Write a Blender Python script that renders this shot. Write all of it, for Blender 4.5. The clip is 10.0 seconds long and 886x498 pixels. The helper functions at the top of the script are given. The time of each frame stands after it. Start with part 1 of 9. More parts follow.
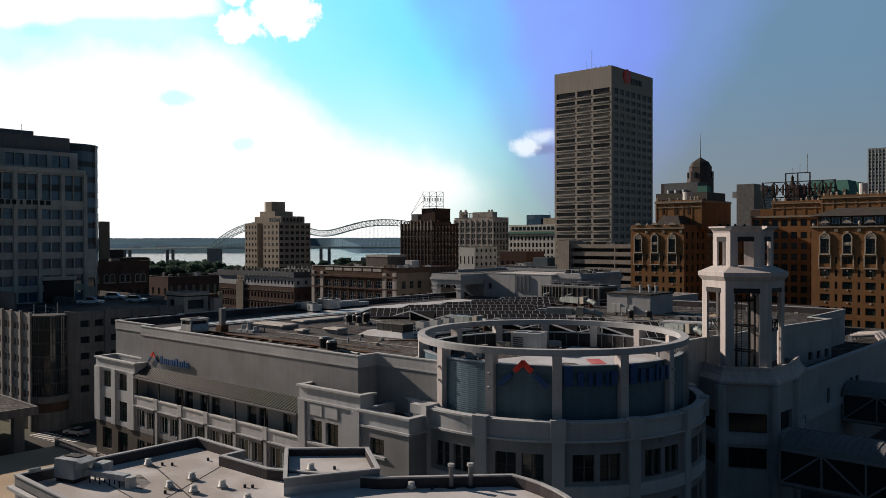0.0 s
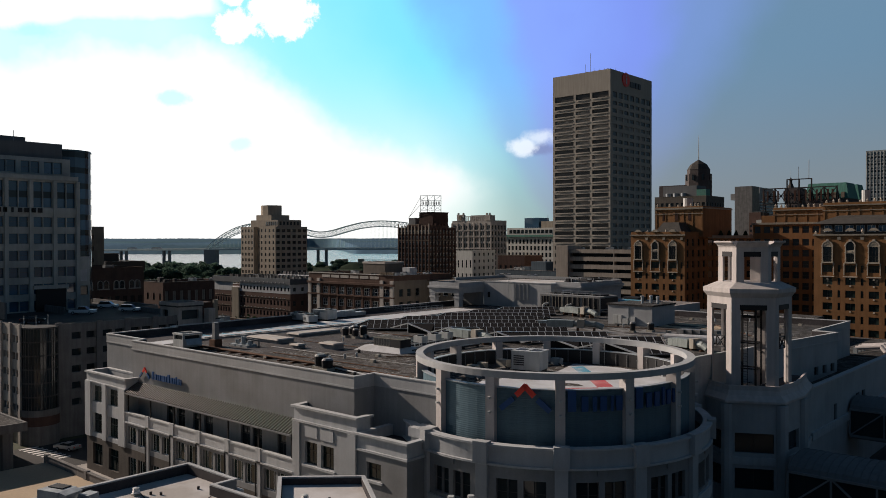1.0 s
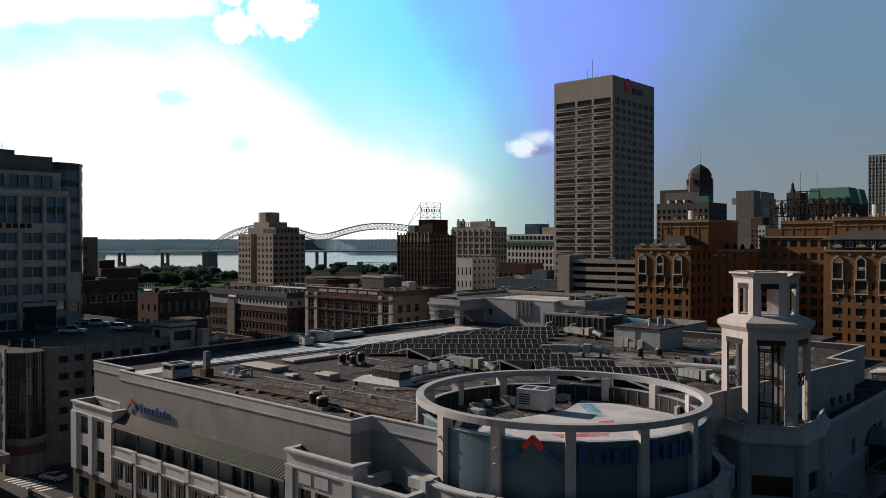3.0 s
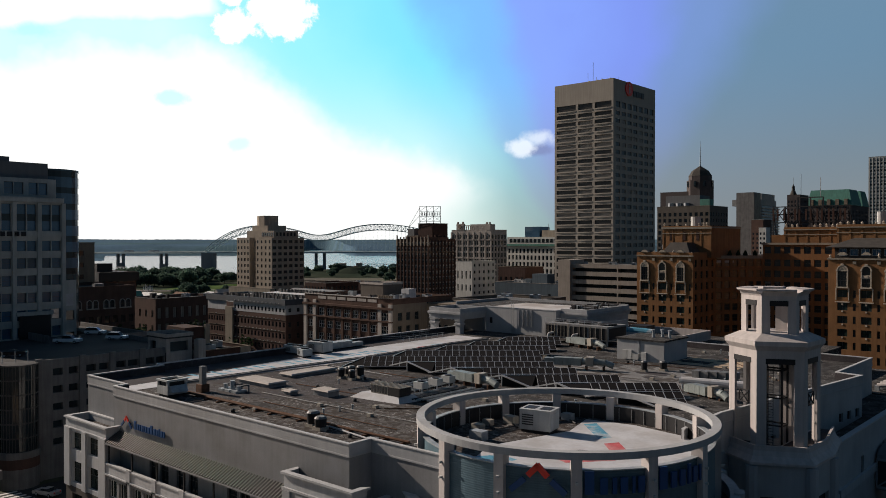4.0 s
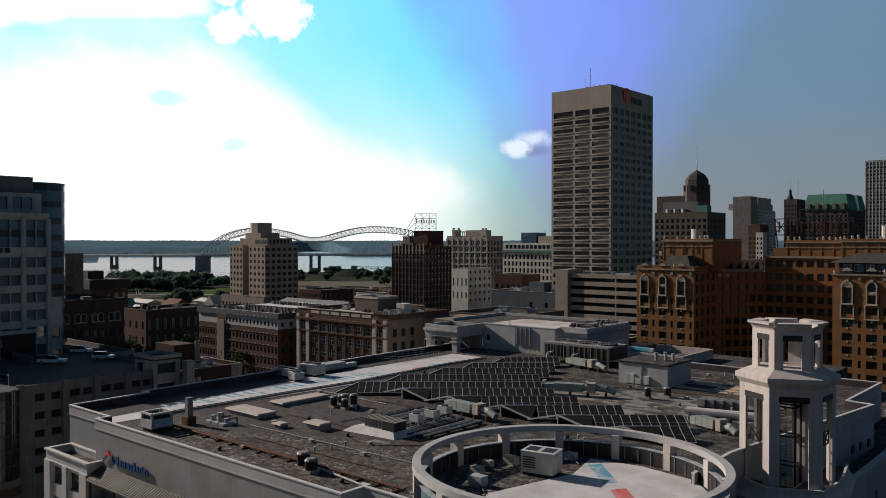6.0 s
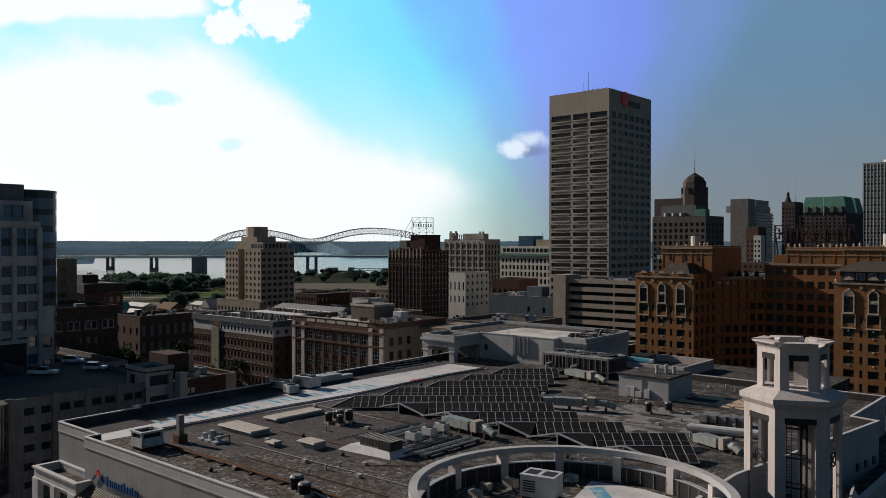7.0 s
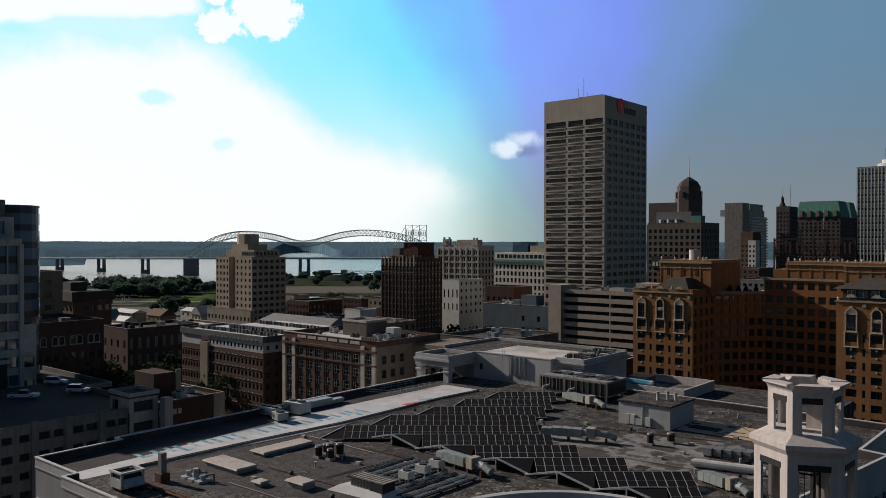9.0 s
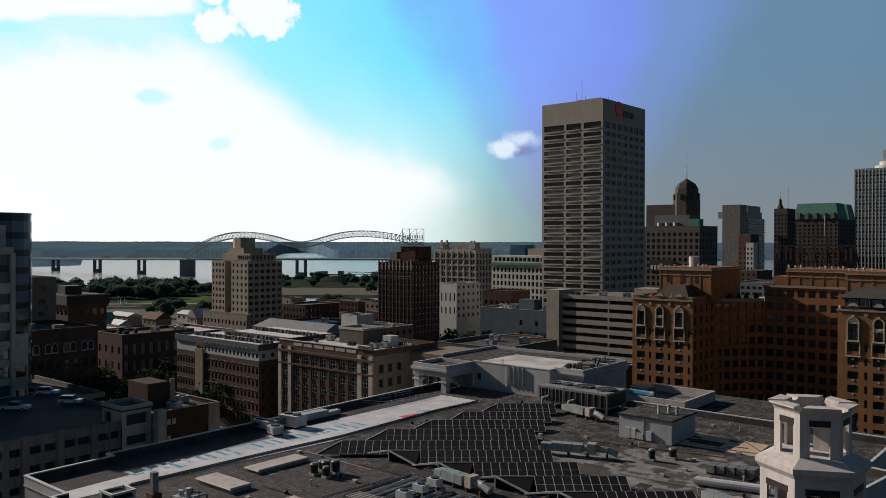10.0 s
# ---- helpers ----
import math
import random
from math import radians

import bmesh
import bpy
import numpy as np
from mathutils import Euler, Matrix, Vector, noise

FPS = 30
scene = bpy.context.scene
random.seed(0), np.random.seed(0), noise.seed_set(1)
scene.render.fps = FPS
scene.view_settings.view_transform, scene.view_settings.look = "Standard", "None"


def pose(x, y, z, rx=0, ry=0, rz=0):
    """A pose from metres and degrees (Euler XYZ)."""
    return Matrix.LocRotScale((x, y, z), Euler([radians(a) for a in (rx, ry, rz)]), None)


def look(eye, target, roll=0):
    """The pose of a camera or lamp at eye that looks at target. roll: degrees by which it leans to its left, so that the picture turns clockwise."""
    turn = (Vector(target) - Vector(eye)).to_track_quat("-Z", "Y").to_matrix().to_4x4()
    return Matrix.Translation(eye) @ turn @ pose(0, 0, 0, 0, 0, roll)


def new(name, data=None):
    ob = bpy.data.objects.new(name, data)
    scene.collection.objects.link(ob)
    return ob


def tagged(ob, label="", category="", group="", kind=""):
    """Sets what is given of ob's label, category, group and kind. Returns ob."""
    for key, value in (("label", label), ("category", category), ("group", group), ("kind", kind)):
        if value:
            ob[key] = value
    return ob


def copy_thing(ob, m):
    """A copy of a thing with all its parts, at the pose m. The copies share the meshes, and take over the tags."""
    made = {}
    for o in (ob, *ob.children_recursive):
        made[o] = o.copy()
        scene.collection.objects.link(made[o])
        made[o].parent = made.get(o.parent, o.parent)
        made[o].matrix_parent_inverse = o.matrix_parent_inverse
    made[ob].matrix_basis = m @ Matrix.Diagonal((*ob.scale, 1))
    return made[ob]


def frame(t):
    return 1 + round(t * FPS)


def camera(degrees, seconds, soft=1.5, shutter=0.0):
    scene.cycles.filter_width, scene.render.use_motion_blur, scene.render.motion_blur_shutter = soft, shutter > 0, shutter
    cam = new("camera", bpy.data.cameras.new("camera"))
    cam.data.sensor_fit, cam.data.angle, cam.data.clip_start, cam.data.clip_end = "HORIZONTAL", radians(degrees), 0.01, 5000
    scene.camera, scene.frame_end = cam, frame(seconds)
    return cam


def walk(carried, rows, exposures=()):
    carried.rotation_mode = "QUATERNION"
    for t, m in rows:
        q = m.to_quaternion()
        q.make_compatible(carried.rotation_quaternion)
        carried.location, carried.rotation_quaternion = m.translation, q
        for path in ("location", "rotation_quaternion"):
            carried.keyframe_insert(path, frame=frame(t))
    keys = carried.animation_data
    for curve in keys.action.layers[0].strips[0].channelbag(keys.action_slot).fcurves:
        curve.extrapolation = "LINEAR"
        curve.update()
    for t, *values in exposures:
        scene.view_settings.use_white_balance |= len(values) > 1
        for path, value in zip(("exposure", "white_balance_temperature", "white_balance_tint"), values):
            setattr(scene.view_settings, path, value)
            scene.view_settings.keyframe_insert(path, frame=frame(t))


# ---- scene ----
cam = camera(57.5, 10.0, 0.88)
METRES, EYE, TILT, LEAN, TURN = 32.0, 36.0, -0.6, 0.0, 41.8
ROWS = [
    (0.0, 0.0, 0.0, 0.0, -0.0, -0.01, 0.14),
    (0.5, -0.0032, 0.045, 0.031, -0.19, 0.0, 0.11),
    (1.0, -0.0061, 0.089, 0.0621, -0.19, 0.01, 0.1),
    (1.5, -0.0077, 0.1321, 0.0924, -0.19, 0.03, 0.07),
    (2.0, -0.0104, 0.1742, 0.1226, -0.25, 0.02, 0.07),
    (2.5, -0.0129, 0.2147, 0.1541, -0.23, 0.03, 0.06),
    (3.0, -0.015, 0.2551, 0.1851, -0.25, 0.04, 0.03),
    (4.5, -0.0244, 0.3705, 0.2764, -0.35, 0.04, 0.01),
    (5.0, -0.0259, 0.4087, 0.3049, -0.44, 0.05, 0.02),
    (5.5, -0.0274, 0.4468, 0.3339, -0.54, 0.06, 0.01),
    (7.0, -0.028, 0.5626, 0.4243, -0.85, 0.1, -0.03),
    (7.5, -0.0292, 0.6008, 0.456, -0.96, 0.11, -0.04),
    (8.0, -0.0306, 0.6388, 0.4878, -1.09, 0.09, -0.03),
    (8.5, -0.0321, 0.6769, 0.52, -1.22, 0.09, -0.04),
    (9.0, -0.0331, 0.7155, 0.5517, -1.34, 0.09, -0.07),
    (9.5, -0.0347, 0.7496, 0.5817, -1.44, 0.08, -0.09),
    (10.0, -0.0366, 0.7875, 0.6139, -1.55, 0.08, -0.09),
]
walk(cam, [(t, pose(0, 0, EYE, TILT, LEAN, TURN) @ pose(METRES * x, METRES * y, METRES * z, 90 + pitch, roll, yaw)) for t, x, y, z, yaw, pitch, roll in ROWS],
     exposures=[(0.0, 0.0, 6500, 10), (5.5, 0.0, 6500, 10), (7.0, -0.10, 6330, 9), (10.0, -0.10, 6330, 9)])

# ---- world and sun ----
SUN_AZ = Vector((-1.0, -0.165, 0.505)).normalized()      # towards the sun
sun = new("sun", bpy.data.lights.new("sun", "SUN"))
sun.data.energy, sun.data.angle, sun.data.color = 5.2, radians(0.6), (1.0, 0.845, 0.72)
sun.matrix_basis = look((0, 0, 300), Vector((0, 0, 300)) - SUN_AZ)
tagged(sun, kind="structure")


def world_sky():
    """Evening sky: a bright bank of thin cloud below the sun side, clear blue turning grey away from it."""
    w = bpy.data.worlds.new("sky")
    scene.world = w
    w.use_nodes = True
    nt = w.node_tree
    nt.nodes.clear()
    N, L = nt.nodes.new, nt.links.new

    def math_(op, a, b=None, c=None):
        n = N("ShaderNodeMath")
        n.operation = op
        for i, v in enumerate((a, b, c)):
            if v is None:
                continue
            if isinstance(v, (int, float)):
                n.inputs[i].default_value = v
            else:
                L(v, n.inputs[i])
        return n.outputs[0]

    def smooth(v, a, b):
        n = N("ShaderNodeMapRange")
        n.interpolation_type = "SMOOTHSTEP"
        L(v, n.inputs["Value"])
        n.inputs["From Min"].default_value, n.inputs["From Max"].default_value = a, b
        return n.outputs[0]

    def dot(v, d):
        n = N("ShaderNodeVectorMath")
        n.operation = "DOT_PRODUCT"
        L(v, n.inputs[0])
        n.inputs[1].default_value = d
        return n.outputs["Value"]

    def mix(f, a, b):
        n = N("ShaderNodeMix")
        n.data_type = "RGBA"
        L(f, n.inputs["Factor"])
        for s, v in (("A", a), ("B", b)):
            k = [i for i in n.inputs if i.name == s and i.type == "RGBA"][0]
            if isinstance(v, tuple):
                k.default_value = (*v, 1)
            else:
                L(v, k)
        return [o for o in n.outputs if o.type == "RGBA"][0]

    def noise_(vec, scale, detail, rough=0.55):
        n = N("ShaderNodeTexNoise")
        L(vec, n.inputs["Vector"])
        n.inputs["Scale"].default_value, n.inputs["Detail"].default_value = scale, detail
        n.inputs["Roughness"].default_value = rough
        return n.outputs[0]

    co = N("ShaderNodeTexCoord").outputs["Generated"]
    # angle round from the sun's bearing and height over the horizon
    yaw = radians(TURN)
    ahead = (-math.sin(yaw), math.cos(yaw), 0)
    side = (math.cos(yaw), math.sin(yaw), 0)
    az = math_("ARCTAN2", dot(co, side), dot(co, ahead))       # 0 along the walk's line, positive to its right
    up = math_("ARCSINE", dot(co, (0, 0, 1)))
    warp = noise_(co, 5.0, 5)
    fine = noise_(co, 16.0, 6)
    wob = math_("ADD", math_("MULTIPLY", math_("SUBTRACT", warp, 0.5), 0.16), math_("MULTIPLY", math_("SUBTRACT", fine, 0.5), 0.05))
    # clear sky by bearing
    ramp = N("ShaderNodeValToRGB")
    cr = ramp.color_ramp
    cr.interpolation = "EASE"
    stops = [(0.05, (0.50, 0.96, 1.03)), (0.20, (0.33, 0.90, 1.03)), (0.30, (0.22, 0.80, 1.02)), (0.375, (0.20, 0.52, 1.0)),
             (0.4375, (0.24, 0.38, 1.0)), (0.5125, (0.21, 0.31, 0.88)), (0.575, (0.18, 0.30, 0.62)), (0.675, (0.14, 0.255, 0.38)), (1.0, (0.115, 0.22, 0.32))]
    while len(cr.elements) < len(stops):
        cr.elements.new(0.5)
    for e, (p, c) in zip(cr.elements, stops):
        e.position, e.color = p, (*c, 1)
    t = math_("ADD", math_("DIVIDE", az, 2.0), 0.5)
    # the blue lies between two lines that draw together towards the horizon
    line_c = math_("ADD", math_("MULTIPLY", up, -0.85), 0.150)
    line_g = math_("ADD", math_("MULTIPLY", up, 0.28), 0.205)
    s_ = math_("DIVIDE", math_("SUBTRACT", az, line_c), math_("MAXIMUM", math_("SUBTRACT", line_g, line_c), 0.05))
    q_ = math_("ADD", math_("MULTIPLY", s_, 0.25), 0.30)
    away = smooth(az, 0.55, 1.2)
    back = math_("MAXIMUM", smooth(az, 1.6, 2.3), smooth(az, -1.3, -2.0))      # far from the sun's bearing
    L(math_("ADD", q_, math_("ADD", math_("MULTIPLY", wob, 0.55), math_("MULTIPLY", math_("SUBTRACT", noise_(co, 2.6, 3), 0.5), 0.16))), ramp.inputs[0])
    clear = ramp.outputs[0]
    # grey haze near the horizon on the side away from the sun
    haze = math_("MULTIPLY", smooth(up, 0.23, 0.0), 0.85)
    hz = N("ShaderNodeValToRGB")
    cr = hz.color_ramp
    stops = [(0.485, (0.95, 1.0, 0.98)), (0.516, (0.70, 0.80, 0.75)), (0.545, (0.38, 0.43, 0.395)), (0.575, (0.275, 0.30, 0.295)), (0.65, (0.225, 0.245, 0.262))]
    while len(cr.elements) < len(stops):
        cr.elements.new(0.5)
    for e, (p, c) in zip(cr.elements, stops):
        e.position, e.color = p, (*c, 1)
    L(t, hz.inputs[0])
    col = mix(haze, clear, hz.outputs[0])
    # cloud bank: its upper edge falls from the left down to the right
    edge = math_("ADD", math_("MULTIPLY", math_("MAXIMUM", az, -0.29), 0.43), up)
    bank = smooth(math_("ADD", edge, math_("MULTIPLY", wob, 0.8)), 0.118, 0.070)
    bank = math_("MULTIPLY", bank, smooth(math_("ADD", az, math_("ADD", math_("MULTIPLY", smooth(up, 0.085, 0.0), 0.085), math_("MULTIPLY", wob, 0.6))), 0.115, -0.01))
    # rounded heads of cloud above the bank, each with a ragged rim
    rag = math_("ADD", math_("MULTIPLY", math_("SUBTRACT", noise_(co, 30.0, 6, 0.66), 0.5), 2.5), math_("MULTIPLY", math_("SUBTRACT", warp, 0.5), 1.3))

    def blob(a, h, ra, rh, soft_=0.30):
        x_ = math_("DIVIDE", math_("SUBTRACT", az, a), ra)
        y_ = math_("DIVIDE", math_("SUBTRACT", up, h), rh)
        r_ = math_("SQRT", math_("ADD", math_("MULTIPLY", x_, x_), math_("MULTIPLY", y_, y_)))
        return smooth(math_("ADD", r_, rag), 1.0 + soft_ / 2, 1.0 - soft_ / 2)

    for a, h, ra, rh in ((-0.186, 0.276, 0.034, 0.034), (-0.180, 0.256, 0.020, 0.018), (-0.250, 0.252, 0.024, 0.016), (-0.254, 0.287, 0.014, 0.011), (-0.228, 0.293, 0.010, 0.008)):
        bank = math_("MAXIMUM", bank, blob(a, h, ra, rh))
    over = smooth(math_("ADD", math_("ADD", up, math_("MULTIPLY", math_("MINIMUM", az, -0.24), -0.10)), math_("MULTIPLY", wob, 0.35)), 0.278, 0.292)
    over = math_("MULTIPLY", over, smooth(math_("ADD", az, math_("MULTIPLY", wob, 0.5)), -0.262, -0.286))
    bank = math_("MAXIMUM", bank, over)
    veil = math_("MULTIPLY", smooth(az, -0.22, -0.34), math_("ADD", 0.10, math_("MULTIPLY", noise_(co, 9.0, 4), 0.45)))
    bank = math_("MAXIMUM", bank, math_("MULTIPLY", veil, smooth(up, 0.30, 0.26)))
    for a, h, ra, rh in ((-0.319, 0.167, 0.016, 0.008), (-0.243, 0.116, 0.012, 0.007), (-0.462, 0.228, 0.022, 0.008)):
        bank = math_("MULTIPLY", bank, math_("SUBTRACT", 1.0, math_("MULTIPLY", blob(a, h, ra, rh, 0.9), 0.75)))
    # one small bright cloud apart from the bank
    small = math_("MAXIMUM", blob(0.103, 0.1165, 0.017, 0.012, 0.9), math_("MULTIPLY", blob(0.122, 0.1265, 0.022, 0.009, 1.2), 0.8))
    ux = math_("DIVIDE", math_("SUBTRACT", az, 0.124), 0.024)
    uy = math_("DIVIDE", math_("SUBTRACT", up, 0.1115), 0.0085)
    under = math_("SQRT", math_("ADD", math_("MULTIPLY", ux, ux), math_("MULTIPLY", uy, uy)))
    under = smooth(math_("ADD", under, math_("MULTIPLY", math_("SUBTRACT", noise_(co, 34.0, 5), 0.5), 1.6)), 1.2, 0.4)
    col = mix(math_("MULTIPLY", under, 0.7), col, (0.20, 0.23, 0.46))
    col = mix(math_("MULTIPLY", small, 0.85), col, (0.9, 0.97, 1.05))
    col = mix(bank, col, (1.02, 1.03, 1.02))
    col = mix(away, col, (0.060, 0.115, 0.170))
    col = mix(back, col, (0.018, 0.041, 0.070))
    # the sky darkens towards the zenith, above the bank
    col = mix(smooth(up, 0.29, 0.46), col, (0.021, 0.049, 0.091))
    sky = N("ShaderNodeTexSky")
    sky.sky_type, sky.sun_disc = "NISHITA", False
    sky.sun_elevation, sky.sun_rotation = math.asin(SUN_AZ.z), math.atan2(SUN_AZ.x, SUN_AZ.y)
    bg1, bg2, add, out = N("ShaderNodeBackground"), N("ShaderNodeBackground"), N("ShaderNodeAddShader"), N("ShaderNodeOutputWorld")
    L(sky.outputs[0], bg1.inputs["Color"])
    bg1.inputs["Strength"].default_value = 0.006
    L(col, bg2.inputs["Color"])
    bg2.inputs["Strength"].default_value = 1.0
    L(bg1.outputs[0], add.inputs[0]), L(bg2.outputs[0], add.inputs[1]), L(add.outputs[0], out.inputs[0])


world_sky()


# ---- materials ----
def material(name, color, rough=0.8, metal=0.0, var=0.25, scale=0.4, grain=6.0, bump=0.15, dirt=None, dirt_scale=0.15, dirt_amount=0.5, streak=0.0, each=0.0, edge=0.10, chips=None):
    """Paint, masonry or metal with broad stains, fine grain and a little relief, all in world metres."""
    m = bpy.data.materials.new(name)
    m.use_nodes = True
    nt = m.node_tree
    N, L = nt.nodes.new, nt.links.new
    b = nt.nodes["Principled BSDF"]
    b.inputs["Metallic"].default_value = metal
    b.inputs["Specular IOR Level"].default_value = 0.0 if rough >= 1 else 0.12 if rough >= 0.84 else 0.4
    pos = N("ShaderNodeNewGeometry").outputs["Position"]

    def noise_(sc, det=4.0, stretch=None):
        n = N("ShaderNodeTexNoise")
        v = pos
        if stretch:
            k = N("ShaderNodeVectorMath")
            k.operation = "MULTIPLY"
            L(pos, k.inputs[0])
            k.inputs[1].default_value = stretch
            v = k.outputs[0]
        L(v, n.inputs["Vector"])
        n.inputs["Scale"].default_value, n.inputs["Detail"].default_value = sc, det
        return n.outputs[0]

    def span(v, a, b_, lo, hi):
        n = N("ShaderNodeMapRange")
        L(v, n.inputs["Value"])
        for k, x in (("From Min", a), ("From Max", b_), ("To Min", lo), ("To Max", hi)):
            n.inputs[k].default_value = x
        return n.outputs[0]

    def mul(a, b_):
        n = N("ShaderNodeMath")
        n.operation = "MULTIPLY"
        for i, v in enumerate((a, b_)):
            if isinstance(v, (int, float)):
                n.inputs[i].default_value = v
            else:
                L(v, n.inputs[i])
        return n.outputs[0]

    big, small = noise_(scale, 5.0), noise_(grain, 3.0)
    val = mul(span(big, 0.25, 0.75, 1 - var, 1 + var), span(small, 0.2, 0.8, 1 - var * 0.6, 1 + var * 0.6))
    if streak:
        val = mul(val, span(noise_(1.0, 4.0, (1.6, 1.6, 0.10)), 0.35, 0.7, 1 - streak, 1 + streak * 0.4))
    if each:
        val = mul(val, span(N("ShaderNodeObjectInfo").outputs["Random"], 0, 1, 1 - each, 1 + each))
    rgb = N("ShaderNodeRGB")
    rgb.outputs[0].default_value = (*color, 1)
    src = rgb.outputs[0]
    if dirt:
        mx = N("ShaderNodeMix")
        mx.data_type = "RGBA"
        L(mul(span(noise_(dirt_scale, 7.0), 0.52 - edge, 0.52 + edge, 0, 1), dirt_amount), mx.inputs["Factor"])
        ins = [i for i in mx.inputs if i.type == "RGBA"]
        L(src, ins[0])
        ins[1].default_value = (*dirt, 1)
        src = [o for o in mx.outputs if o.type == "RGBA"][0]
    if chips:
        tone, size, amount, from_ = chips
        mx = N("ShaderNodeMix")
        mx.data_type = "RGBA"
        patchy = span(noise_(size * 0.12, 3.0), 0.42, 0.60, 0.0, amount)
        L(mul(span(noise_(size, 5.0), from_, from_ + 0.05, 0, 1), patchy), mx.inputs["Factor"])
        ins = [i for i in mx.inputs if i.type == "RGBA"]
        L(src, ins[0])
        ins[1].default_value = (*tone, 1)
        src = [o for o in mx.outputs if o.type == "RGBA"][0]
    sc = N("ShaderNodeVectorMath")
    sc.operation = "SCALE"
    L(src, sc.inputs[0])
    L(val, sc.inputs["Scale"])
    L(sc.outputs[0], b.inputs["Base Color"])
    L(span(big, 0.2, 0.8, max(0.02, rough - 0.08), min(1, rough + 0.08)), b.inputs["Roughness"])
    if bump:
        bp = N("ShaderNodeBump")
        bp.inputs["Strength"].default_value, bp.inputs["Distance"].default_value = bump, 0.03
        L(small, bp.inputs["Height"])
        L(bp.outputs[0], b.inputs["Normal"])
    return m


def glass_(name, color, rough=0.06, each=0.35, shine=0.35):
    m = material(name, color, rough, 0.0, 0.2, 0.05, 1.5, 0.0, each=each)
    m.node_tree.nodes["Principled BSDF"].inputs["Specular IOR Level"].default_value = shine
    return m


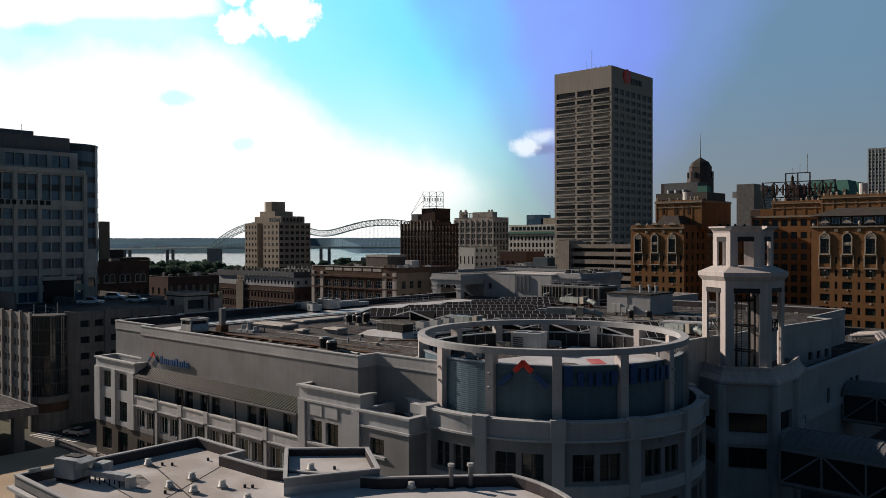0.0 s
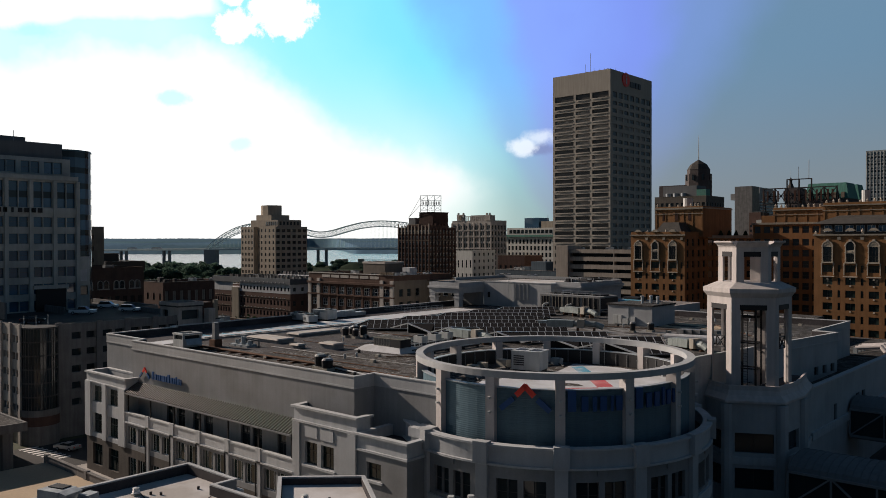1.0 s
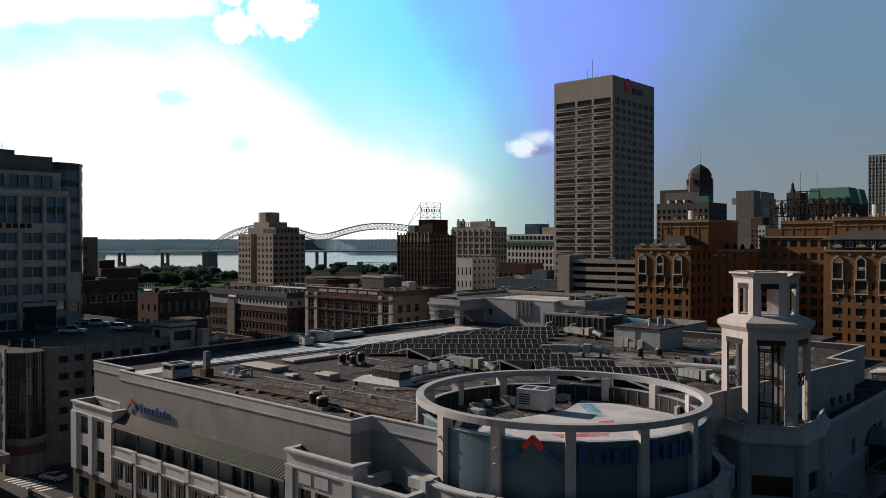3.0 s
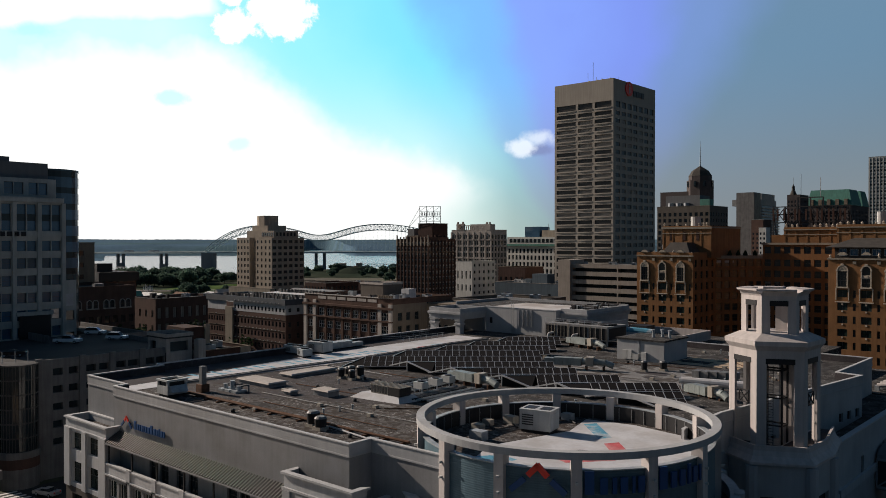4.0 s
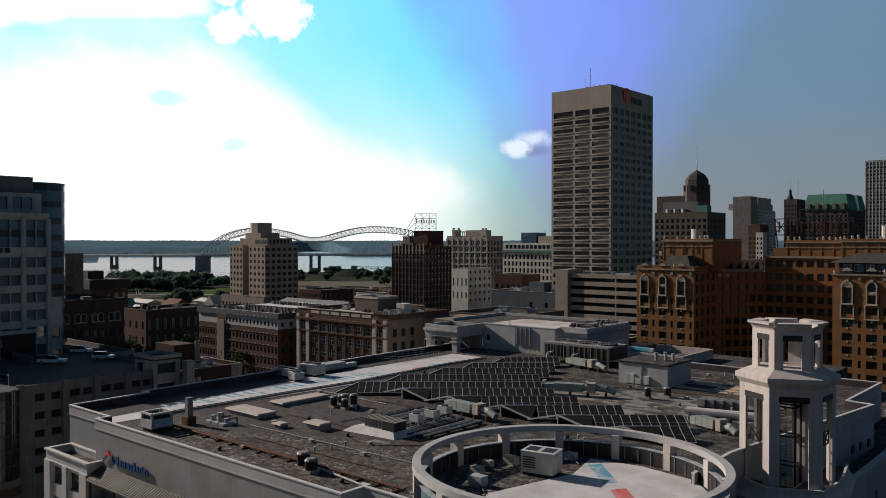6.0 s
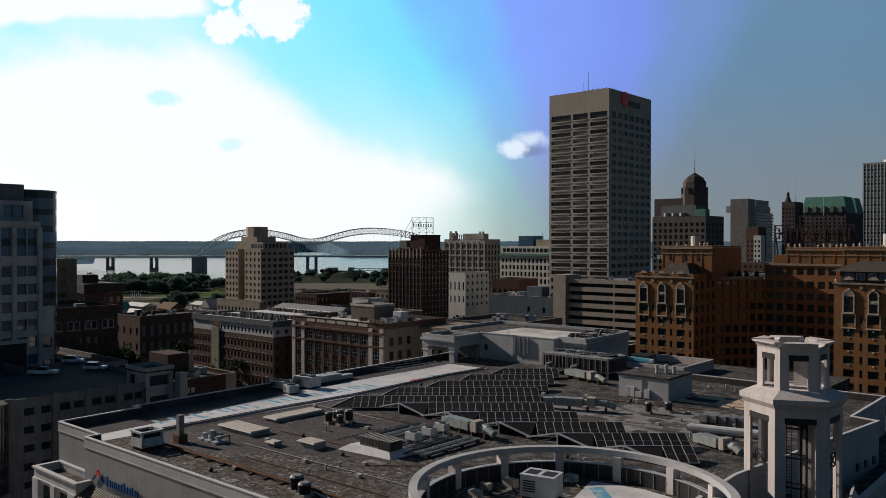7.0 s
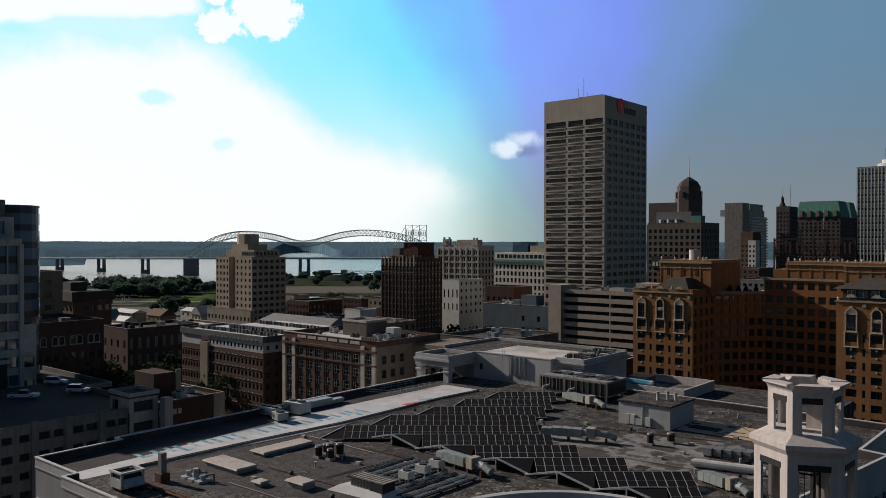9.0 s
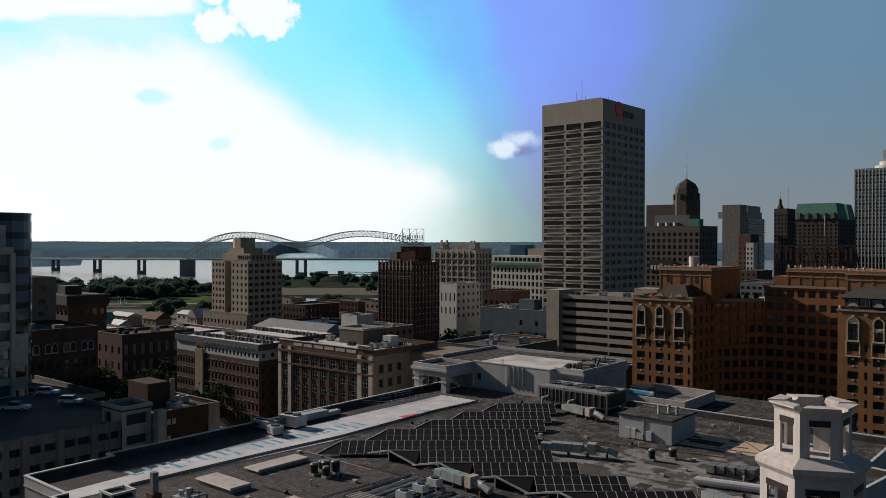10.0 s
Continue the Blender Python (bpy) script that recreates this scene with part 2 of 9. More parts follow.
M = {
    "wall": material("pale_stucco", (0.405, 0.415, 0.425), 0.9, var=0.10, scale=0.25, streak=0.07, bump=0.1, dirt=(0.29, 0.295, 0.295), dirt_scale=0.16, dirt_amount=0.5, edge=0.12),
    "wall_green": material("green_grey_precast", (0.455, 0.46, 0.435), 0.85, var=0.12, scale=0.25, streak=0.1, bump=0.1, dirt=(0.22, 0.235, 0.225), dirt_scale=0.16, dirt_amount=0.5, edge=0.12),
    "wall_dark": material("darker_stucco", (0.250, 0.257, 0.264), 0.9, var=0.12, scale=0.3, streak=0.08, bump=0.1, dirt=(0.20, 0.195, 0.19), dirt_scale=0.2, dirt_amount=0.5, edge=0.12),
    "base": material("brown_stone", (0.10, 0.088, 0.078), 0.85, var=0.18, scale=0.6, streak=0.1),
    "trim": material("white_trim", (0.435, 0.447, 0.457), 0.8, var=0.08, scale=0.4, streak=0.12),
    # White plaster with the warm tint of sunlight put into its colour.
    "tower": material("sun_tinted_white_plaster", (0.49, 0.452, 0.435), 0.85, var=0.08, scale=0.4, streak=0.14, bump=0.05),
    "roof": material("grey_roofing", (0.038, 0.036, 0.035), 0.95, var=0.45, scale=0.7, grain=4.0, dirt=(0.082, 0.080, 0.079), dirt_scale=0.55, dirt_amount=0.8, edge=0.035, chips=((0.24, 0.23, 0.22), 2.6, 0.75, 0.57)),
    "roof_brown": material("worn_brown_roofing", (0.050, 0.042, 0.037), 0.95, var=0.45, scale=1.6, grain=4.0, dirt=(0.098, 0.095, 0.093), dirt_scale=1.1, dirt_amount=0.75, edge=0.025, chips=((0.26, 0.25, 0.24), 2.4, 0.85, 0.56)),
    "roof_pale": material("pale_roof_patch", (0.19, 0.188, 0.186), 0.9, var=0.32, scale=0.6, grain=4.0, dirt=(0.07, 0.062, 0.057), dirt_scale=0.36, dirt_amount=0.95, edge=0.03, chips=((0.05, 0.045, 0.042), 1.8, 0.8, 0.58)),
    "membrane": material("white_membrane", (0.50, 0.51, 0.53), 0.75, var=0.12, scale=0.25, grain=2.0, dirt=(0.30, 0.27, 0.24), dirt_scale=0.3, dirt_amount=0.35),
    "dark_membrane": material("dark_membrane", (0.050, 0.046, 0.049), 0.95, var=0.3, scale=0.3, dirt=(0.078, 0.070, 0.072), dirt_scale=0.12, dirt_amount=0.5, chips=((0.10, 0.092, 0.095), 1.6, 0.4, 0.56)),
    "near_roof": material("near_grey_membrane", (0.50, 0.485, 0.48), 0.9, var=0.08, scale=0.25, grain=3, dirt=(0.25, 0.21, 0.17), dirt_scale=0.12, dirt_amount=0.5, edge=0.06),
    "blue_metal": material("blue_corrugated_metal", (0.085, 0.148, 0.185), 0.55, 0.25, var=0.12, scale=0.5, streak=0.1, bump=0.05),
    "galv": material("galvanised_steel", (0.33, 0.36, 0.38), 0.55, 0.15, var=0.22, scale=0.8, streak=0.12),
    "unit": material("painted_unit_steel", (0.47, 0.48, 0.47), 0.6, 0.1, var=0.1, scale=0.6, streak=0.15),
    "unit_grey": material("weathered_grey_steel", (0.17, 0.175, 0.178), 0.6, 0.15, var=0.3, scale=0.9, streak=0.2),
    "duct": material("greenish_galvanised_duct", (0.25, 0.285, 0.28), 0.55, 0.2, var=0.2, scale=0.8, streak=0.15),
    "unit_beige": material("beige_unit_steel", (0.36, 0.33, 0.28), 0.65, 0.1, var=0.12, scale=0.6, streak=0.15),
    "dark": material("black_metal", (0.02, 0.02, 0.022), 0.6, 0.3, var=0.2),
    "rust": material("rusty_pipe", (0.115, 0.064, 0.042), 0.85, 0.2, var=0.4, scale=1.2, grain=8),
    "solar": material("solar_cells", (0.011, 0.010, 0.011), 0.86, 0.0, var=0.2, scale=0.5, bump=0.0, each=0.25),
    "alu": material("aluminium", (0.58, 0.59, 0.60), 0.4, 0.6, var=0.08, bump=0.0),
    # Base colour lifted to carry a faint blue-green reflection.
    "glass": glass_("window_glass", (0.020, 0.028, 0.032), shine=0.5),
    "glass_teal": glass_("teal_window_glass", (0.016, 0.046, 0.060), shine=0.9),
    # Blue glass, its base brightened further with the blue of reflected sky.
    "glass_blue": glass_("sky_lifted_blue_glass", (0.045, 0.100, 0.165), shine=1.0),
    "frame": material("dark_window_frame", (0.06, 0.06, 0.06), 0.5, 0.3),
    "frame_w": material("white_window_frame", (0.66, 0.65, 0.63), 0.7),
    "awning": material("ribbed_brown_metal_roof", (0.072, 0.067, 0.060), 0.6, 0.2, var=0.12, scale=0.5),
    "blue_sign": material("blue_sign_face", (0.010, 0.062, 0.19), 0.45, bump=0.0, var=0.05),
    "red_sign": material("red_sign_face", (0.78, 0.045, 0.025), 0.45, bump=0.0, var=0.05),
    "paint_blue": material("worn_blue_roof_paint", (0.10, 0.30, 0.42), 0.85, var=0.25, scale=0.6, dirt=(0.48, 0.49, 0.5), dirt_scale=0.5, dirt_amount=0.6, edge=0.04),
    "paint_red": material("worn_red_roof_paint", (0.46, 0.10, 0.11), 0.85, var=0.25, scale=0.6, dirt=(0.5, 0.42, 0.40), dirt_scale=0.4, dirt_amount=0.3),
    "asphalt": material("asphalt", (0.05, 0.05, 0.05), 0.92, var=0.25, scale=0.1, grain=4, dirt=(0.08, 0.075, 0.07), dirt_scale=0.08),
    "concrete": material("concrete", (0.35, 0.325, 0.30), 0.9, var=0.15, scale=0.3, streak=0.15),
    "concrete_dark": material("weathered_concrete", (0.178, 0.172, 0.168), 0.92, var=0.2, scale=0.3, streak=0.2),
    "tan": material("tan_paving", (0.46, 0.36, 0.255), 0.92, var=0.14, scale=0.2, grain=3, dirt=(0.30, 0.23, 0.16), dirt_scale=0.1, dirt_amount=0.5),
    "paint_line": material("road_paint", (0.62, 0.61, 0.58), 0.8, var=0.2),
    "terracotta": material("carved_terracotta", (0.46, 0.40, 0.32), 0.85, var=0.16, scale=0.8, streak=0.12),
    "blue_wall": material("blue_grey_painted_wall", (0.085, 0.112, 0.135), 0.85, var=0.12, scale=0.25, streak=0.12),
    "slate_blue": material("dark_blue_grey_metal", (0.062, 0.075, 0.088), 0.6, var=0.12, scale=0.4, streak=0.08),
    "brick_orange": material("orange_brown_brick", (0.230, 0.119, 0.055), 0.9, var=0.18, scale=0.3, grain=5, streak=0.14),
    "brick_red": material("red_brick", (0.102, 0.064, 0.053), 0.9, var=0.18, scale=0.4, grain=5, streak=0.12),
    "brick_dark": material("dark_brown_brick", (0.060, 0.036, 0.030), 0.9, var=0.2, scale=0.4, grain=5, streak=0.15),
    "brick_tan": material("tan_brick", (0.20, 0.165, 0.128), 0.9, var=0.14, scale=0.3, grain=5, streak=0.12),
    "cream": material("cream_stone", (0.28, 0.248, 0.20), 0.9, var=0.14, scale=0.3, streak=0.18),
    "tower_conc": material("office_tower_concrete", (0.375, 0.342, 0.295), 0.9, var=0.09, scale=0.12, streak=0.12),
    "white_stone": material("white_terracotta", (0.52, 0.52, 0.49), 0.8, var=0.1, scale=0.3, streak=0.15),
    "green": material("verdigris_copper", (0.06, 0.20, 0.16), 0.7, var=0.15, scale=0.4, streak=0.2),
    "grey_far": material("grey_facade", (0.16, 0.165, 0.17), 0.85, var=0.1, scale=0.2, streak=0.1),
    "slate": material("dark_roof_tiles", (0.06, 0.055, 0.05), 0.85, var=0.25, scale=0.6),
    "white_paint": material("white_car_paint", (0.72, 0.73, 0.74), 0.25, 0.0, var=0.04, bump=0.0),
    "silver_paint": material("silver_car_paint", (0.34, 0.35, 0.36), 0.3, 0.3, var=0.04, bump=0.0),
    "black_paint": material("black_car_paint", (0.02, 0.02, 0.024), 0.25, 0.0, var=0.04, bump=0.0),
    "rubber": material("tyre_rubber", (0.02, 0.02, 0.02), 0.9),
    "leaf": material("foliage", (0.066, 0.108, 0.080), 0.95, var=0.4, scale=0.35, grain=2.0, each=0.3),
    # Distance haze is mixed into this foliage colour as blue.
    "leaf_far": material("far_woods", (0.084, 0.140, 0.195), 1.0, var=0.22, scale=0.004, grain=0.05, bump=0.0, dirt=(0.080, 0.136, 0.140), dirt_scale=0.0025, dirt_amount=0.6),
    "lawn": material("mown_lawn", (0.085, 0.125, 0.048), 1.0, var=0.25, scale=0.06, grain=0.8, bump=0.0),
    "sand": material("pale_river_sand", (0.15, 0.142, 0.125), 1.0, var=0.2, scale=0.03, grain=0.6, bump=0.0, dirt=(0.09, 0.10, 0.06), dirt_scale=0.03, dirt_amount=0.6),
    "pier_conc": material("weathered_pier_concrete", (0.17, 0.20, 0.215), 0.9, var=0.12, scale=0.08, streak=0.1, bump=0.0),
    "bark": material("bark", (0.08, 0.06, 0.045), 0.9),
    "grass": material("grass", (0.034, 0.046, 0.034), 1.0, var=0.35, scale=0.05, grain=1.0, dirt=(0.065, 0.068, 0.048), dirt_scale=0.02, dirt_amount=0.5),
    "earth": material("city_ground", (0.085, 0.08, 0.072), 0.95, var=0.3, scale=0.03, grain=0.6, dirt=(0.06, 0.075, 0.035), dirt_scale=0.01, dirt_amount=0.6),
    # Steel paled towards teal: the haze over the river sits in this colour.
    "steel": material("hazed_bridge_steel", (0.40, 0.50, 0.51), 0.8, 0.0, var=0.12, scale=0.05),
    "glass_pale": material("drawn_blinds_behind_glass", (0.24, 0.22, 0.192), 0.5, var=0.12, scale=0.3, grain=1.0, bump=0.0, each=0.10),
    "glass_brown": glass_("bronze_window_glass", (0.055, 0.052, 0.048), 0.12, 0.25),
    "glass_green": glass_("green_window_glass", (0.020, 0.034, 0.030), 0.08, 0.4, 0.4),
    # Darker copy of the foliage, with the street trees' shade in its colour.
    "leaf_dark": material("shaded_foliage", (0.024, 0.040, 0.020), 0.95, var=0.4, scale=0.35, grain=2.0, each=0.2),
    "lid": material("pale_skylight_lid", (0.40, 0.365, 0.33), 0.8, var=0.2, scale=0.6, streak=0.1),
    "brick_grey": material("grey_brown_brick", (0.125, 0.11, 0.095), 0.9, var=0.14, scale=0.3, grain=5, streak=0.12),
    "roof_mauve": material("mauve_grey_roofing", (0.066, 0.062, 0.064), 0.95, var=0.30, scale=0.9, grain=4.0, dirt=(0.050, 0.043, 0.041), dirt_scale=0.8, dirt_amount=0.7, edge=0.03, chips=((0.20, 0.19, 0.19), 2.8, 0.7, 0.58)),
    "garage_conc": material("taupe_garage_concrete", (0.33, 0.29, 0.25), 0.9, var=0.12, scale=0.3, streak=0.15),
    "tan_light": material("pale_tan_brick", (0.36, 0.31, 0.25), 0.9, var=0.14, scale=0.3, grain=5, streak=0.12),
    "brick_brown": material("brown_brick", (0.105, 0.066, 0.052), 0.9, var=0.2, scale=0.4, grain=5, streak=0.12),
    # Dark brick of the far towers, with distance haze put into the colour.
    "brick_haze": material("hazed_dark_brick", (0.092, 0.078, 0.076), 0.9, var=0.15, scale=0.2, grain=3, streak=0.1),
    "slab_grey": material("pale_blue_grey_panel", (0.27, 0.30, 0.31), 0.85, var=0.08, scale=0.1, streak=0.08),
}

for _k, _f in (("leaf", 0.40), ("leaf_dark", 0.30)):
    _nt = M[_k].node_tree
    _out = [n for n in _nt.nodes if n.type == "OUTPUT_MATERIAL"][0]
    _bs = _nt.nodes["Principled BSDF"]
    _tr, _mx = _nt.nodes.new("ShaderNodeBsdfTranslucent"), _nt.nodes.new("ShaderNodeMixShader")
    _nt.links.new(_bs.inputs["Base Color"].links[0].from_socket, _tr.inputs["Color"])
    _mx.inputs[0].default_value = _f
    _nt.links.new(_bs.outputs[0], _mx.inputs[1])
    _nt.links.new(_tr.outputs[0], _mx.inputs[2])
    _nt.links.new(_mx.outputs[0], _out.inputs["Surface"])

water = bpy.data.materials.new("river_water")
water.use_nodes = True
_n = water.node_tree
_b = _n.nodes["Principled BSDF"]
_b.inputs["Base Color"].default_value, _b.inputs["Roughness"].default_value = (0.16, 0.165, 0.165, 1), 0.26
_t, _p = _n.nodes.new("ShaderNodeTexNoise"), _n.nodes.new("ShaderNodeBump")
_g = _n.nodes.new("ShaderNodeNewGeometry")
_n.links.new(_g.outputs["Position"], _t.inputs["Vector"])
_t.inputs["Scale"].default_value, _t.inputs["Detail"].default_value = 0.05, 9
_p.inputs["Strength"].default_value, _p.inputs["Distance"].default_value = 0.4, 1.5
_n.links.new(_t.outputs[0], _p.inputs["Height"])
_n.links.new(_p.outputs[0], _b.inputs["Normal"])


# ---- shape helpers ----
class Shape:
    """Collects solids; becomes one mesh."""

    def __init__(self):
        self.v, self.f, self.m = [], [], []

    def add(self, verts, faces, mi=0):
        k = len(self.v)
        self.v += [tuple(p) for p in verts]
        self.f += [tuple(i + k for i in q) for q in faces]
        self.m += [mi] * len(faces)
        return self

    def box(self, x0, y0, z0, x1, y1, z1, mi=0, m=None):
        p = [(x, y, z) for z in (z0, z1) for x, y in ((x0, y0), (x1, y0), (x1, y1), (x0, y1))]
        if m is not None:
            p = [m @ Vector(q) for q in p]
        return self.add(p, [(3, 2, 1, 0), (4, 5, 6, 7), (0, 1, 5, 4), (1, 2, 6, 5), (2, 3, 7, 6), (3, 0, 4, 7)], mi)

    def prism(self, pts, z0, z1, mi=0, top=True, bottom=True, top_pts=None):
        """Upright prism over a plan that runs anticlockwise; top_pts: another outline for its top."""
        n = len(pts)
        tp = top_pts or pts
        fs = [(i, (i + 1) % n, n + (i + 1) % n, n + i) for i in range(n)]
        if top:
            fs.append(tuple(range(n, 2 * n)))
        if bottom:
            fs.append(tuple(reversed(range(n))))
        return self.add([(x, y, z0) for x, y in pts] + [(x, y, z1) for x, y in tp], fs, mi)

    def cyl(self, x, y, z0, z1, r, seg=12, mi=0, r1=None, top=True):
        a = [2 * math.pi * i / seg for i in range(seg)]
        r1 = r if r1 is None else r1
        return self.prism([(x + r * math.cos(q), y + r * math.sin(q)) for q in a], z0, z1, mi, top, True,
                          [(x + r1 * math.cos(q), y + r1 * math.sin(q)) for q in a])

    def beam(self, p, q, w, h=None, mi=0):
        """Square bar from p to q."""
        p, q = Vector(p), Vector(q)
        d = (q - p)
        ln = d.length
        z = d.normalized()
        x = z.cross(Vector((0, 0, 1)))
        x = Vector((1, 0, 0)) if x.length < 1e-4 else x.normalized()
        y = z.cross(x)
        m = Matrix((x, y, z)).transposed().to_4x4()
        m.translation = p
        h = h or w
        return self.box(-w / 2, -h / 2, 0, w / 2, h / 2, ln, mi, m)

    def pipe(self, p, q, r, seg=8, mi=0):
        p, q = Vector(p), Vector(q)
        rot = (q - p).to_track_quat("Z", "Y").to_matrix()
        a = [2 * math.pi * i / seg for i in range(seg)]
        vs = [p + rot @ Vector((r * math.cos(t), r * math.sin(t), 0)) for t in a] + [q + rot @ Vector((r * math.cos(t), r * math.sin(t), 0)) for t in a]
        n = seg
        return self.add(vs, [(i, (i + 1) % n, n + (i + 1) % n, n + i) for i in range(n)] + [tuple(range(n, 2 * n)), tuple(reversed(range(n)))], mi)

    def ring(self, cx, cy, r0, r1, z0, z1, a0=0.0, a1=2 * math.pi, seg=64, mi=0):
        """Band between two radii, from angle a0 to a1."""
        full = abs(a1 - a0 - 2 * math.pi) < 1e-6
        n = seg if full else seg + 1
        vs = []
        for i in range(n):
            t = a0 + (a1 - a0) * i / seg
            c, s = math.cos(t), math.sin(t)
            vs += [(cx + r0 * c, cy + r0 * s, z0), (cx + r1 * c, cy + r1 * s, z0), (cx + r1 * c, cy + r1 * s, z1), (cx + r0 * c, cy + r0 * s, z1)]
        fs = []
        for i in range(seg):
            a, b = 4 * i, 4 * ((i + 1) % n)
            fs += [(a + 1, b + 1, b + 2, a + 2), (a + 2, b + 2, b + 3, a + 3), (b, a, a + 3, b + 3), (a, b, b + 1, a + 1)]
        if not full:
            e = 4 * seg
            fs += [(0, 1, 2, 3), (e + 3, e + 2, e + 1, e)]
        return self.add(vs, fs, mi)

    def mesh(self, name, mats, smooth=False):
        me = bpy.data.meshes.new(name)
        seen, ids, vs = {}, [], []
        for p in self.v:                      # weld equal corners
            k = (round(p[0], 3), round(p[1], 3), round(p[2], 3))
            if k not in seen:
                seen[k] = len(vs)
                vs.append(p)
            ids.append(seen[k])
        me.from_pydata(vs, [], [tuple(ids[i] for i in q) for q in self.f])
        for m in mats:
            me.materials.append(m)
        me.polygons.foreach_set("material_index", self.m)
        if smooth:
            me.polygons.foreach_set("use_smooth", [True] * len(me.polygons))
        me.update()
        return me


def whole(ob):
    """World matrix of an object from its chain of parents."""
    m = ob.matrix_basis
    return whole(ob.parent) @ ob.matrix_parent_inverse @ m if ob.parent else m


def part(name, shape, mats, parent=None, label="", smooth=False):
    """Links a shape, or a mesh that is there already, as one mesh object, under a thing or a part."""
    if isinstance(shape, Shape):
        shape = shape.mesh(name, [M[k] if isinstance(k, str) else k for k in ([mats] if isinstance(mats, str) else mats)], smooth)
    ob = new(name, shape)
    if parent:
        ob.parent = parent
        ob.matrix_parent_inverse = whole(parent).inverted()
    if label:
        ob["label"] = label
    return ob


def thing(name, label, category, at=(0, 0, 0), group="", kind=""):
    e = new(name)
    e.empty_display_size = 0.5
    e.matrix_basis = Matrix.Translation(at)
    return tagged(e, label, category, group, kind)


def spread(n, length, w, a=0.0, b=None):
    """n openings of width w, evenly over a stretch."""
    b = length if b is None else b
    s = (b - a) / n
    return [(a + s * (i + 0.5) - w / 2, a + s * (i + 0.5) + w / 2) for i in range(n)]


WINDOWS = {}


def window_mesh(w, h, style):
    key = (round(w, 2), round(h, 2), style)
    if key not in WINDOWS:
        s = Shape()
        kind, gl, fr = style
        t = 0.11 if kind == "tri" else 0.07 if kind == "tri_thin" else 0.10 if kind == "bold" else 0.06
        s.add([(0, 0, 0), (w, 0, 0), (w, 0, h), (0, 0, h)], [(0, 1, 2, 3)], 0)
        if kind != "dark":
            bars = [(0, 0, w, t), (0, h - t, w, h), (0, t, t, h - t), (w - t, t, w, h - t)]
            if kind in ("sash", "bold", "sash_bar"):
                bars += [(t, h * 0.5 - t / 2, w - t, h * 0.5 + t / 2)]
            if kind == "blind":
                bars += [(t, h * 0.5 - t / 2, w - t, h * 0.5 + t / 2), (t, h * 0.62, w - t, h - t)]
            if kind in ("pair", "grid"):
                bars += [(w / 2 - t / 2, t, w / 2 + t / 2, h - t)]
            if kind in ("tri", "tri_thin"):
                bars += [(w * f - t / 2, t, w * f + t / 2, h - t) for f in (0.3, 0.7)]
            if kind == "tri":
                bars += [(t, h * 0.5 - t / 2, w - t, h * 0.5 + t / 2)]
            if kind == "grid":
                bars += [(t, h * 0.62 - t / 2, w - t, h * 0.62 + t / 2)]
            for a, b, c, d in bars:
                s.box(a, -0.06, b, c, -0.004, d, 1)
        if kind in ("sash", "bold", "sill"):
            s.box(-0.06, -0.22, -0.12, w + 0.06, -0.004, -0.004, 2)
        WINDOWS[key] = s.mesh("window", [M[gl], M[fr], M["trim"]])
    return WINDOWS[key]


def facade(parent, o, u, length, z0, z1, cols, rows, mat, style=("sash", "glass", "frame"), depth=0.35, name="wall", gaps=None, label=""):
    """One upright wall with real openings; o: its left foot as seen from outside, u: its run. Each opening gets a window; style: one for all, or chosen by column and row."""
    us = sorted({0.0, float(length), *(v for c in cols for v in c)})
    zs = sorted({z0, z1, *(v for r in rows for v in r)})
    n = (u[1], -u[0])

    def P(a, z, d=0.0):
        return (o[0] + u[0] * a - n[0] * d, o[1] + u[1] * a - n[1] * d, z)

    s = Shape()
    for i in range(len(us) - 1):
        for j in range(len(zs) - 1):
            a, b, c, d = us[i], us[i + 1], zs[j], zs[j + 1]
            hole = any(p[0] - 1e-6 <= a and b <= p[1] + 1e-6 for p in cols) and any(r[0] - 1e-6 <= c and d <= r[1] + 1e-6 for r in rows)
            if not hole:
                s.add([P(a, c), P(b, c), P(b, d), P(a, d)], [(0, 1, 2, 3)])
    m0 = Matrix(((u[0], -n[0], 0, 0), (u[1], -n[1], 0, 0), (0, 0, 1, 0), (0, 0, 0, 1)))
    for ci, (a, b) in enumerate(cols):
        for ri, (c, d) in enumerate(rows):
            s.add([P(a, c), P(b, c), P(b, d), P(a, d), P(a, c, depth), P(b, c, depth), P(b, d, depth), P(a, d, depth)],
                  [(0, 4, 5, 1), (1, 5, 6, 2), (2, 6, 7, 3), (3, 7, 4, 0)])
            w = part("window", window_mesh(b - a, d - c, style(ci, ri) if callable(style) else style), None, parent)
            w.matrix_basis = Matrix.Translation(P(a, c, depth - 0.01)) @ m0
    return part(name, s, mat, parent, label)


def flat_wall(parent, o, u, length, z0, z1, mat, name="wall"):
    return facade(parent, o, u, length, z0, z1, [], [], mat, name=name)


def roof_with_parapet(parent, x0, y0, x1, y1, z, mat_roof, mat_wall, high=0.9, thick=0.35, cap="trim"):
    part("roof", Shape().box(x0 + thick, y0 + thick, z - high - 0.3, x1 - thick, y1 - thick, z - high), mat_roof, parent)
    s = Shape()
    for a in ((x0, y0, x1, y0 + thick), (x0, y1 - thick, x1, y1), (x0, y0 + thick, x0 + thick, y1 - thick), (x1 - thick, y0 + thick, x1, y1 - thick)):
        s.box(a[0], a[1], z - high - 0.3, a[2], a[3], z)
    part("parapet", s, mat_wall, parent)
    if cap:
        s = Shape()
        e = 0.08
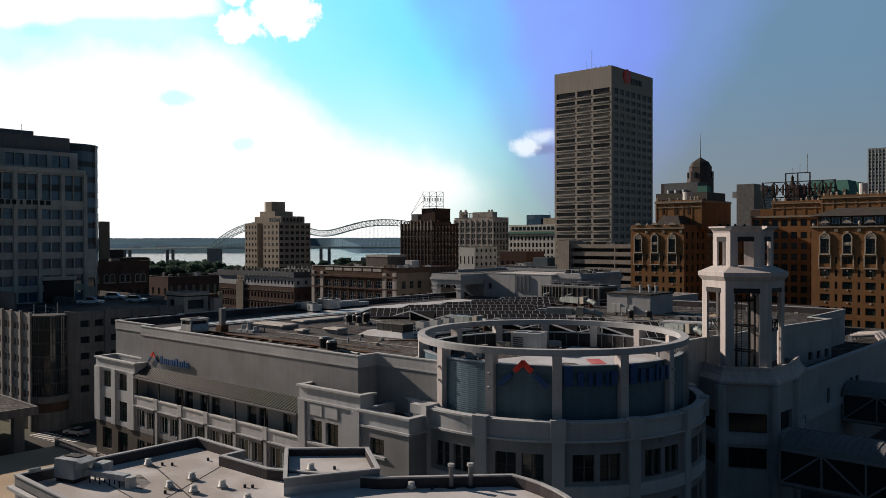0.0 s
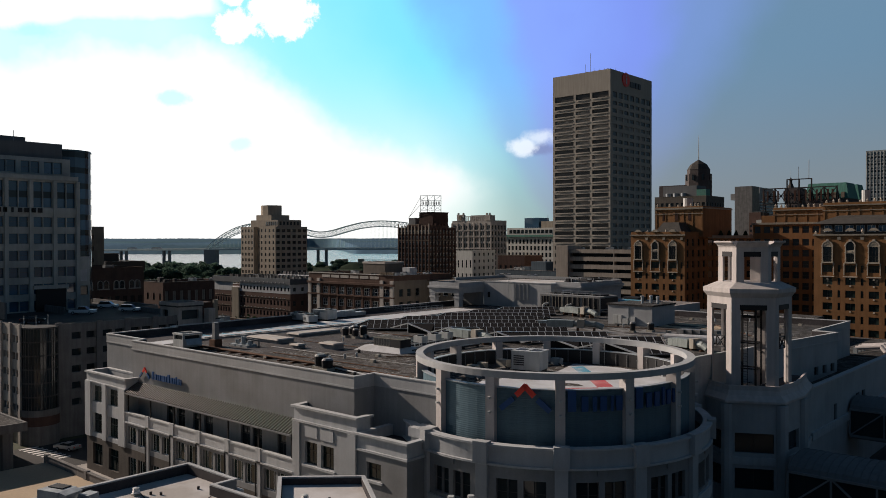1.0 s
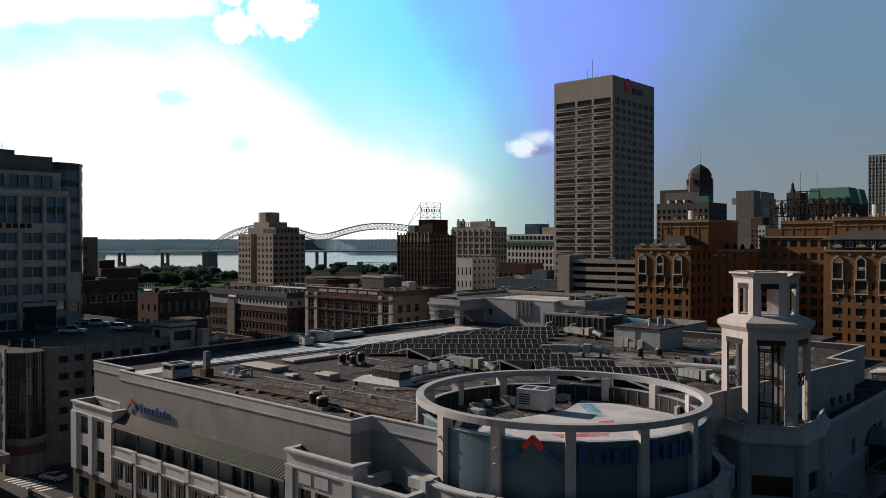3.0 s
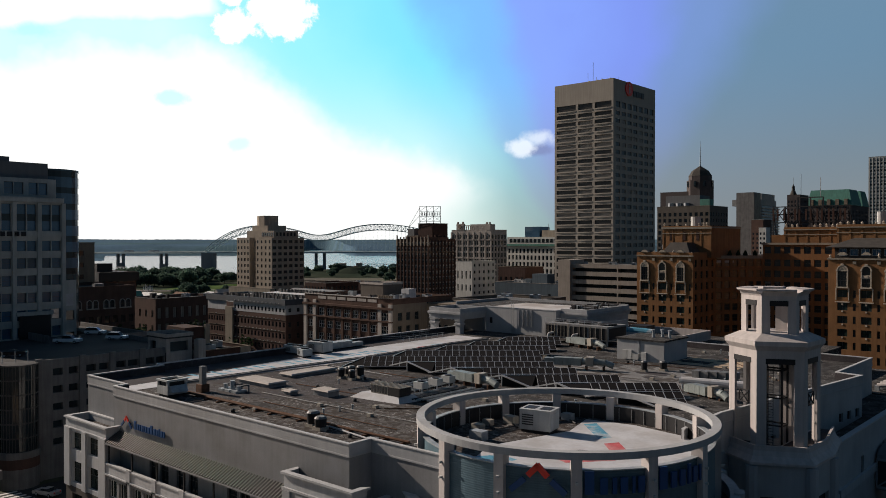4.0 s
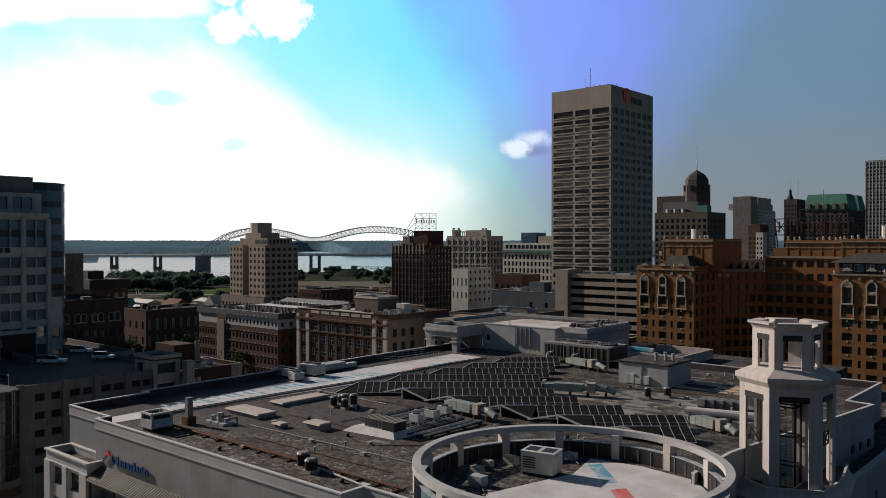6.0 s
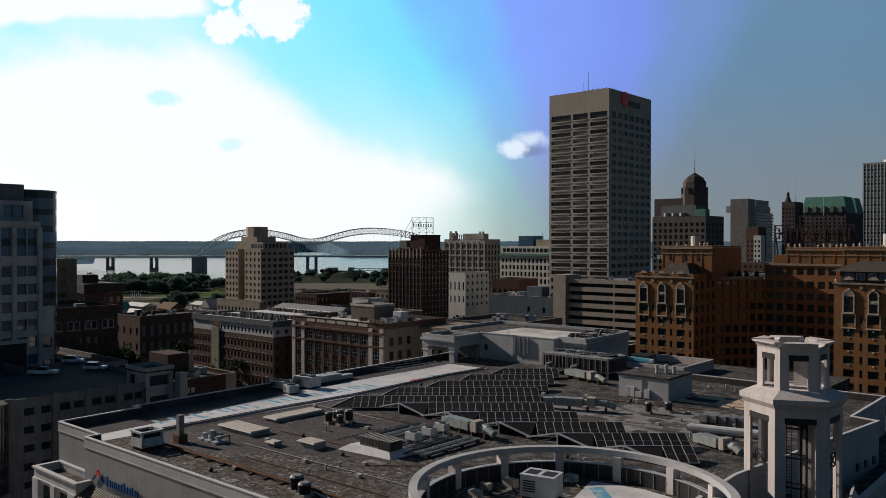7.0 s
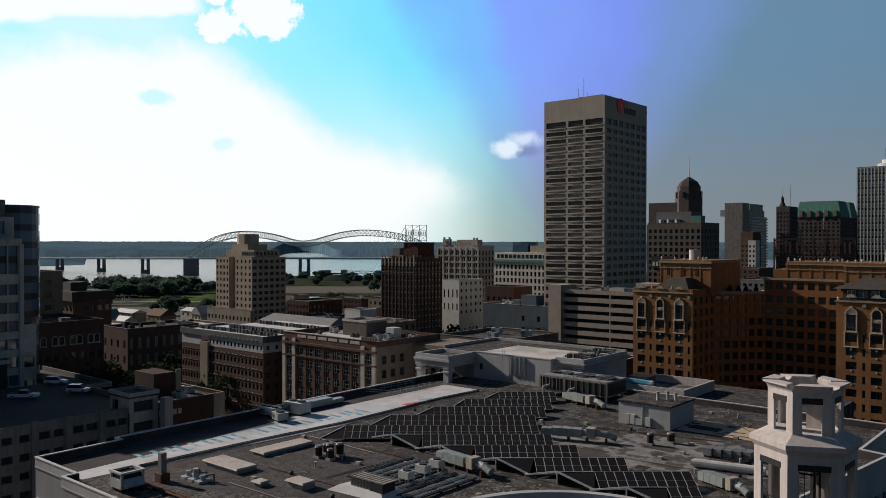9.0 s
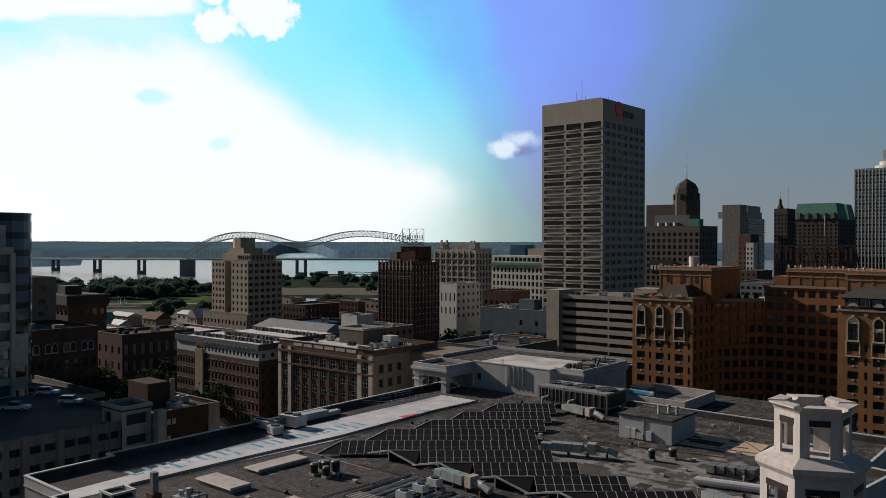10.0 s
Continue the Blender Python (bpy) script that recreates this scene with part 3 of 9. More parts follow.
        s.box(x0 - e, y0 - e, z, x1 + e, y0 + thick + e, z + 0.14).box(x0 - e, y1 - thick - e, z, x1 + e, y1 + e, z + 0.14)
        s.box(x0 - e, y0 + thick + e, z, x0 + thick + e, y1 - thick - e, z + 0.14).box(x1 - thick - e, y0 + thick + e, z, x1 + e, y1 - thick - e, z + 0.14)
        part("coping", s, cap, parent)


def block(name, label, category, x0, x1, y0, y1, z0, z1, mat, front=None, right=None, roof="roof", style=("sash", "glass", "frame"), cap="trim", high=0.9, depth=0.35, group=""):
    """A building on a rectangular plan; front faces -y, right faces +x. front, right: (columns, rows)."""
    t = thing(name, label, category, ((x0 + x1) / 2, (y0 + y1) / 2, z0), group)
    lo = high + 0.3
    fc, fr = front or ([], [])
    rc, rr = right or ([], [])
    facade(t, (x0, y0), (1, 0), x1 - x0, z0, z1 - lo, fc, fr, mat, style, depth)
    facade(t, (x1, y0), (0, 1), y1 - y0, z0, z1 - lo, rc, rr, mat, style, depth)
    flat_wall(t, (x1, y1), (-1, 0), x1 - x0, z0, z1 - lo, mat)
    flat_wall(t, (x0, y1), (0, -1), y1 - y0, z0, z1 - lo, mat)
    roof_with_parapet(t, x0, y0, x1, y1, z1, roof, mat, high, cap=cap)
    return t


def storeys(n, z0, step, low, tall):
    return [(z0 + step * i + low, z0 + step * i + low + tall) for i in range(n)]


# ---- ground, river, far bank ----
YAW = radians(TURN)
FW, RT = Vector((-math.sin(YAW), math.cos(YAW), 0)), Vector((math.cos(YAW), math.sin(YAW), 0))


def plan(u, v):
    """A place from metres to the right and ahead along the walk's line."""
    p = RT * u + FW * v
    return p.x, p.y


WATER = -8.0


def shore(u):
    """How far the land reaches before the river."""
    pts = ((-1500, 1050), (-450, 1075), (-405, 1100), (-315, 1190), (-262, 1300), (-232, 1425), (900, 1440))
    for (a, p), (b, q) in zip(pts, pts[1:]):
        if u < b:
            return p + (q - p) * max(0, u - a) / (b - a) + 14 * noise.noise((u / 45, 3.1, 0))
    return 1440


def harbour(u, v):
    return -205 < u < 250 and 815 + 0.05 * u < v < 935 + 12 * noise.noise((u / 60, 1.7, 0))


def land(u, v):
    if harbour(u, v) or v > shore(u):
        return WATER - 5.0
    if v < 620:
        return 0.0
    return -5.0 * min(1, (v - 620) / 180) + 0.5 * noise.noise((u / 60, v / 60, 0))


def ground():
    us = [-6500, -4800, -3400, -2400, -1700, -1100, -800] + list(range(-700, 320, 20)) + [360, 500, 900, 1700, 3000, 6500]
    vs = [-900, -400, -100, 200, 500, 600, 660, 720] + list(range(760, 1480, 20)) + [1600, 2600, 3600, 4800, 6300]
    s = Shape()
    s.v = [(*plan(u, v), land(u, v)) for v in vs for u in us]
    n = len(us)
    for j in range(len(vs) - 1):
        for i in range(n - 1):
            k = j * n + i
            s.f.append((k, k + 1, k + n + 1, k + n))
            vm, um = (vs[j] + vs[j + 1]) / 2, (us[i] + us[i + 1]) / 2
            lawn = (um + 232) ** 2 / 48 ** 2 + (vm - 850) ** 2 / 62 ** 2 < 1
            sand = um > -240 and 930 < vm < 1080 or -330 < um < -250 and 745 < vm < 815
            s.m.append(2 if lawn else 3 if sand else 1 if 700 < vm < 1460 else 0)
    tagged(part("ground", s, ["earth", "grass", "lawn", "sand"], None, smooth=True), "dark city ground falling to a grassy river bank", "ground", kind="structure")
    w = Shape()
    w.add([(*plan(u, v), WATER) for u, v in ((-6500, 720), (6500, 720), (6500, 6200), (-6500, 6200))], [(0, 1, 2, 3)])
    tagged(part("water", w, [water]), "wide pale grey river reflecting the bright sky", "river", kind="structure")


ground()


def far_woods(name, b0, b1, near, far, low, top, nb, nv, seed, mat, label):
    """Closed uneven canopy between two bearings, rising away from the water; near(b): where it begins."""
    rnd = random.Random(seed)
    s = Shape()
    for j in range(nv + 1):
        for i in range(nb + 1):
            b = b0 + (b1 - b0) * (i + rnd.uniform(-.4, .4)) / nb
            far_b = far / math.sqrt(1 + b * b)      # the far edge keeps one distance
            v0 = min(near(b), far_b - 250)
            f = (j + (rnd.uniform(-.25, .25) if 1 < j < nv else 0)) / nv
            v = v0 + (far_b - v0) * f
            z = low + (top - low) * (v - 1900) / (far_b - 1900)
            z = WATER + (z - WATER) * min(1, 0.12 + (v - v0) / 260)
            z += rnd.uniform(-1, 1) * 1.1 * (far_b - v0) / 2000 + 2.2 * noise.noise((b * 30, v / 420, seed))
            z = WATER + (z - WATER) * min(1, 14 * min(i, nb - i) / nb)
            if j == 0 or i in (0, nb):
                z = WATER - 2
            s.v.append((*plan(b * v, v), z))
    n = nb + 1
    for j in range(nv):
        for i in range(nb):
            k = j * n + i
            s.f.append((k, k + 1, k + n + 1, k + n))
            s.m.append(0)
    tagged(part(name, s, mat, smooth=True), label, "woods", kind="stuff")


far_woods("far_woods", -0.95, 0.95, lambda b: 2850 + 1700 * math.exp(-((b + 0.148) / 0.030) ** 4), 4860, 3, 53, 900, 34, 5, "leaf_far", "long line of woods on the far river bank, tinted blue-green for haze")
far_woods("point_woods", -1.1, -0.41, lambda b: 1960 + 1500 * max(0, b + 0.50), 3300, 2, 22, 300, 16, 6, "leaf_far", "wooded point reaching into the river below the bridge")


# ---- streets round the buildings ----
def strip(name, x0, y0, x1, y1, z, mat, label, cat):
    tagged(part(name, Shape().box(x0, y0, z - 0.3, x1, y1, z), mat), label, cat, kind="structure")


strip("road", -157.5, -20, -138.5, 400, 0.05, "asphalt", "dark asphalt cross street between tall buildings", "road")
strip("road", -138.4, 58.6, -20, 61.0, 0.05, "asphalt", "dark asphalt street in front of the office building", "road")
strip("road", -420, 134, -157.6, 150, 0.05, "asphalt", "dark asphalt side street", "road")
strip("pavement", -138.3, 61.1, -60, 67, 0.20, "concrete", "pale concrete pavement along the facade", "pavement")
strip("pavement", -138.3, 67.1, -137.0, 172, 0.20, "concrete", "narrow concrete pavement along the side wall", "pavement")
crossing = thing("crosswalk", "worn white zebra crossing on the dark street", "crosswalk", (-150, 63, 0.05), kind="structure")
for i in range(8):
    part("stripe", Shape().box(-157 + 1.55 * i, 60.2 + 0.15 * i, 0.05, -156.3 + 1.55 * i, 63.6 + 0.15 * i, 0.062), "paint_line", crossing)


# ---- main office building ----
def inset(poly, d):
    """The plan moved inwards by d (anticlockwise plan)."""
    out = []
    n = len(poly)
    for i in range(n):
        a, b, c = Vector(poly[i - 1]), Vector(poly[i]), Vector(poly[(i + 1) % n])
        e, g = (b - a).normalized(), (c - b).normalized()
        p, q = Vector((-e.y, e.x)), Vector((-g.y, g.x))
        k = (p + q)
        k = k / max(0.3, (1 + p.dot(q)))
        out.append((b.x + k.x * d, b.y + k.y * d))
    return out


def wall_ring(poly, z0, z1, thick, s=None, mi=0, skip=()):
    """Walls of a thickness along a closed plan."""
    s = s or Shape()
    inner = inset(poly, thick)
    n = len(poly)
    for i in range(n):
        if i in skip:
            continue
        j = (i + 1) % n
        s.prism([poly[i], poly[j], inner[j], inner[i]], z0, z1, mi)
    return s


DRUM = (-56.76, 83.4)
PLAN = [(-136.5, 66.9), (-124.0, 66.9), (-124.0, 65.0), (-71.8, 65.0), (-71.8, 68.2), (-60.5, 68.2), (-48.2, 95.0), (-48.6, 106.4),
        (-43.0, 149.0), (-47.0, 150.0), (-47.0, 171.5), (-142.0, 173.0), (-139.0, 80.2), (-137.2, 80.2)]
office = thing("office_building", "large pale stucco office building with a round corner drum", "office building", (-95, 110, 0))


def office_shell():
    ed = list(zip(PLAN, PLAN[1:] + PLAN[:1]))
    for i, (a, b) in enumerate(ed):
        d = Vector(b) - Vector(a)
        ln = d.length
        u = tuple(d / ln)
        if i == 2:      # wall behind the terrace
            cols = [(10.4, 12.6), (13.3, 15.5), (17.6, 19.8), (20.6, 22.8), (29.5, 31.6), (32.2, 34.3), (37.6, 39.4)]
            facade(office, a, u, ln, 0, 20.95, cols, [(10.3, 13.3)], "wall_dark", ("grid", "glass", "frame"))
        elif i == 8:
            facade(office, a, u, ln, 0, 20.95, [(3 + 0, 6)] if ln > 8 else [], [(14, 16)], "wall", ("pair", "glass", "frame"))
        elif i == 7:
            facade(office, a, u, ln, 0, 20.95, [(ln * f, ln * f + 1.5) for f in (0.30, 0.42, 0.80, 0.87, 0.94)], [(15.8, 17.2)], "wall", ("dark", "glass", "frame"))
        elif i != 5:
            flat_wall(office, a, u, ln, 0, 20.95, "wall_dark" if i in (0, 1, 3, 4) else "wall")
    grown = inset(PLAN, -0.06)
    part("parapet", wall_ring(grown, 20.95, 22.15, 0.34, skip=(5,)), "wall", office)
    part("coping", wall_ring(inset(PLAN, -0.14), 22.15, 22.28, 0.46, skip=(5,)), "trim", office)
    part("cornice", wall_ring(inset(PLAN, -0.12), 20.77, 20.95, 0.18, skip=(5,)), "wall", office)
    part("roof", Shape().prism(inset(PLAN, 0.28), 20.6, 21.0), "roof", office)
    part("upstand", wall_ring(inset(PLAN, 0.285), 21.0, 22.1, 0.05, skip=(5,)), "dark_membrane", office, "dark lining inside the parapet")
    lay = [("roof_covering", "roof_brown", [(-123.4, 66), (-72.4, 66), (-72.4, 69), (-66, 69), (-70, 96), (-84, 97), (-86, 87), (-101, 80), (-112, 73), (-123.4, 71)], 0.010, "rust-brown worn roofing with pale scuffs"),
           ("roof_covering", "roof_mauve", [(-123.4, 71.02), (-112, 73.02), (-101, 80.02), (-86.02, 87.02), (-84.02, 97), (-84, 103), (-122, 106), (-123, 80)], 0.011, "mauve-grey roofing with dark scuffs"),
           ("roof_covering", "dark_membrane", [(-136, 67.8), (-128.5, 67.8), (-129.5, 80), (-134, 112), (-135, 155), (-141, 155), (-138.3, 81), (-136.5, 79)], 0.012, "dark purple-grey roofing"),
           ("roof_covering", "membrane", [(-128.5, 68.0), (-124.6, 68.0), (-123.6, 90), (-122.0, 112), (-124.5, 140), (-124, 156), (-134.6, 156), (-134, 112), (-129.5, 80)], 0.016, "white roof strip with faded blue paint"),
           ("roof_covering", "roof_pale", [(-90, 124), (-74, 121), (-60, 124), (-52, 131), (-58, 140), (-66, 147), (-74, 143), (-90, 137), (-95, 131)], 0.012, "pale scuffed roofing"),
           ("roof_covering", "tan", [(-76, 148.9), (-63.2, 149.2), (-63.8, 158.1), (-76, 158.6)], 0.014, "clean tan sheet of roofing"),
           ("roof_covering", "roof_pale", [(-64, 117), (-60.5, 114.5), (-57.5, 119), (-61.5, 121.8)], 0.016, "")]
    for nm, mt, pts, dz, lb in lay:
        part(nm, Shape().prism(pts, 20.9, 21.0 + dz), mt, office, lb)


office_shell()


def podium():
    """Corner block, terrace front with pilasters, awning and the two bays by the drum."""
    y = 62.9
    # corner block
    x0, x1 = -135.5, -122.2
    t = office
    facade(t, (x0, y), (1, 0), x1 - x0, 5.9, 15.0, [(2.2, 5.5), (7.6, 10.9)], [(6.6, 9.9), (11.7, 14.4)], "trim", ("grid", "glass_green", "frame"), 0.45)
    facade(t, (x0, y), (1, 0), x1 - x0, 0.2, 5.9, [(2.2, 5.5), (7.6, 10.9)], [(1.4, 4.9)], "base", ("grid", "glass_green", "frame"), 0.45)
    flat_wall(t, (x1, y), (0, 1), 2.1, 0.2, 15.0, "wall")
    flat_wall(t, (x0, 67.2), (0, -1), 4.3, 0.2, 15.0, "trim")
    s = Shape()
    for a, e in ((-135.6, -133.7), (-129.6, -128.3), (-124.2, -122.1)):
        part("pilaster", Shape().box(a, y - 0.28, 5.9, e, y - 0.003, 14.9), "trim", t)
    pl = [(x0, y), (x1, y), (x1, 66.8), (x0, 66.8)]
    part("parapet", wall_ring(pl, 15.0, 16.3, 0.4), "trim", t)
    part("coping", wall_ring(inset(pl, -0.25), 16.3, 16.55, 0.7).prism(inset(pl, -0.16), 14.85, 15.0), "trim", t)
    part("roof", Shape().prism(inset(pl, 0.4), 15.1, 15.4), "roof_brown", t)
    # terrace front: storey below, solid rail above
    x0, x1 = -122.2, -80.3
    bay = (x1 - x0) / 6
    cols = [c for i in range(6) for c in ((bay * i + 0.8, bay * i + 3.3), (bay * i + 3.8, bay * i + 6.3))]
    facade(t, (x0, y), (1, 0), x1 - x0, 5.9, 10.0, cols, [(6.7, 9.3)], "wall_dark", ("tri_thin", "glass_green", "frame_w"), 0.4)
    facade(t, (x0, y), (1, 0), x1 - x0, 0.2, 5.9, cols, [(1.3, 4.6)], "base", ("tri_thin", "glass_green", "frame_w"), 0.4)
    part("terrace_floor", Shape().box(x0, y + 0.4, 9.6, x1, 64.99, 10.0), "concrete", t)
    part("terrace_rail", Shape().box(x0, y - 0.12, 10.0, x1, y + 0.28, 11.35), "trim", t)
    part("coping", Shape().box(x0, y - 0.24, 11.35, x1, y + 0.36, 11.55).box(x0, y - 0.3, 9.85, x1, y - 0.13, 10.05), "trim", t)
    for i in range(1, 6):
        a = x0 + bay * i
        part("pilaster", Shape().box(a - 0.35, y - 0.22, 0.2, a + 0.35, y - 0.004, 9.84), "wall", t)
        part("pilaster_cap", Shape().box(a - 0.5, y - 0.3, 9.84, a + 0.5, y - 0.125, 11.75), "trim", t)
        part("downpipe", Shape().pipe((a - 0.62, y - 0.2, 0.3), (a - 0.62, y - 0.2, 9.8), 0.09), "dark", t)
    # awning: standing-seam roof on slim posts
    s = Shape()
    xa, xb, zt, zb, ya, yb = -122.1, -80.6, 15.75, 14.5, 64.97, 62.7
    s.add([(xa, ya, zt), (xb, ya, zt), (xb, yb, zb), (xa, yb, zb), (xa, ya, zt - 0.15), (xb, ya, zt - 0.15), (xb, yb, zb - 0.15), (xa, yb, zb - 0.15)],
          [(3, 2, 1, 0), (4, 5, 6, 7), (7, 6, 2, 3), (4, 7, 3, 0), (6, 5, 1, 2)])
    awn = part("awning", s, "awning", t, "ribbed brown metal awning roof")
    n = 72
    sm = Shape()
    for i in range(n + 1):
        x = xa + (xb - xa) * i / n
        sm.beam((x, ya, zt + 0.05), (x, yb - 0.06, zb + 0.05), 0.2, 0.14)
    part("seams", sm, "awning", awn)
    part("gutter", Shape().box(xa, yb - 0.14, zb - 0.2, xb, yb - 0.005, zb - 0.02), "wall_dark", awn)
    for i in range(7):
        x = x0 + 0.6 + (x1 - x0 - 1.2) * i / 6
        part("post", Shape().box(x - 0.09, 62.95, 11.55, x + 0.09, 63.13, 14.4), "dark", awn)
    # bay A (taller) and bay B beside the drum
    for (x0, x1, top, wins, ym) in ((-80.3, -69.1, 18.2, [(2.0, 4.3), (5.0, 7.3)], 65.0), (-69.1, -61.3, 16.6, [(1.6, 3.9)], 66.4)):
        ln = x1 - x0
        facade(t, (x0, y), (1, 0), ln, 5.9, top - 1.7, wins, [(11.4, 14.1)] if top > 17 else [(11.7, 13.6)], "wall_dark" if top < 17 else "wall", ("grid", "glass_green", "frame"), 0.45)
        facade(t, (x0, y), (1, 0), ln, 0.2, 5.9, wins, [(1.3, 4.6)], "base", ("grid", "glass_green", "frame"), 0.45)
        # +x side takes the darker stucco, -x side the pale one.
        flat_wall(t, (x1, y), (0, 1), ym - y, 0.2, top - 1.7, "wall_dark")
        flat_wall(t, (x0, ym), (0, -1), ym - y, 9.9, top - 1.7, "wall")
        pl = [(x0, y), (x1, y), (x1, ym + 3), (x0, ym + 3)] if top < 17 else [(x0, y), (x1, y), (x1, ym), (x0, ym)]
        part("parapet", wall_ring(pl, top - 1.7, top - 0.25, 0.4, skip=(2,)), "trim", t)
        part("coping", wall_ring(inset(pl, -0.3), top - 0.25, top, 0.75, skip=(2,)), "trim", t)
        part("cornice", wall_ring(inset(pl, -0.2), top - 1.95, top - 1.7, 0.3, skip=(2, 3)), "trim", t)
        part("roof", Shape().prism(inset(pl, 0.4), top - 1.6, top - 1.2), "dark_membrane", t)
        part("window_sill", Shape().box(x0 + wins[0][0] - 0.3, y - 0.22, 11.1 if top > 17 else 11.4, x0 + wins[-1][1] + 0.3, y - 0.004, 11.38 if top > 17 else 11.68), "trim", t)
    for a in (-80.35, -72.0 + 1.6):
        part("pilaster", Shape().box(a, y - 0.25, 5.9, a + 1.35, y - 0.004, 16.2), "wall", t)
    part("panel", Shape().box(-78.2, y - 0.1, 14.7, -75.9, y - 0.003, 16.1), "trim", t)
    part("panel", Shape().box(-75.3, y - 0.1, 14.7, -73.0, y - 0.003, 16.1), "trim", t)
    # pier where the bays meet the drum
    part("pier", Shape().box(-63.2, 65.6, 0.2, -61.4, 67.4, 16.6).box(-63.45, 65.35, 16.6, -61.15, 67.65, 17.6), "trim", t)


podium()

COL0, COLSTEP, NCOL = radians(306.7), 2 * math.pi / 14, 14


def on_drum(r, a, z=0.0):
    return (DRUM[0] + r * math.cos(a), DRUM[1] + r * math.sin(a), z)


def drum():
    t = office
    # curved base: bays of four facets, the middle two with windows
    for k in range(-3, 5):
        for j in range(6):
            a0 = COL0 + COLSTEP * (k + j / 6)
            a1 = COL0 + COLSTEP * (k + (j + 1) / 6)
            p, q = Vector(on_drum(18.0, a0)[:2]), Vector(on_drum(18.0, a1)[:2])
            d = q - p
            w = d.length
            cols = {1: [(0.12, w)], 2: [(0, w - 0.3)], 3: [(0.3, w)], 4: [(0, w - 0.12)]}.get(j, [])
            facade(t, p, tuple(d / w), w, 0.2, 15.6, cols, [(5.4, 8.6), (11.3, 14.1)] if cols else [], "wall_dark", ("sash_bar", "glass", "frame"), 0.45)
        a = COL0 + COLSTEP * k
        m = Matrix.Translation((*DRUM, 0)) @ Matrix.Rotation(a, 4, "Z")
        part("pilaster", Shape().box(17.75, -0.65, 0.2, 18.38, 0.65, 15.55, 0, m), "wall", t)
        part("pilaster_cap", Shape().box(17.7, -0.8, 15.55, 18.72, 0.8, 17.72, 0, m), "wall", t)
        m2 = Matrix.Translation((*DRUM, 0)) @ Matrix.Rotation(a + COLSTEP / 2, 4, "Z")
        part("panel", Shape().box(17.8, -0.45, 14.75, 18.1, 0.45, 15.35, 0, m2), "wall_dark", t)
    a0, a1 = COL0 - 3 * COLSTEP, COL0 + 5 * COLSTEP
    part("parapet", Shape().ring(*DRUM, 17.45, 18.12, 15.6, 17.3, a0, a1, 72), "wall", t)
    part("coping", Shape().ring(*DRUM, 17.3, 18.35, 17.3, 17.5, a0, a1, 72).ring(*DRUM, 17.95, 18.4, 15.38, 15.6, a0, a1, 72), "trim", t)
    part("belt", Shape().ring(*DRUM, 17.9, 18.3, 9.6, 10.9, a0, a1, 72), "trim", t)
    part("gutter_roof", Shape().ring(*DRUM, 15.5, 17.45, 15.9, 16.1, a0, a1, 72), "dark_membrane", t)
    # corrugated blue wall
    s = Shape()
    n, seg = 60, 84
    prof = [(15.45, 22.8), (15.45, 16.1)] + [(15.80 + 0.014 * (i % 2), 16.1 + 6.7 * i / n) for i in range(n + 1)]
    for i in range(seg):
        a = 2 * math.pi * i / seg
        s.v += [on_drum(r, a, z) for r, z in prof]
    k = len(prof)
    for i in range(seg):
        for j in range(k):
            p, q = i * k + j, i * k + (j + 1) % k
            p2, q2 = ((i + 1) % seg) * k + j, ((i + 1) % seg) * k + (j + 1) % k
            s.f.append((p, p2, q2, q))
            s.m.append(0)
    part("drum_wall", s, "blue_metal", t, "blue-grey corrugated metal drum wall")
    part("coping", Shape().ring(*DRUM, 15.3, 15.95, 22.8, 22.9, seg=84), "galv", t)
    # white colonnade and ring beam
    for k in range(NCOL):
        m = Matrix.Translation((*DRUM, 0)) @ Matrix.Rotation(COL0 + COLSTEP * k, 4, "Z")
        c = part("column", Shape().box(15.2, -0.5, 16.1, 16.42, 0.5, 23.92, 0, m), "tower", t, "white plaster column")
        for z in (20.2, 21.7):
            part("spotlight", Shape().box(16.424, -0.12, z, 16.75, 0.12, z + 0.22, 0, m), "unit", c)
    part("ring_beam", Shape().ring(*DRUM, 15.55, 16.45, 23.92, 24.6, seg=96), "wall", t, "pale ring beam on columns", smooth=False)
    # drum roof
    part("drum_roof", Shape().cyl(*DRUM, 20.7, 21.02, 15.44, 72), "roof_brown", t)
    # Plain black band added in place of the drum's dark inner glazing.
    part("inner_band", Shape().ring(*DRUM, 15.28, 15.44, 21.05, 22.78, seg=84), "dark", t, "black band in place of dark glazing inside the drum")
    me = Shape().box(15.2, -0.05, 21.02, 15.27, 0.05, 22.7).box(15.1, -0.04, 22.1, 15.27, 0.04, 22.2).mesh("mullion", [M["unit_grey"]])
    for i in range(56):
        part("mullion", me, None, t).matrix_basis = Matrix.Translation((*DRUM, 0)) @ Matrix.Rotation(2 * math.pi * i / 56, 4, "Z")
    wp = [(-63.2, 78.0), (-61.0, 72.6), (-54, 69.8), (-46, 74.0), (-42.7, 81), (-43, 90), (-48.7, 96.5), (-56, 97.8), (-62.2, 96.8), (-60.3, 90)]
    part("roof_covering", Shape().prism(wp, 20.95, 21.032), "membrane", t, "white membrane with a faded painted emblem")
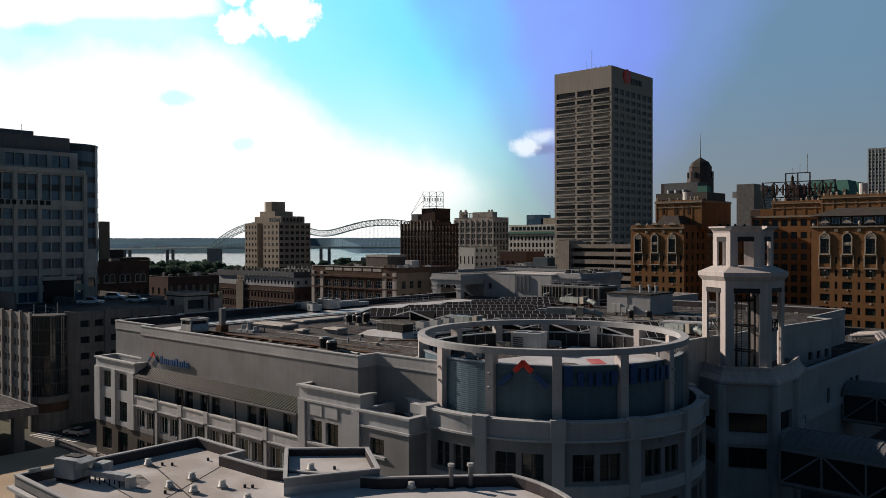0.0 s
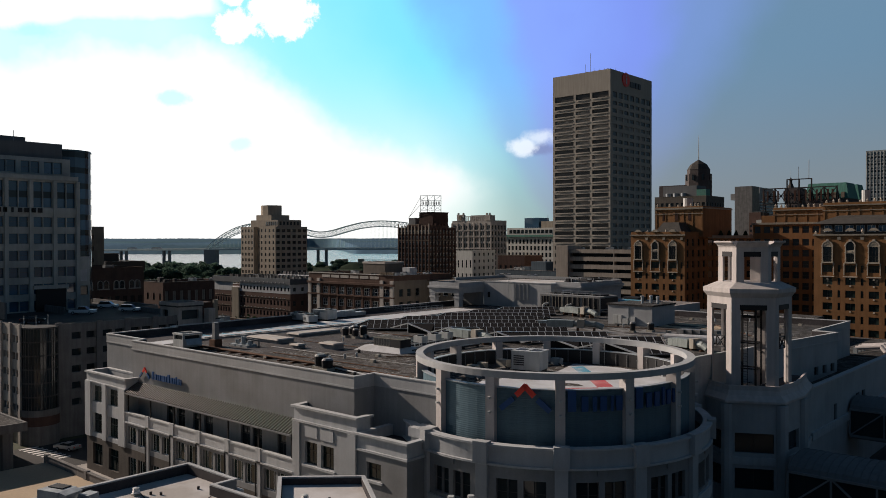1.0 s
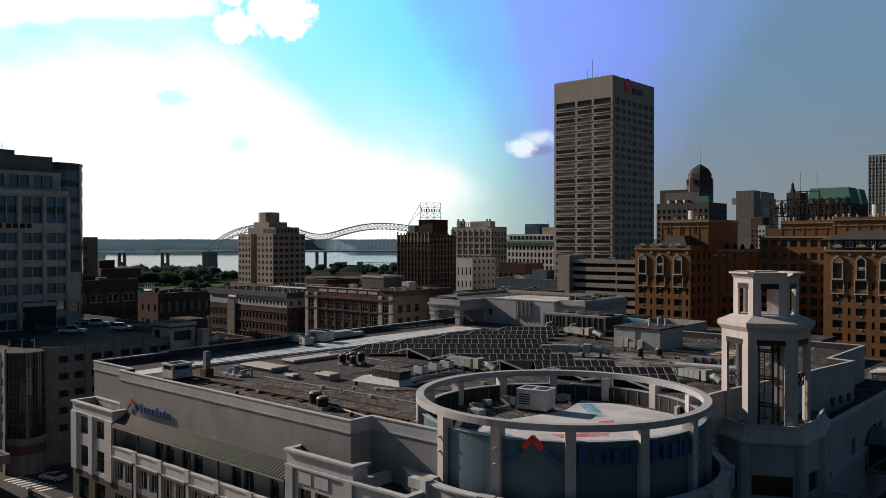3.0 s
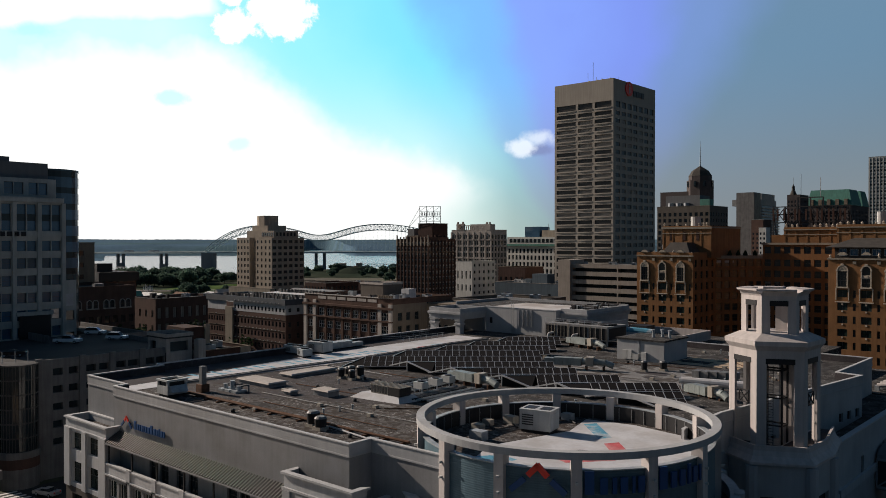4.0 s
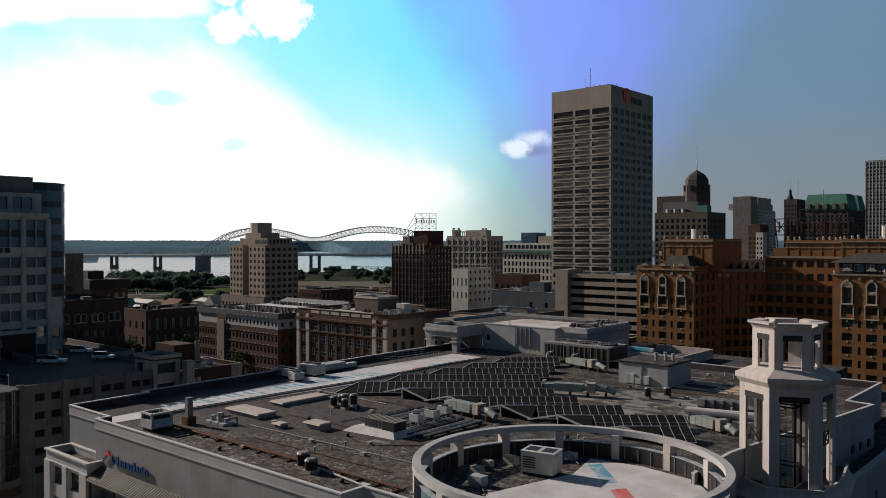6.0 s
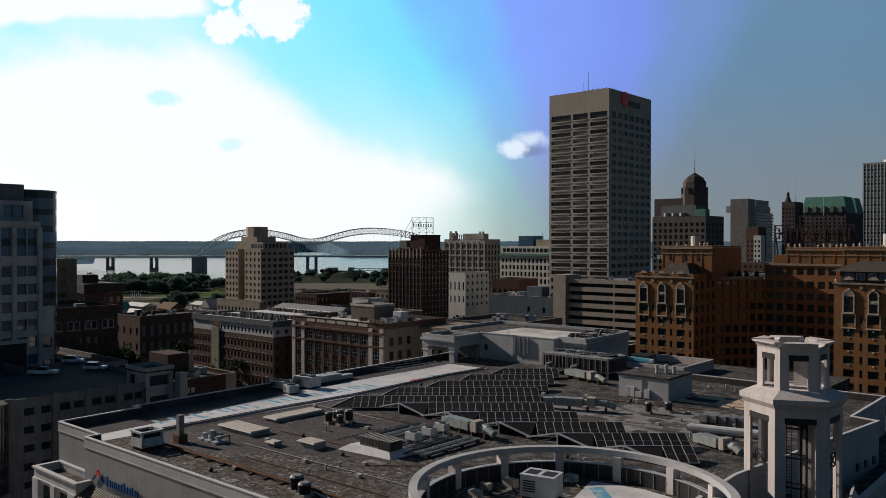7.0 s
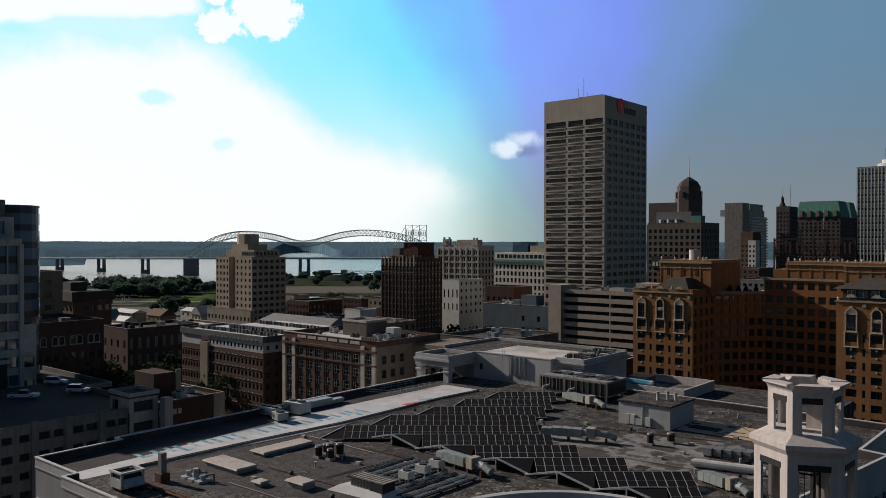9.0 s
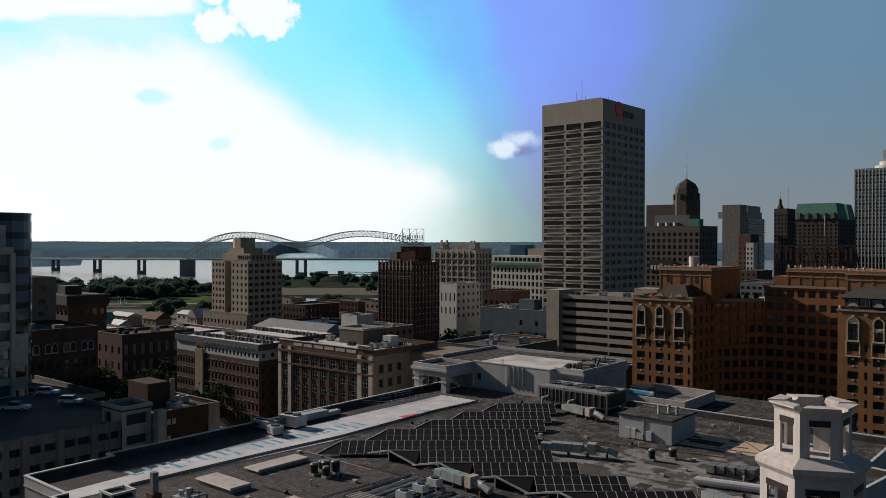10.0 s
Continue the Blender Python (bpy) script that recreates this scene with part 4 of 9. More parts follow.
    emb = [("paint_blue", [(-60.9, 94.1), (-55.7, 88.8), (-54.8, 90.3), (-60.0, 95.6)]), ("paint_red", [(-54.1, 87.3), (-50.4, 83.2), (-49.3, 84.9), (-53.1, 88.9)]),
           ("paint_red", [(-50.4, 83.2), (-54.6, 78.4), (-53.0, 77.8), (-49.6, 81.9)]), ("paint_blue", [(-61.6, 73.4), (-58.4, 72.0), (-57.4, 75.4), (-59.9, 76.0)])]
    part("stain", Shape().prism([(-55.0, 82.2), (-53.9, 81.6), (-52.6, 82.2), (-52.2, 83.0), (-53.4, 83.7), (-54.7, 83.2)], 20.97, 21.045), "roof_brown", t)
    for mt, pts in emb:
        part("painted_stripe", Shape().prism(pts, 20.97, 21.04), mt, t)


drum()


def mark_row(parent, place, total, x_h, cap, thick, mat, name="letter"):
    """Plain blocks in a row, in place of a lettered name."""
    unit = total / 15.5
    a = 0.0
    for i, k in enumerate("Sorvi" + "coMosjor"):
        big = i in (0, 7)
        h = cap if big else x_h
        w = unit * (1.25 if big else 0.38 if k == "i" else 0.6 if k in "jr" else 1.0)
        m = place(a)
        s = Shape()
        s.box(0, -thick, 0, w * 0.72, 0, h if k != "j" else cap * 0.9, 0, m)
        part(name, s, mat, parent)
        a += w + unit * 0.2


def wall_emblem(parent, m, s, thick=0.18):
    """Open roof-shaped emblem: red peak, blue feet."""
    def bar(x0, z0, x1, z1, w, mat, nm):
        d = Vector((x1 - x0, 0, z1 - z0))
        n = Vector((-d.z, 0, d.x)).normalized() * w / 2
        p, q = Vector((x0, 0, z0)), Vector((x1, 0, z1))
        f = [p + n, p - n, q - n, q + n]
        v = f + [k + Vector((0, -thick, 0)) for k in f]
        part(nm, Shape().add([m @ (k * s) for k in v], [(0, 1, 2, 3), (7, 6, 5, 4), (0, 4, 5, 1), (1, 5, 6, 2), (2, 6, 7, 3), (3, 7, 4, 0)]), mat, parent)
    bar(1.35, 1.15, 2.12, 1.95, 0.42, "red_sign", "red_bar")
    bar(1.98, 1.95, 2.75, 1.15, 0.42, "red_sign", "red_bar")
    bar(0.1, 0.05, 1.1, 0.9, 0.42, "blue_sign", "blue_bar")
    bar(3.0, 0.9, 4.0, 0.05, 0.42, "blue_sign", "blue_bar")


def signs():
    t = thing("wall_sign", "red and blue emblem with blue raised letters on the pale wall", "sign", (-121.3, 64.85, 16.6))
    wall_emblem(t, Matrix.Translation((-121.4, 64.86, 16.75)), 0.78)
    mark_row(t, lambda a: Matrix.Translation((-117.5 + a, 64.86, 16.8)), 9.3, 0.85, 1.2, 0.16, "blue_sign")
    t = thing("drum_sign", "red and blue emblem with large blue raised letters", "sign", on_drum(16, COL0, 20.5))

    def at(a, z, r=16.02):
        p = Vector(on_drum(r, a, z))
        tan = Vector((-math.sin(a), math.cos(a), 0))
        out_ = Vector((math.cos(a), math.sin(a), 0))
        m = Matrix((tan, -out_, Vector((0, 0, 1)))).transposed().to_4x4()
        m.translation = p
        return m
    a = radians(304.3 - 11.5)
    wall_emblem(t, at(a, 20.7, 16.1) @ Matrix.Translation((-2.3, 0, 0)), 1.32)
    a0 = radians(304.3 + 5.0)
    mark_row(t, lambda d: at(a0 + d / 16.0, 20.75, 16.1), 14.8, 1.5, 2.1, 0.18, "blue_sign")


signs()


# ---- bell tower ----
def hexagon(r, c=(-44.1, 112.4), off=27.5, n=6):
    return [(c[0] + r * math.cos(radians(off + 60 * i)), c[1] + r * math.sin(radians(off + 60 * i))) for i in range(n)]


def lantern(parent, r, z0, z1, open_z1, pier, thick, name):
    """Six-sided storey: corner piers, lintels above the tall openings."""
    o, i_ = hexagon(r), hexagon(r - thick)
    for k in range(6):
        a, b, c, d = (Vector(p) for p in (o[k], o[(k + 1) % 6], i_[(k + 1) % 6], i_[k]))
        e, g = (b - a), (c - d)
        la, lg = e.length, g.length
        f0, f1 = pier / la, 1 - pier / la
        h0, h1 = (pier - thick * 0.577) / lg, 1 - (pier - thick * 0.577) / lg
        pts = lambda s0, s1, t0, t1: [tuple(a + e * s0), tuple(a + e * s1), tuple(d + g * t1), tuple(d + g * t0)]
        part("pier", Shape().prism(pts(0, f0, 0, h0), z0, z1), "tower", parent)
        part("pier", Shape().prism(pts(f1, 1, h1, 1), z0, z1), "tower", parent)
        part("lintel", Shape().prism(pts(f0, f1, h0, h1), open_z1, z1), "tower", parent)
        ins = (d + c) / 2 - (a + b) / 2
        ins = ins.normalized() * 0.14
        s0, s1 = a + e * (f0 - 0.02) + ins * 1.0, a + e * (f1 + 0.02) + ins * 1.0
        s2, s3 = s1 + ins, s0 + ins
        part("header", Shape().prism([tuple(s0 - ins * 1.3), tuple(s1 - ins * 1.3), tuple(s2), tuple(s3)], open_z1 - 0.55, open_z1 + 0.12), "dark", parent, "dark steel header")


def bell_tower():
    t = thing("bell_tower", "open two-stage white plaster hexagonal tower with flared cornices", "tower", (-44.1, 112.4, 17.5))
    lantern(t, 5.45, 17.4, 30.4, 29.3, 1.15, 0.40, "stage")
    lantern(t, 4.0, 32.2, 37.0, 36.3, 1.0, 0.36, "stage")
    s = Shape().prism(hexagon(5.5), 30.4, 31.0, top_pts=hexagon(6.0)).prism(hexagon(6.0), 31.0, 31.55).prism(hexagon(6.0), 31.55, 32.35, top_pts=hexagon(4.1))
    part("cornice", s, "tower", t, "flared white cornice with sloped roof")
    # crown: six flared plates with gaps between
    for k in range(6):
        a0, a1 = radians(27.5 + 60 * k), radians(27.5 + 60 * (k + 1))
        c = (-44.1, 112.4)
        P = lambda r, f: (c[0] + r * (math.cos(a0) * (1 - f) + math.cos(a1) * f), c[1] + r * (math.sin(a0) * (1 - f) + math.sin(a1) * f))
        lo = [P(4.02, 0.0), P(4.02, 1.0), P(3.1, 1.0), P(3.1, 0.0)]
        mid = [P(4.3, 0.04), P(4.3, 0.96), P(3.05, 0.92), P(3.05, 0.08)]
        hi = [P(4.85, 0.10), P(4.85, 0.90), P(3.0, 0.84), P(3.0, 0.16)]
        part("crown_plate", Shape().prism(lo, 37.0, 37.4, top_pts=mid).prism(mid, 37.4, 37.65, top_pts=hi).prism(hi, 37.65, 37.85), "tower", t)
    part("floor", Shape().prism(hexagon(5.6), 17.3, 17.6), "concrete", t)
    # steel frame and ladder inside
    s = Shape()
    cx, cy = -44.1, 112.4
    for dx, dy in ((-1.3, -1.0), (1.3, -1.0), (1.3, 1.0), (-1.3, 1.0)):
        s.beam((cx + dx, cy + dy, 17.6), (cx + dx, cy + dy, 28.6), 0.22)
    for z in (20.5, 24.0, 27.5):
        for a, b in (((-1.3, -1), (1.3, -1)), ((1.3, -1), (1.3, 1)), ((1.3, 1), (-1.3, 1)), ((-1.3, 1), (-1.3, -1))):
            s.beam((cx + a[0], cy + a[1], z), (cx + b[0], cy + b[1], z), 0.18)
    part("inner_frame", s, "dark", t, "black steel frame inside the tower")
    s = Shape().beam((cx - 0.3, cy - 1.25, 17.6), (cx - 0.3, cy - 1.25, 28), 0.06).beam((cx + 0.3, cy - 1.25, 17.6), (cx + 0.3, cy - 1.25, 28), 0.06)
    for i in range(28):
        s.beam((cx - 0.3, cy - 1.25, 18 + 0.35 * i), (cx + 0.3, cy - 1.25, 18 + 0.35 * i), 0.04)
    part("ladder", s, "dark", t)
    part("core_panel", Shape().box(cx + 0.2, cy + 1.2, 17.6, cx + 2.6, cy + 1.5, 28.0).box(cx - 0.1, cy + 0.6, 32.3, cx + 1.5, cy + 0.8, 36.2), "tower", t)
    # wrought brackets in the side openings
    for k in (3, 5):
        a = radians(27.5 + 60 * k + 30)
        m = Matrix.Translation((cx + 4.5 * math.cos(a), cy + 4.5 * math.sin(a), 23.6)) @ Matrix.Rotation(a + math.pi / 2, 4, "Z")
        br = part("bracket", Shape().beam(m @ Vector((-0.9, 0, 0)), m @ Vector((0.9, 0, 0)), 0.12), "dark", t)
        for x0, z0, x1, z1 in ((-0.9, 1.5, 0.9, 1.5), (-0.9, 0, -0.9, 1.5), (0.9, 0, 0.9, 1.5), (-0.9, 0, 0.9, 1.5), (-0.9, 1.5, 0.9, 0)):
            part("bar", Shape().beam(m @ Vector((x0, 0, z0)), m @ Vector((x1, 0, z1)), 0.12), "dark", br)
    # base below the tower: splayed corner of the office building
    base = [(-52.6, 108.6), (-50.1, 109.3), (-44.4, 105.6), (-38.35, 108.8), (-38.05, 115.6), (-39.6, 124.0), (-43.1, 124.0), (-43.1, 110.5)]
    ed = list(zip(base, base[1:]))[:5]
    for i, (a, b) in enumerate(ed):
        d = Vector(b) - Vector(a)
        ln = d.length
        cols = {1: [(1.4, ln - 1.0)], 2: [(1.0, ln - 1.0)], 3: [(1.2, ln - 1.2)], 4: [(3.4, 4.8)]}.get(i, [])
        facade(office, a, tuple(d / ln), ln, 0, 16.7, cols, [(5.4, 8.2), (10.2, 12.8)] if cols else [], "wall", ("pair", "glass", "frame"), 0.5)
    part("skirt", Shape().prism(inset(base, -0.35), 16.75, 17.05).prism(inset(base, -0.35), 17.05, 17.7, top_pts=inset(base, 0.25)).prism(inset(base, 0.25), 17.7, 18.3, top_pts=inset(base, 0.5)), "tower", office, "sloped white ledge below the tower")
    part("foot_wall", wall_ring(inset(base, 0.5), 18.3, 18.9, 0.3, skip=(5, 6, 7)), "tower", office)
    part("foot_roof", Shape().prism(inset(base, 0.82), 17.6, 18.4), "dark_membrane", office)
    for a in base[1:5]:
        part("pilaster", Shape().cyl(a[0], a[1], 0, 16.6, 0.75, 8), "wall", office)
    part("belt", wall_ring(inset(base, -0.15), 8.7, 9.7, 0.3, skip=(5, 6, 7)), "trim", office)


bell_tower()


# ---- city blocks ----
DARK = ("dark", "glass", "frame")
SASH = ("sash", "glass", "frame")
WHITE = ("sash", "glass", "frame_w")


def office_tower():
    x0, x1, y0, y1, top = -240.0, -206.1, 356.8, 400.3, 122.8
    rows = [(109.5 - 3.82 * i, (112.4 if i == 0 else 111.45) - 3.82 * i) for i in range(26)]
    rnd = random.Random(6)
    drawn = {(c, r) for r in (3, 4, 5, 8, 9, 14) for c in range(3)} | {(1, 6), (0, 13), (1, 11), (2, 16), (1, 2)}
    band = lambda c, r: ("dark", "glass_pale" if (c, r) in drawn else "glass_brown", "frame")
    pairs = {(c, r): rnd.random() < (0.55 if r in (3, 4, 5, 8, 9, 14) else 0.12) for c in range(7) for r in range(26)}
    side = lambda c, r: ("pair", "glass_pale" if pairs[(c, r)] and r else "glass_brown", "frame")
    t = thing("office_tower", "tall brown-grey concrete office tower with long window bands", "skyscraper", (-223, 378, 0))
    facade(t, (x0, y0), (1, 0), x1 - x0, 0, top, [(1.2, 12.6), (13.9, 22.2), (23.5, 32.9)], rows, "tower_conc", band, 0.6)
    facade(t, (x1, y0), (0, 1), y1 - y0, 0, top, spread(7, y1 - y0, 4.3, 1.5, y1 - y0 - 1.0), rows, "tower_conc", side, 0.4)
    flat_wall(t, (x1, y1), (-1, 0), x1 - x0, 0, top, "tower_conc")
    flat_wall(t, (x0, y1), (0, -1), y1 - y0, 0, top, "tower_conc")
    part("roof", Shape().box(x0 + 0.4, y0 + 0.4, top - 1.2, x1 - 0.4, y1 - 0.4, top - 0.8), "roof", t)
    part("parapet", wall_ring([(x0, y0), (x1, y0), (x1, y1), (x0, y1)], top, top + 0.3, 0.6), "tower_conc", t)
    # brows under each band, with a shallow curved belly
    for a, b in ((1.2, 12.6), (13.9, 22.2), (23.5, 32.9)):
        s = Shape()
        n = 6
        for i in range(n):
            u0, u1 = a + (b - a) * i / n, a + (b - a) * (i + 1) / n
            d0, d1 = (0.34 - 0.2 * (2 * (i + k) / n - 1) ** 2 for k in (0, 1))
            s.prism([(u0, -d0), (u1, -d1), (u1, -0.004), (u0, -0.004)], 0, 0.55)
        me = s.mesh("spandrel_brow", [M["tower_conc"]])
        for z, _ in rows:
            ob = part("spandrel_brow", me, None, t)
            ob.matrix_basis = Matrix.Translation((x0, y0, z - 0.62))
    # roof gear: aerials, small house and a round red sign disc
    part("roof_house", Shape().box(x0 + 14, y0 + 10, top - 0.8, x0 + 26, y0 + 22, top + 2.6), "concrete", t)
    for i, (dx, h) in enumerate(((16, 6), (19, 11), (21, 3.4), (24, 2.6), (27, 2.2), (29, 2.0), (0.4, 2.0), (33.5, 1.6))):
        part("aerial", Shape().pipe((x0 + dx, y0 + 6, top), (x0 + dx, y0 + 6, top + h), 0.09 if h < 10 else 0.13, 6), "galv", t)
    for dx in (18, 22.5, 25.5, 30):
        part("dish", Shape().cyl(x0 + dx, y0 + 4, top - 0.8, top + 1.4, 0.55, 10), "unit", t)
    sg = thing("tower_sign", "round red disc with a dark name bar on the tower top", "sign", (x1 + 0.3, y0 + 11, 117.5))
    m = Matrix.Translation((x1 + 0.05, y0 + 15.0, 119.7)) @ Matrix.Rotation(math.pi / 2, 4, "Y")
    s = Shape().cyl(0, 0, 0, 0.5, 3.6, 24)
    s.v = [tuple(m @ Vector(p)) for p in s.v]
    part("disc", s, "red_sign", sg)
    part("bracket", Shape().box(x1 - 0.2, y0 + 14.5, 119, x1 + 0.1, y0 + 15.5, 120), "dark", sg)
    part("mark", Shape().box(x1 + 0.56, y0 + 14.6, 117.5, x1 + 0.72, y0 + 15.5, 120.5).box(x1 + 0.56, y0 + 14.6, 121.1, x1 + 0.72, y0 + 15.5, 122.0), "trim", sg)
    for i in range(4):
        part("letter", Shape().box(x1 + 0.05, y0 + 19.6 + 2.9 * i, 116.6, x1 + 0.4, y0 + 21.9 + 2.9 * i, 119.4), "frame", sg)


office_tower()


def arch_window(parent, x, y, z0, w, h, trim="cream", kind="arch", ring=0.20):
    """Round-headed window with a carved surround, on a wall facing -y; kind "tympanum" fills the head with stone, "short" parts it from a lower window."""
    n = 8
    r = w / 2
    arc = [(x + r * math.cos(math.pi * i / n), z0 + h - r + r * math.sin(math.pi * i / n)) for i in range(n + 1)]
    zs = z0 + h - r
    pane = [(x - r, z0), (x + r, z0)] + arc
    w_ = part("arched_window", Shape().add([(a, y - 0.05, b) for a, b in pane], [tuple(range(len(pane)))]), "glass", parent)
    s = Shape()
    R = r + ring
    out = [(x + R * math.cos(math.pi * i / n), zs + R * math.sin(math.pi * i / n)) for i in range(n + 1)]
    ins, outs = [(x + r, z0)] + arc + [(x - r, z0)], [(x + R, z0)] + out + [(x - R, z0)]
    for i in range(len(ins) - 1):
        q = [ins[i], outs[i], outs[i + 1], ins[i + 1]]
        v = [(a, y - 0.35, b) for a, b in q] + [(a, y - 0.004, b) for a, b in q]
        s.add(v, [(0, 1, 2, 3), (0, 4, 5, 1), (1, 5, 6, 2), (2, 6, 7, 3), (3, 7, 4, 0)])
    part("surround", s, trim, w_)
    if kind == "tympanum":
        part("tympanum", Shape().add([(a, y - 0.16, b) for a, b in arc], [tuple(range(n + 1))]).box(x - r, y - 0.24, zs - 0.22, x + r, y - 0.051, zs + 0.06), trim, w_)
        s = Shape()
        for k in range(5):
            a = math.pi * (k + 0.5) / 5
            cx, cz = x + 0.55 * r * math.cos(a), zs + 0.1 + 0.55 * r * math.sin(a)
            s.box(cx - 0.13, y - 0.3, cz - 0.13, cx + 0.13, y - 0.162, cz + 0.13)
        part("carving", s, trim, w_)
        part("mullion", Shape().box(x - 0.42, y - 0.14, z0, x - 0.34, y - 0.051, zs - 0.22).box(x + 0.34, y - 0.14, z0, x + 0.42, y - 0.051, zs - 0.22).box(x - r, y - 0.13, z0 + 1.5, x + r, y - 0.051, z0 + 1.62), "frame", w_)
    elif kind == "short":
        part("panel", Shape().box(x - r, y - 0.22, z0 + 2.1, x + r, y - 0.051, z0 + 3.0).box(x - 0.45, y - 0.32, z0 + 2.35, x + 0.45, y - 0.221, z0 + 2.8), trim, w_)
        part("mullion", Shape().box(x - 0.05, y - 0.13, z0, x + 0.05, y - 0.051, z0 + 2.1).box(x - r, y - 0.13, z0 + 1.0, x + r, y - 0.051, z0 + 1.1), "frame", w_)
    else:
        part("transom", Shape().box(x - r, y - 0.14, z0 + h * 0.42, x + r, y - 0.051, z0 + h * 0.42 + 0.2), "slate", w_)
    if kind != "arch":
        part("crest", Shape().box(x - 0.35, y - 0.4, zs + R - 0.1, x + 0.35, y - 0.004, zs + R + 0.35).box(x - R - 0.12, y - 0.42, zs - 0.25, x - r + 0.02, y - 0.351, zs + 0.2).box(x + r - 0.02, y - 0.42, zs - 0.25, x + R + 0.12, y - 0.351, zs + 0.2), trim, w_)
        for k in (-1, 1):
            xm = x + k * (r + ring / 2)
            part("column_band", Shape().box(xm - 0.2, y - 0.42, z0 + 0.5, xm + 0.2, y - 0.352, z0 + 0.75).box(xm - 0.2, y - 0.42, z0 + 2.3, xm + 0.2, y - 0.352, z0 + 2.55), trim, w_)
    part("sill", Shape().box(x - R - 0.1, y - 0.5, z0 - 0.35, x + R + 0.1, y - 0.004, z0), trim, w_)
    return w_


def finials(parent, pts, z, h=1.3):
    """Small stone urns on a parapet, uneven in height and spacing."""
    rnd = random.Random(int(z * 10))
    for x, y in pts:
        if rnd.random() < 0.25:
            continue
        k, x = h * rnd.uniform(0.55, 1.05), x + rnd.uniform(-.3, .3)
        part("finial", Shape().box(x - .3, y - .3, z, x + .3, y + .3, z + k * .25).cyl(x, y, z + k * 0.25, z + k * .55, 0.16, 8, r1=.38).cyl(x, y, z + k * 0.55, z + k, 0.38, 8, r1=0.06), "terracotta", parent)


def hotel():
    t = thing("hotel", "orange-brown brick hotel with carved arched windows and roof ornaments", "hotel", (-85, 245, 0))
    P = 3.28
    rows = [(32.0 - P * (i + 1) + 0.9, 32.0 - P * (i + 1) + 2.75) for i in range(8)]
    rows_all = [(39.0 - P * (i + 1) + 0.6, 39.0 - P * (i + 1) + 2.6) for i in range(10)]

    def wing(x0, x1, y0, y1, z, arches):
        ln = x1 - x0
        cols = []
        for a in arches:
            cols += [(a - 1.2, a + 1.2), (a + 2.45, a + 3.1)]
        cols = [c for c in cols if c[1] < ln - 0.5]
        facade(t, (x0, y0), (1, 0), ln, 0, z, cols, rows, "brick_orange", ("pair", "glass_green", "frame"), 0.3)
        for a in arches:
            short = arches.index(a) % 3 == 1
            arch_window(t, x0 + a, y0, 32.3, 1.9 if short else 2.15, 5.2, "terracotta", "short" if short else "tympanum", 0.27)
            for k in (-1, 1):
                xm = x0 + a + k * 1.48
                part("slim_column", Shape().box(xm - 0.11, y0 - 0.2, 28.9, xm + 0.11, y0 - 0.004, 31.5).box(xm - 0.17, y0 - 0.26, 31.5, xm + 0.17, y0 - 0.004, 31.9), "terracotta", t)
            part("bay_sill", Shape().box(x0 + a - 1.7, y0 - 0.35, 28.35, x0 + a + 1.7, y0 - 0.004, 28.6).box(x0 + a - 0.2, y0 - 0.2, 27.7, x0 + a + 0.2, y0 - 0.004, 28.1), "terracotta", t)
            part("parapet_crest", Shape().prism([(x0 + a - 1.3, y0 - 0.3), (x0 + a + 1.3, y0 - 0.3), (x0 + a + 1.3, y0 + 0.3), (x0 + a - 1.3, y0 + 0.3)], z + 0.8, z + 1.5, top_pts=[(x0 + a - 0.5, y0 - 0.2), (x0 + a + 0.5, y0 - 0.2), (x0 + a + 0.5, y0 + 0.2), (x0 + a - 0.5, y0 + 0.2)]), "cream", t)
            for z_ in (25.9, 22.6, 19.3):
                part("boss", Shape().box(x0 + a - 0.2, y0 - 0.12, z_, x0 + a + 0.2, y0 - 0.004, z_ + 0.4), "terracotta", t)
            part("medallion", Shape().box(x0 + a + 2.4, y0 - 0.2, 38.0, x0 + a + 3.2, y0 - 0.004, 38.8), "cream", t)
        part("string_course", Shape().box(x0 - 0.2, y0 - 0.35, z - 0.4, x1 + 0.2, y0 - 0.004, z), "cream", t)
        finials(t, [(x0 + 0.6, y0 + 0.4), (x0 + ln * 0.33, y0 + 0.4), (x0 + ln * 0.66, y0 + 0.4), (x1 - 0.6, y0 + 0.4)], z, 1.6)

    # left wing
    wing(-124.0, -106.4, 226.4, 262, 39.7, [2.6, 8.2, 13.8])
    facade(t, (-106.4, 226.4), (0, 1), 15.2, 0, 39.7, spread(4, 15.2, 1.3), rows_all, "brick_orange", SASH, 0.3)
    part("roof", Shape().box(-123.6, 226.8, 38.6, -106.8, 262, 38.9), "roof", t)
    part("parapet", wall_ring([(-124, 226.4), (-106.4, 226.4), (-106.4, 241.6), (-124, 241.6)], 39.7, 40.5, 0.4), "brick_orange", t)
    b = part("roof_house", Shape().box(-120.5, 236, 38.9, -105.2, 258, 48.3), "brick_orange", t)
    part("window", Shape().box(-118.2, 235.9, 44, -117.3, 235.996, 46.4).box(-114.0, 235.9, 44, -113.1, 235.996, 46.4).box(-109.8, 235.9, 44, -108.9, 235.996, 46.4), "brick_dark", t)
    part("string_course", Shape().box(-120.8, 235.7, 47.6, -105.0, 258.2, 48.0), "cream", b)
    part("hip_roof", Shape().prism([(-117, 228.5), (-108.5, 228.5), (-108.5, 235.9), (-117, 235.9)], 40.4, 43.4, 0, True, True, [(-115.5, 231), (-110.5, 231), (-110.5, 235.9), (-115.5, 235.9)]), "slate", t)
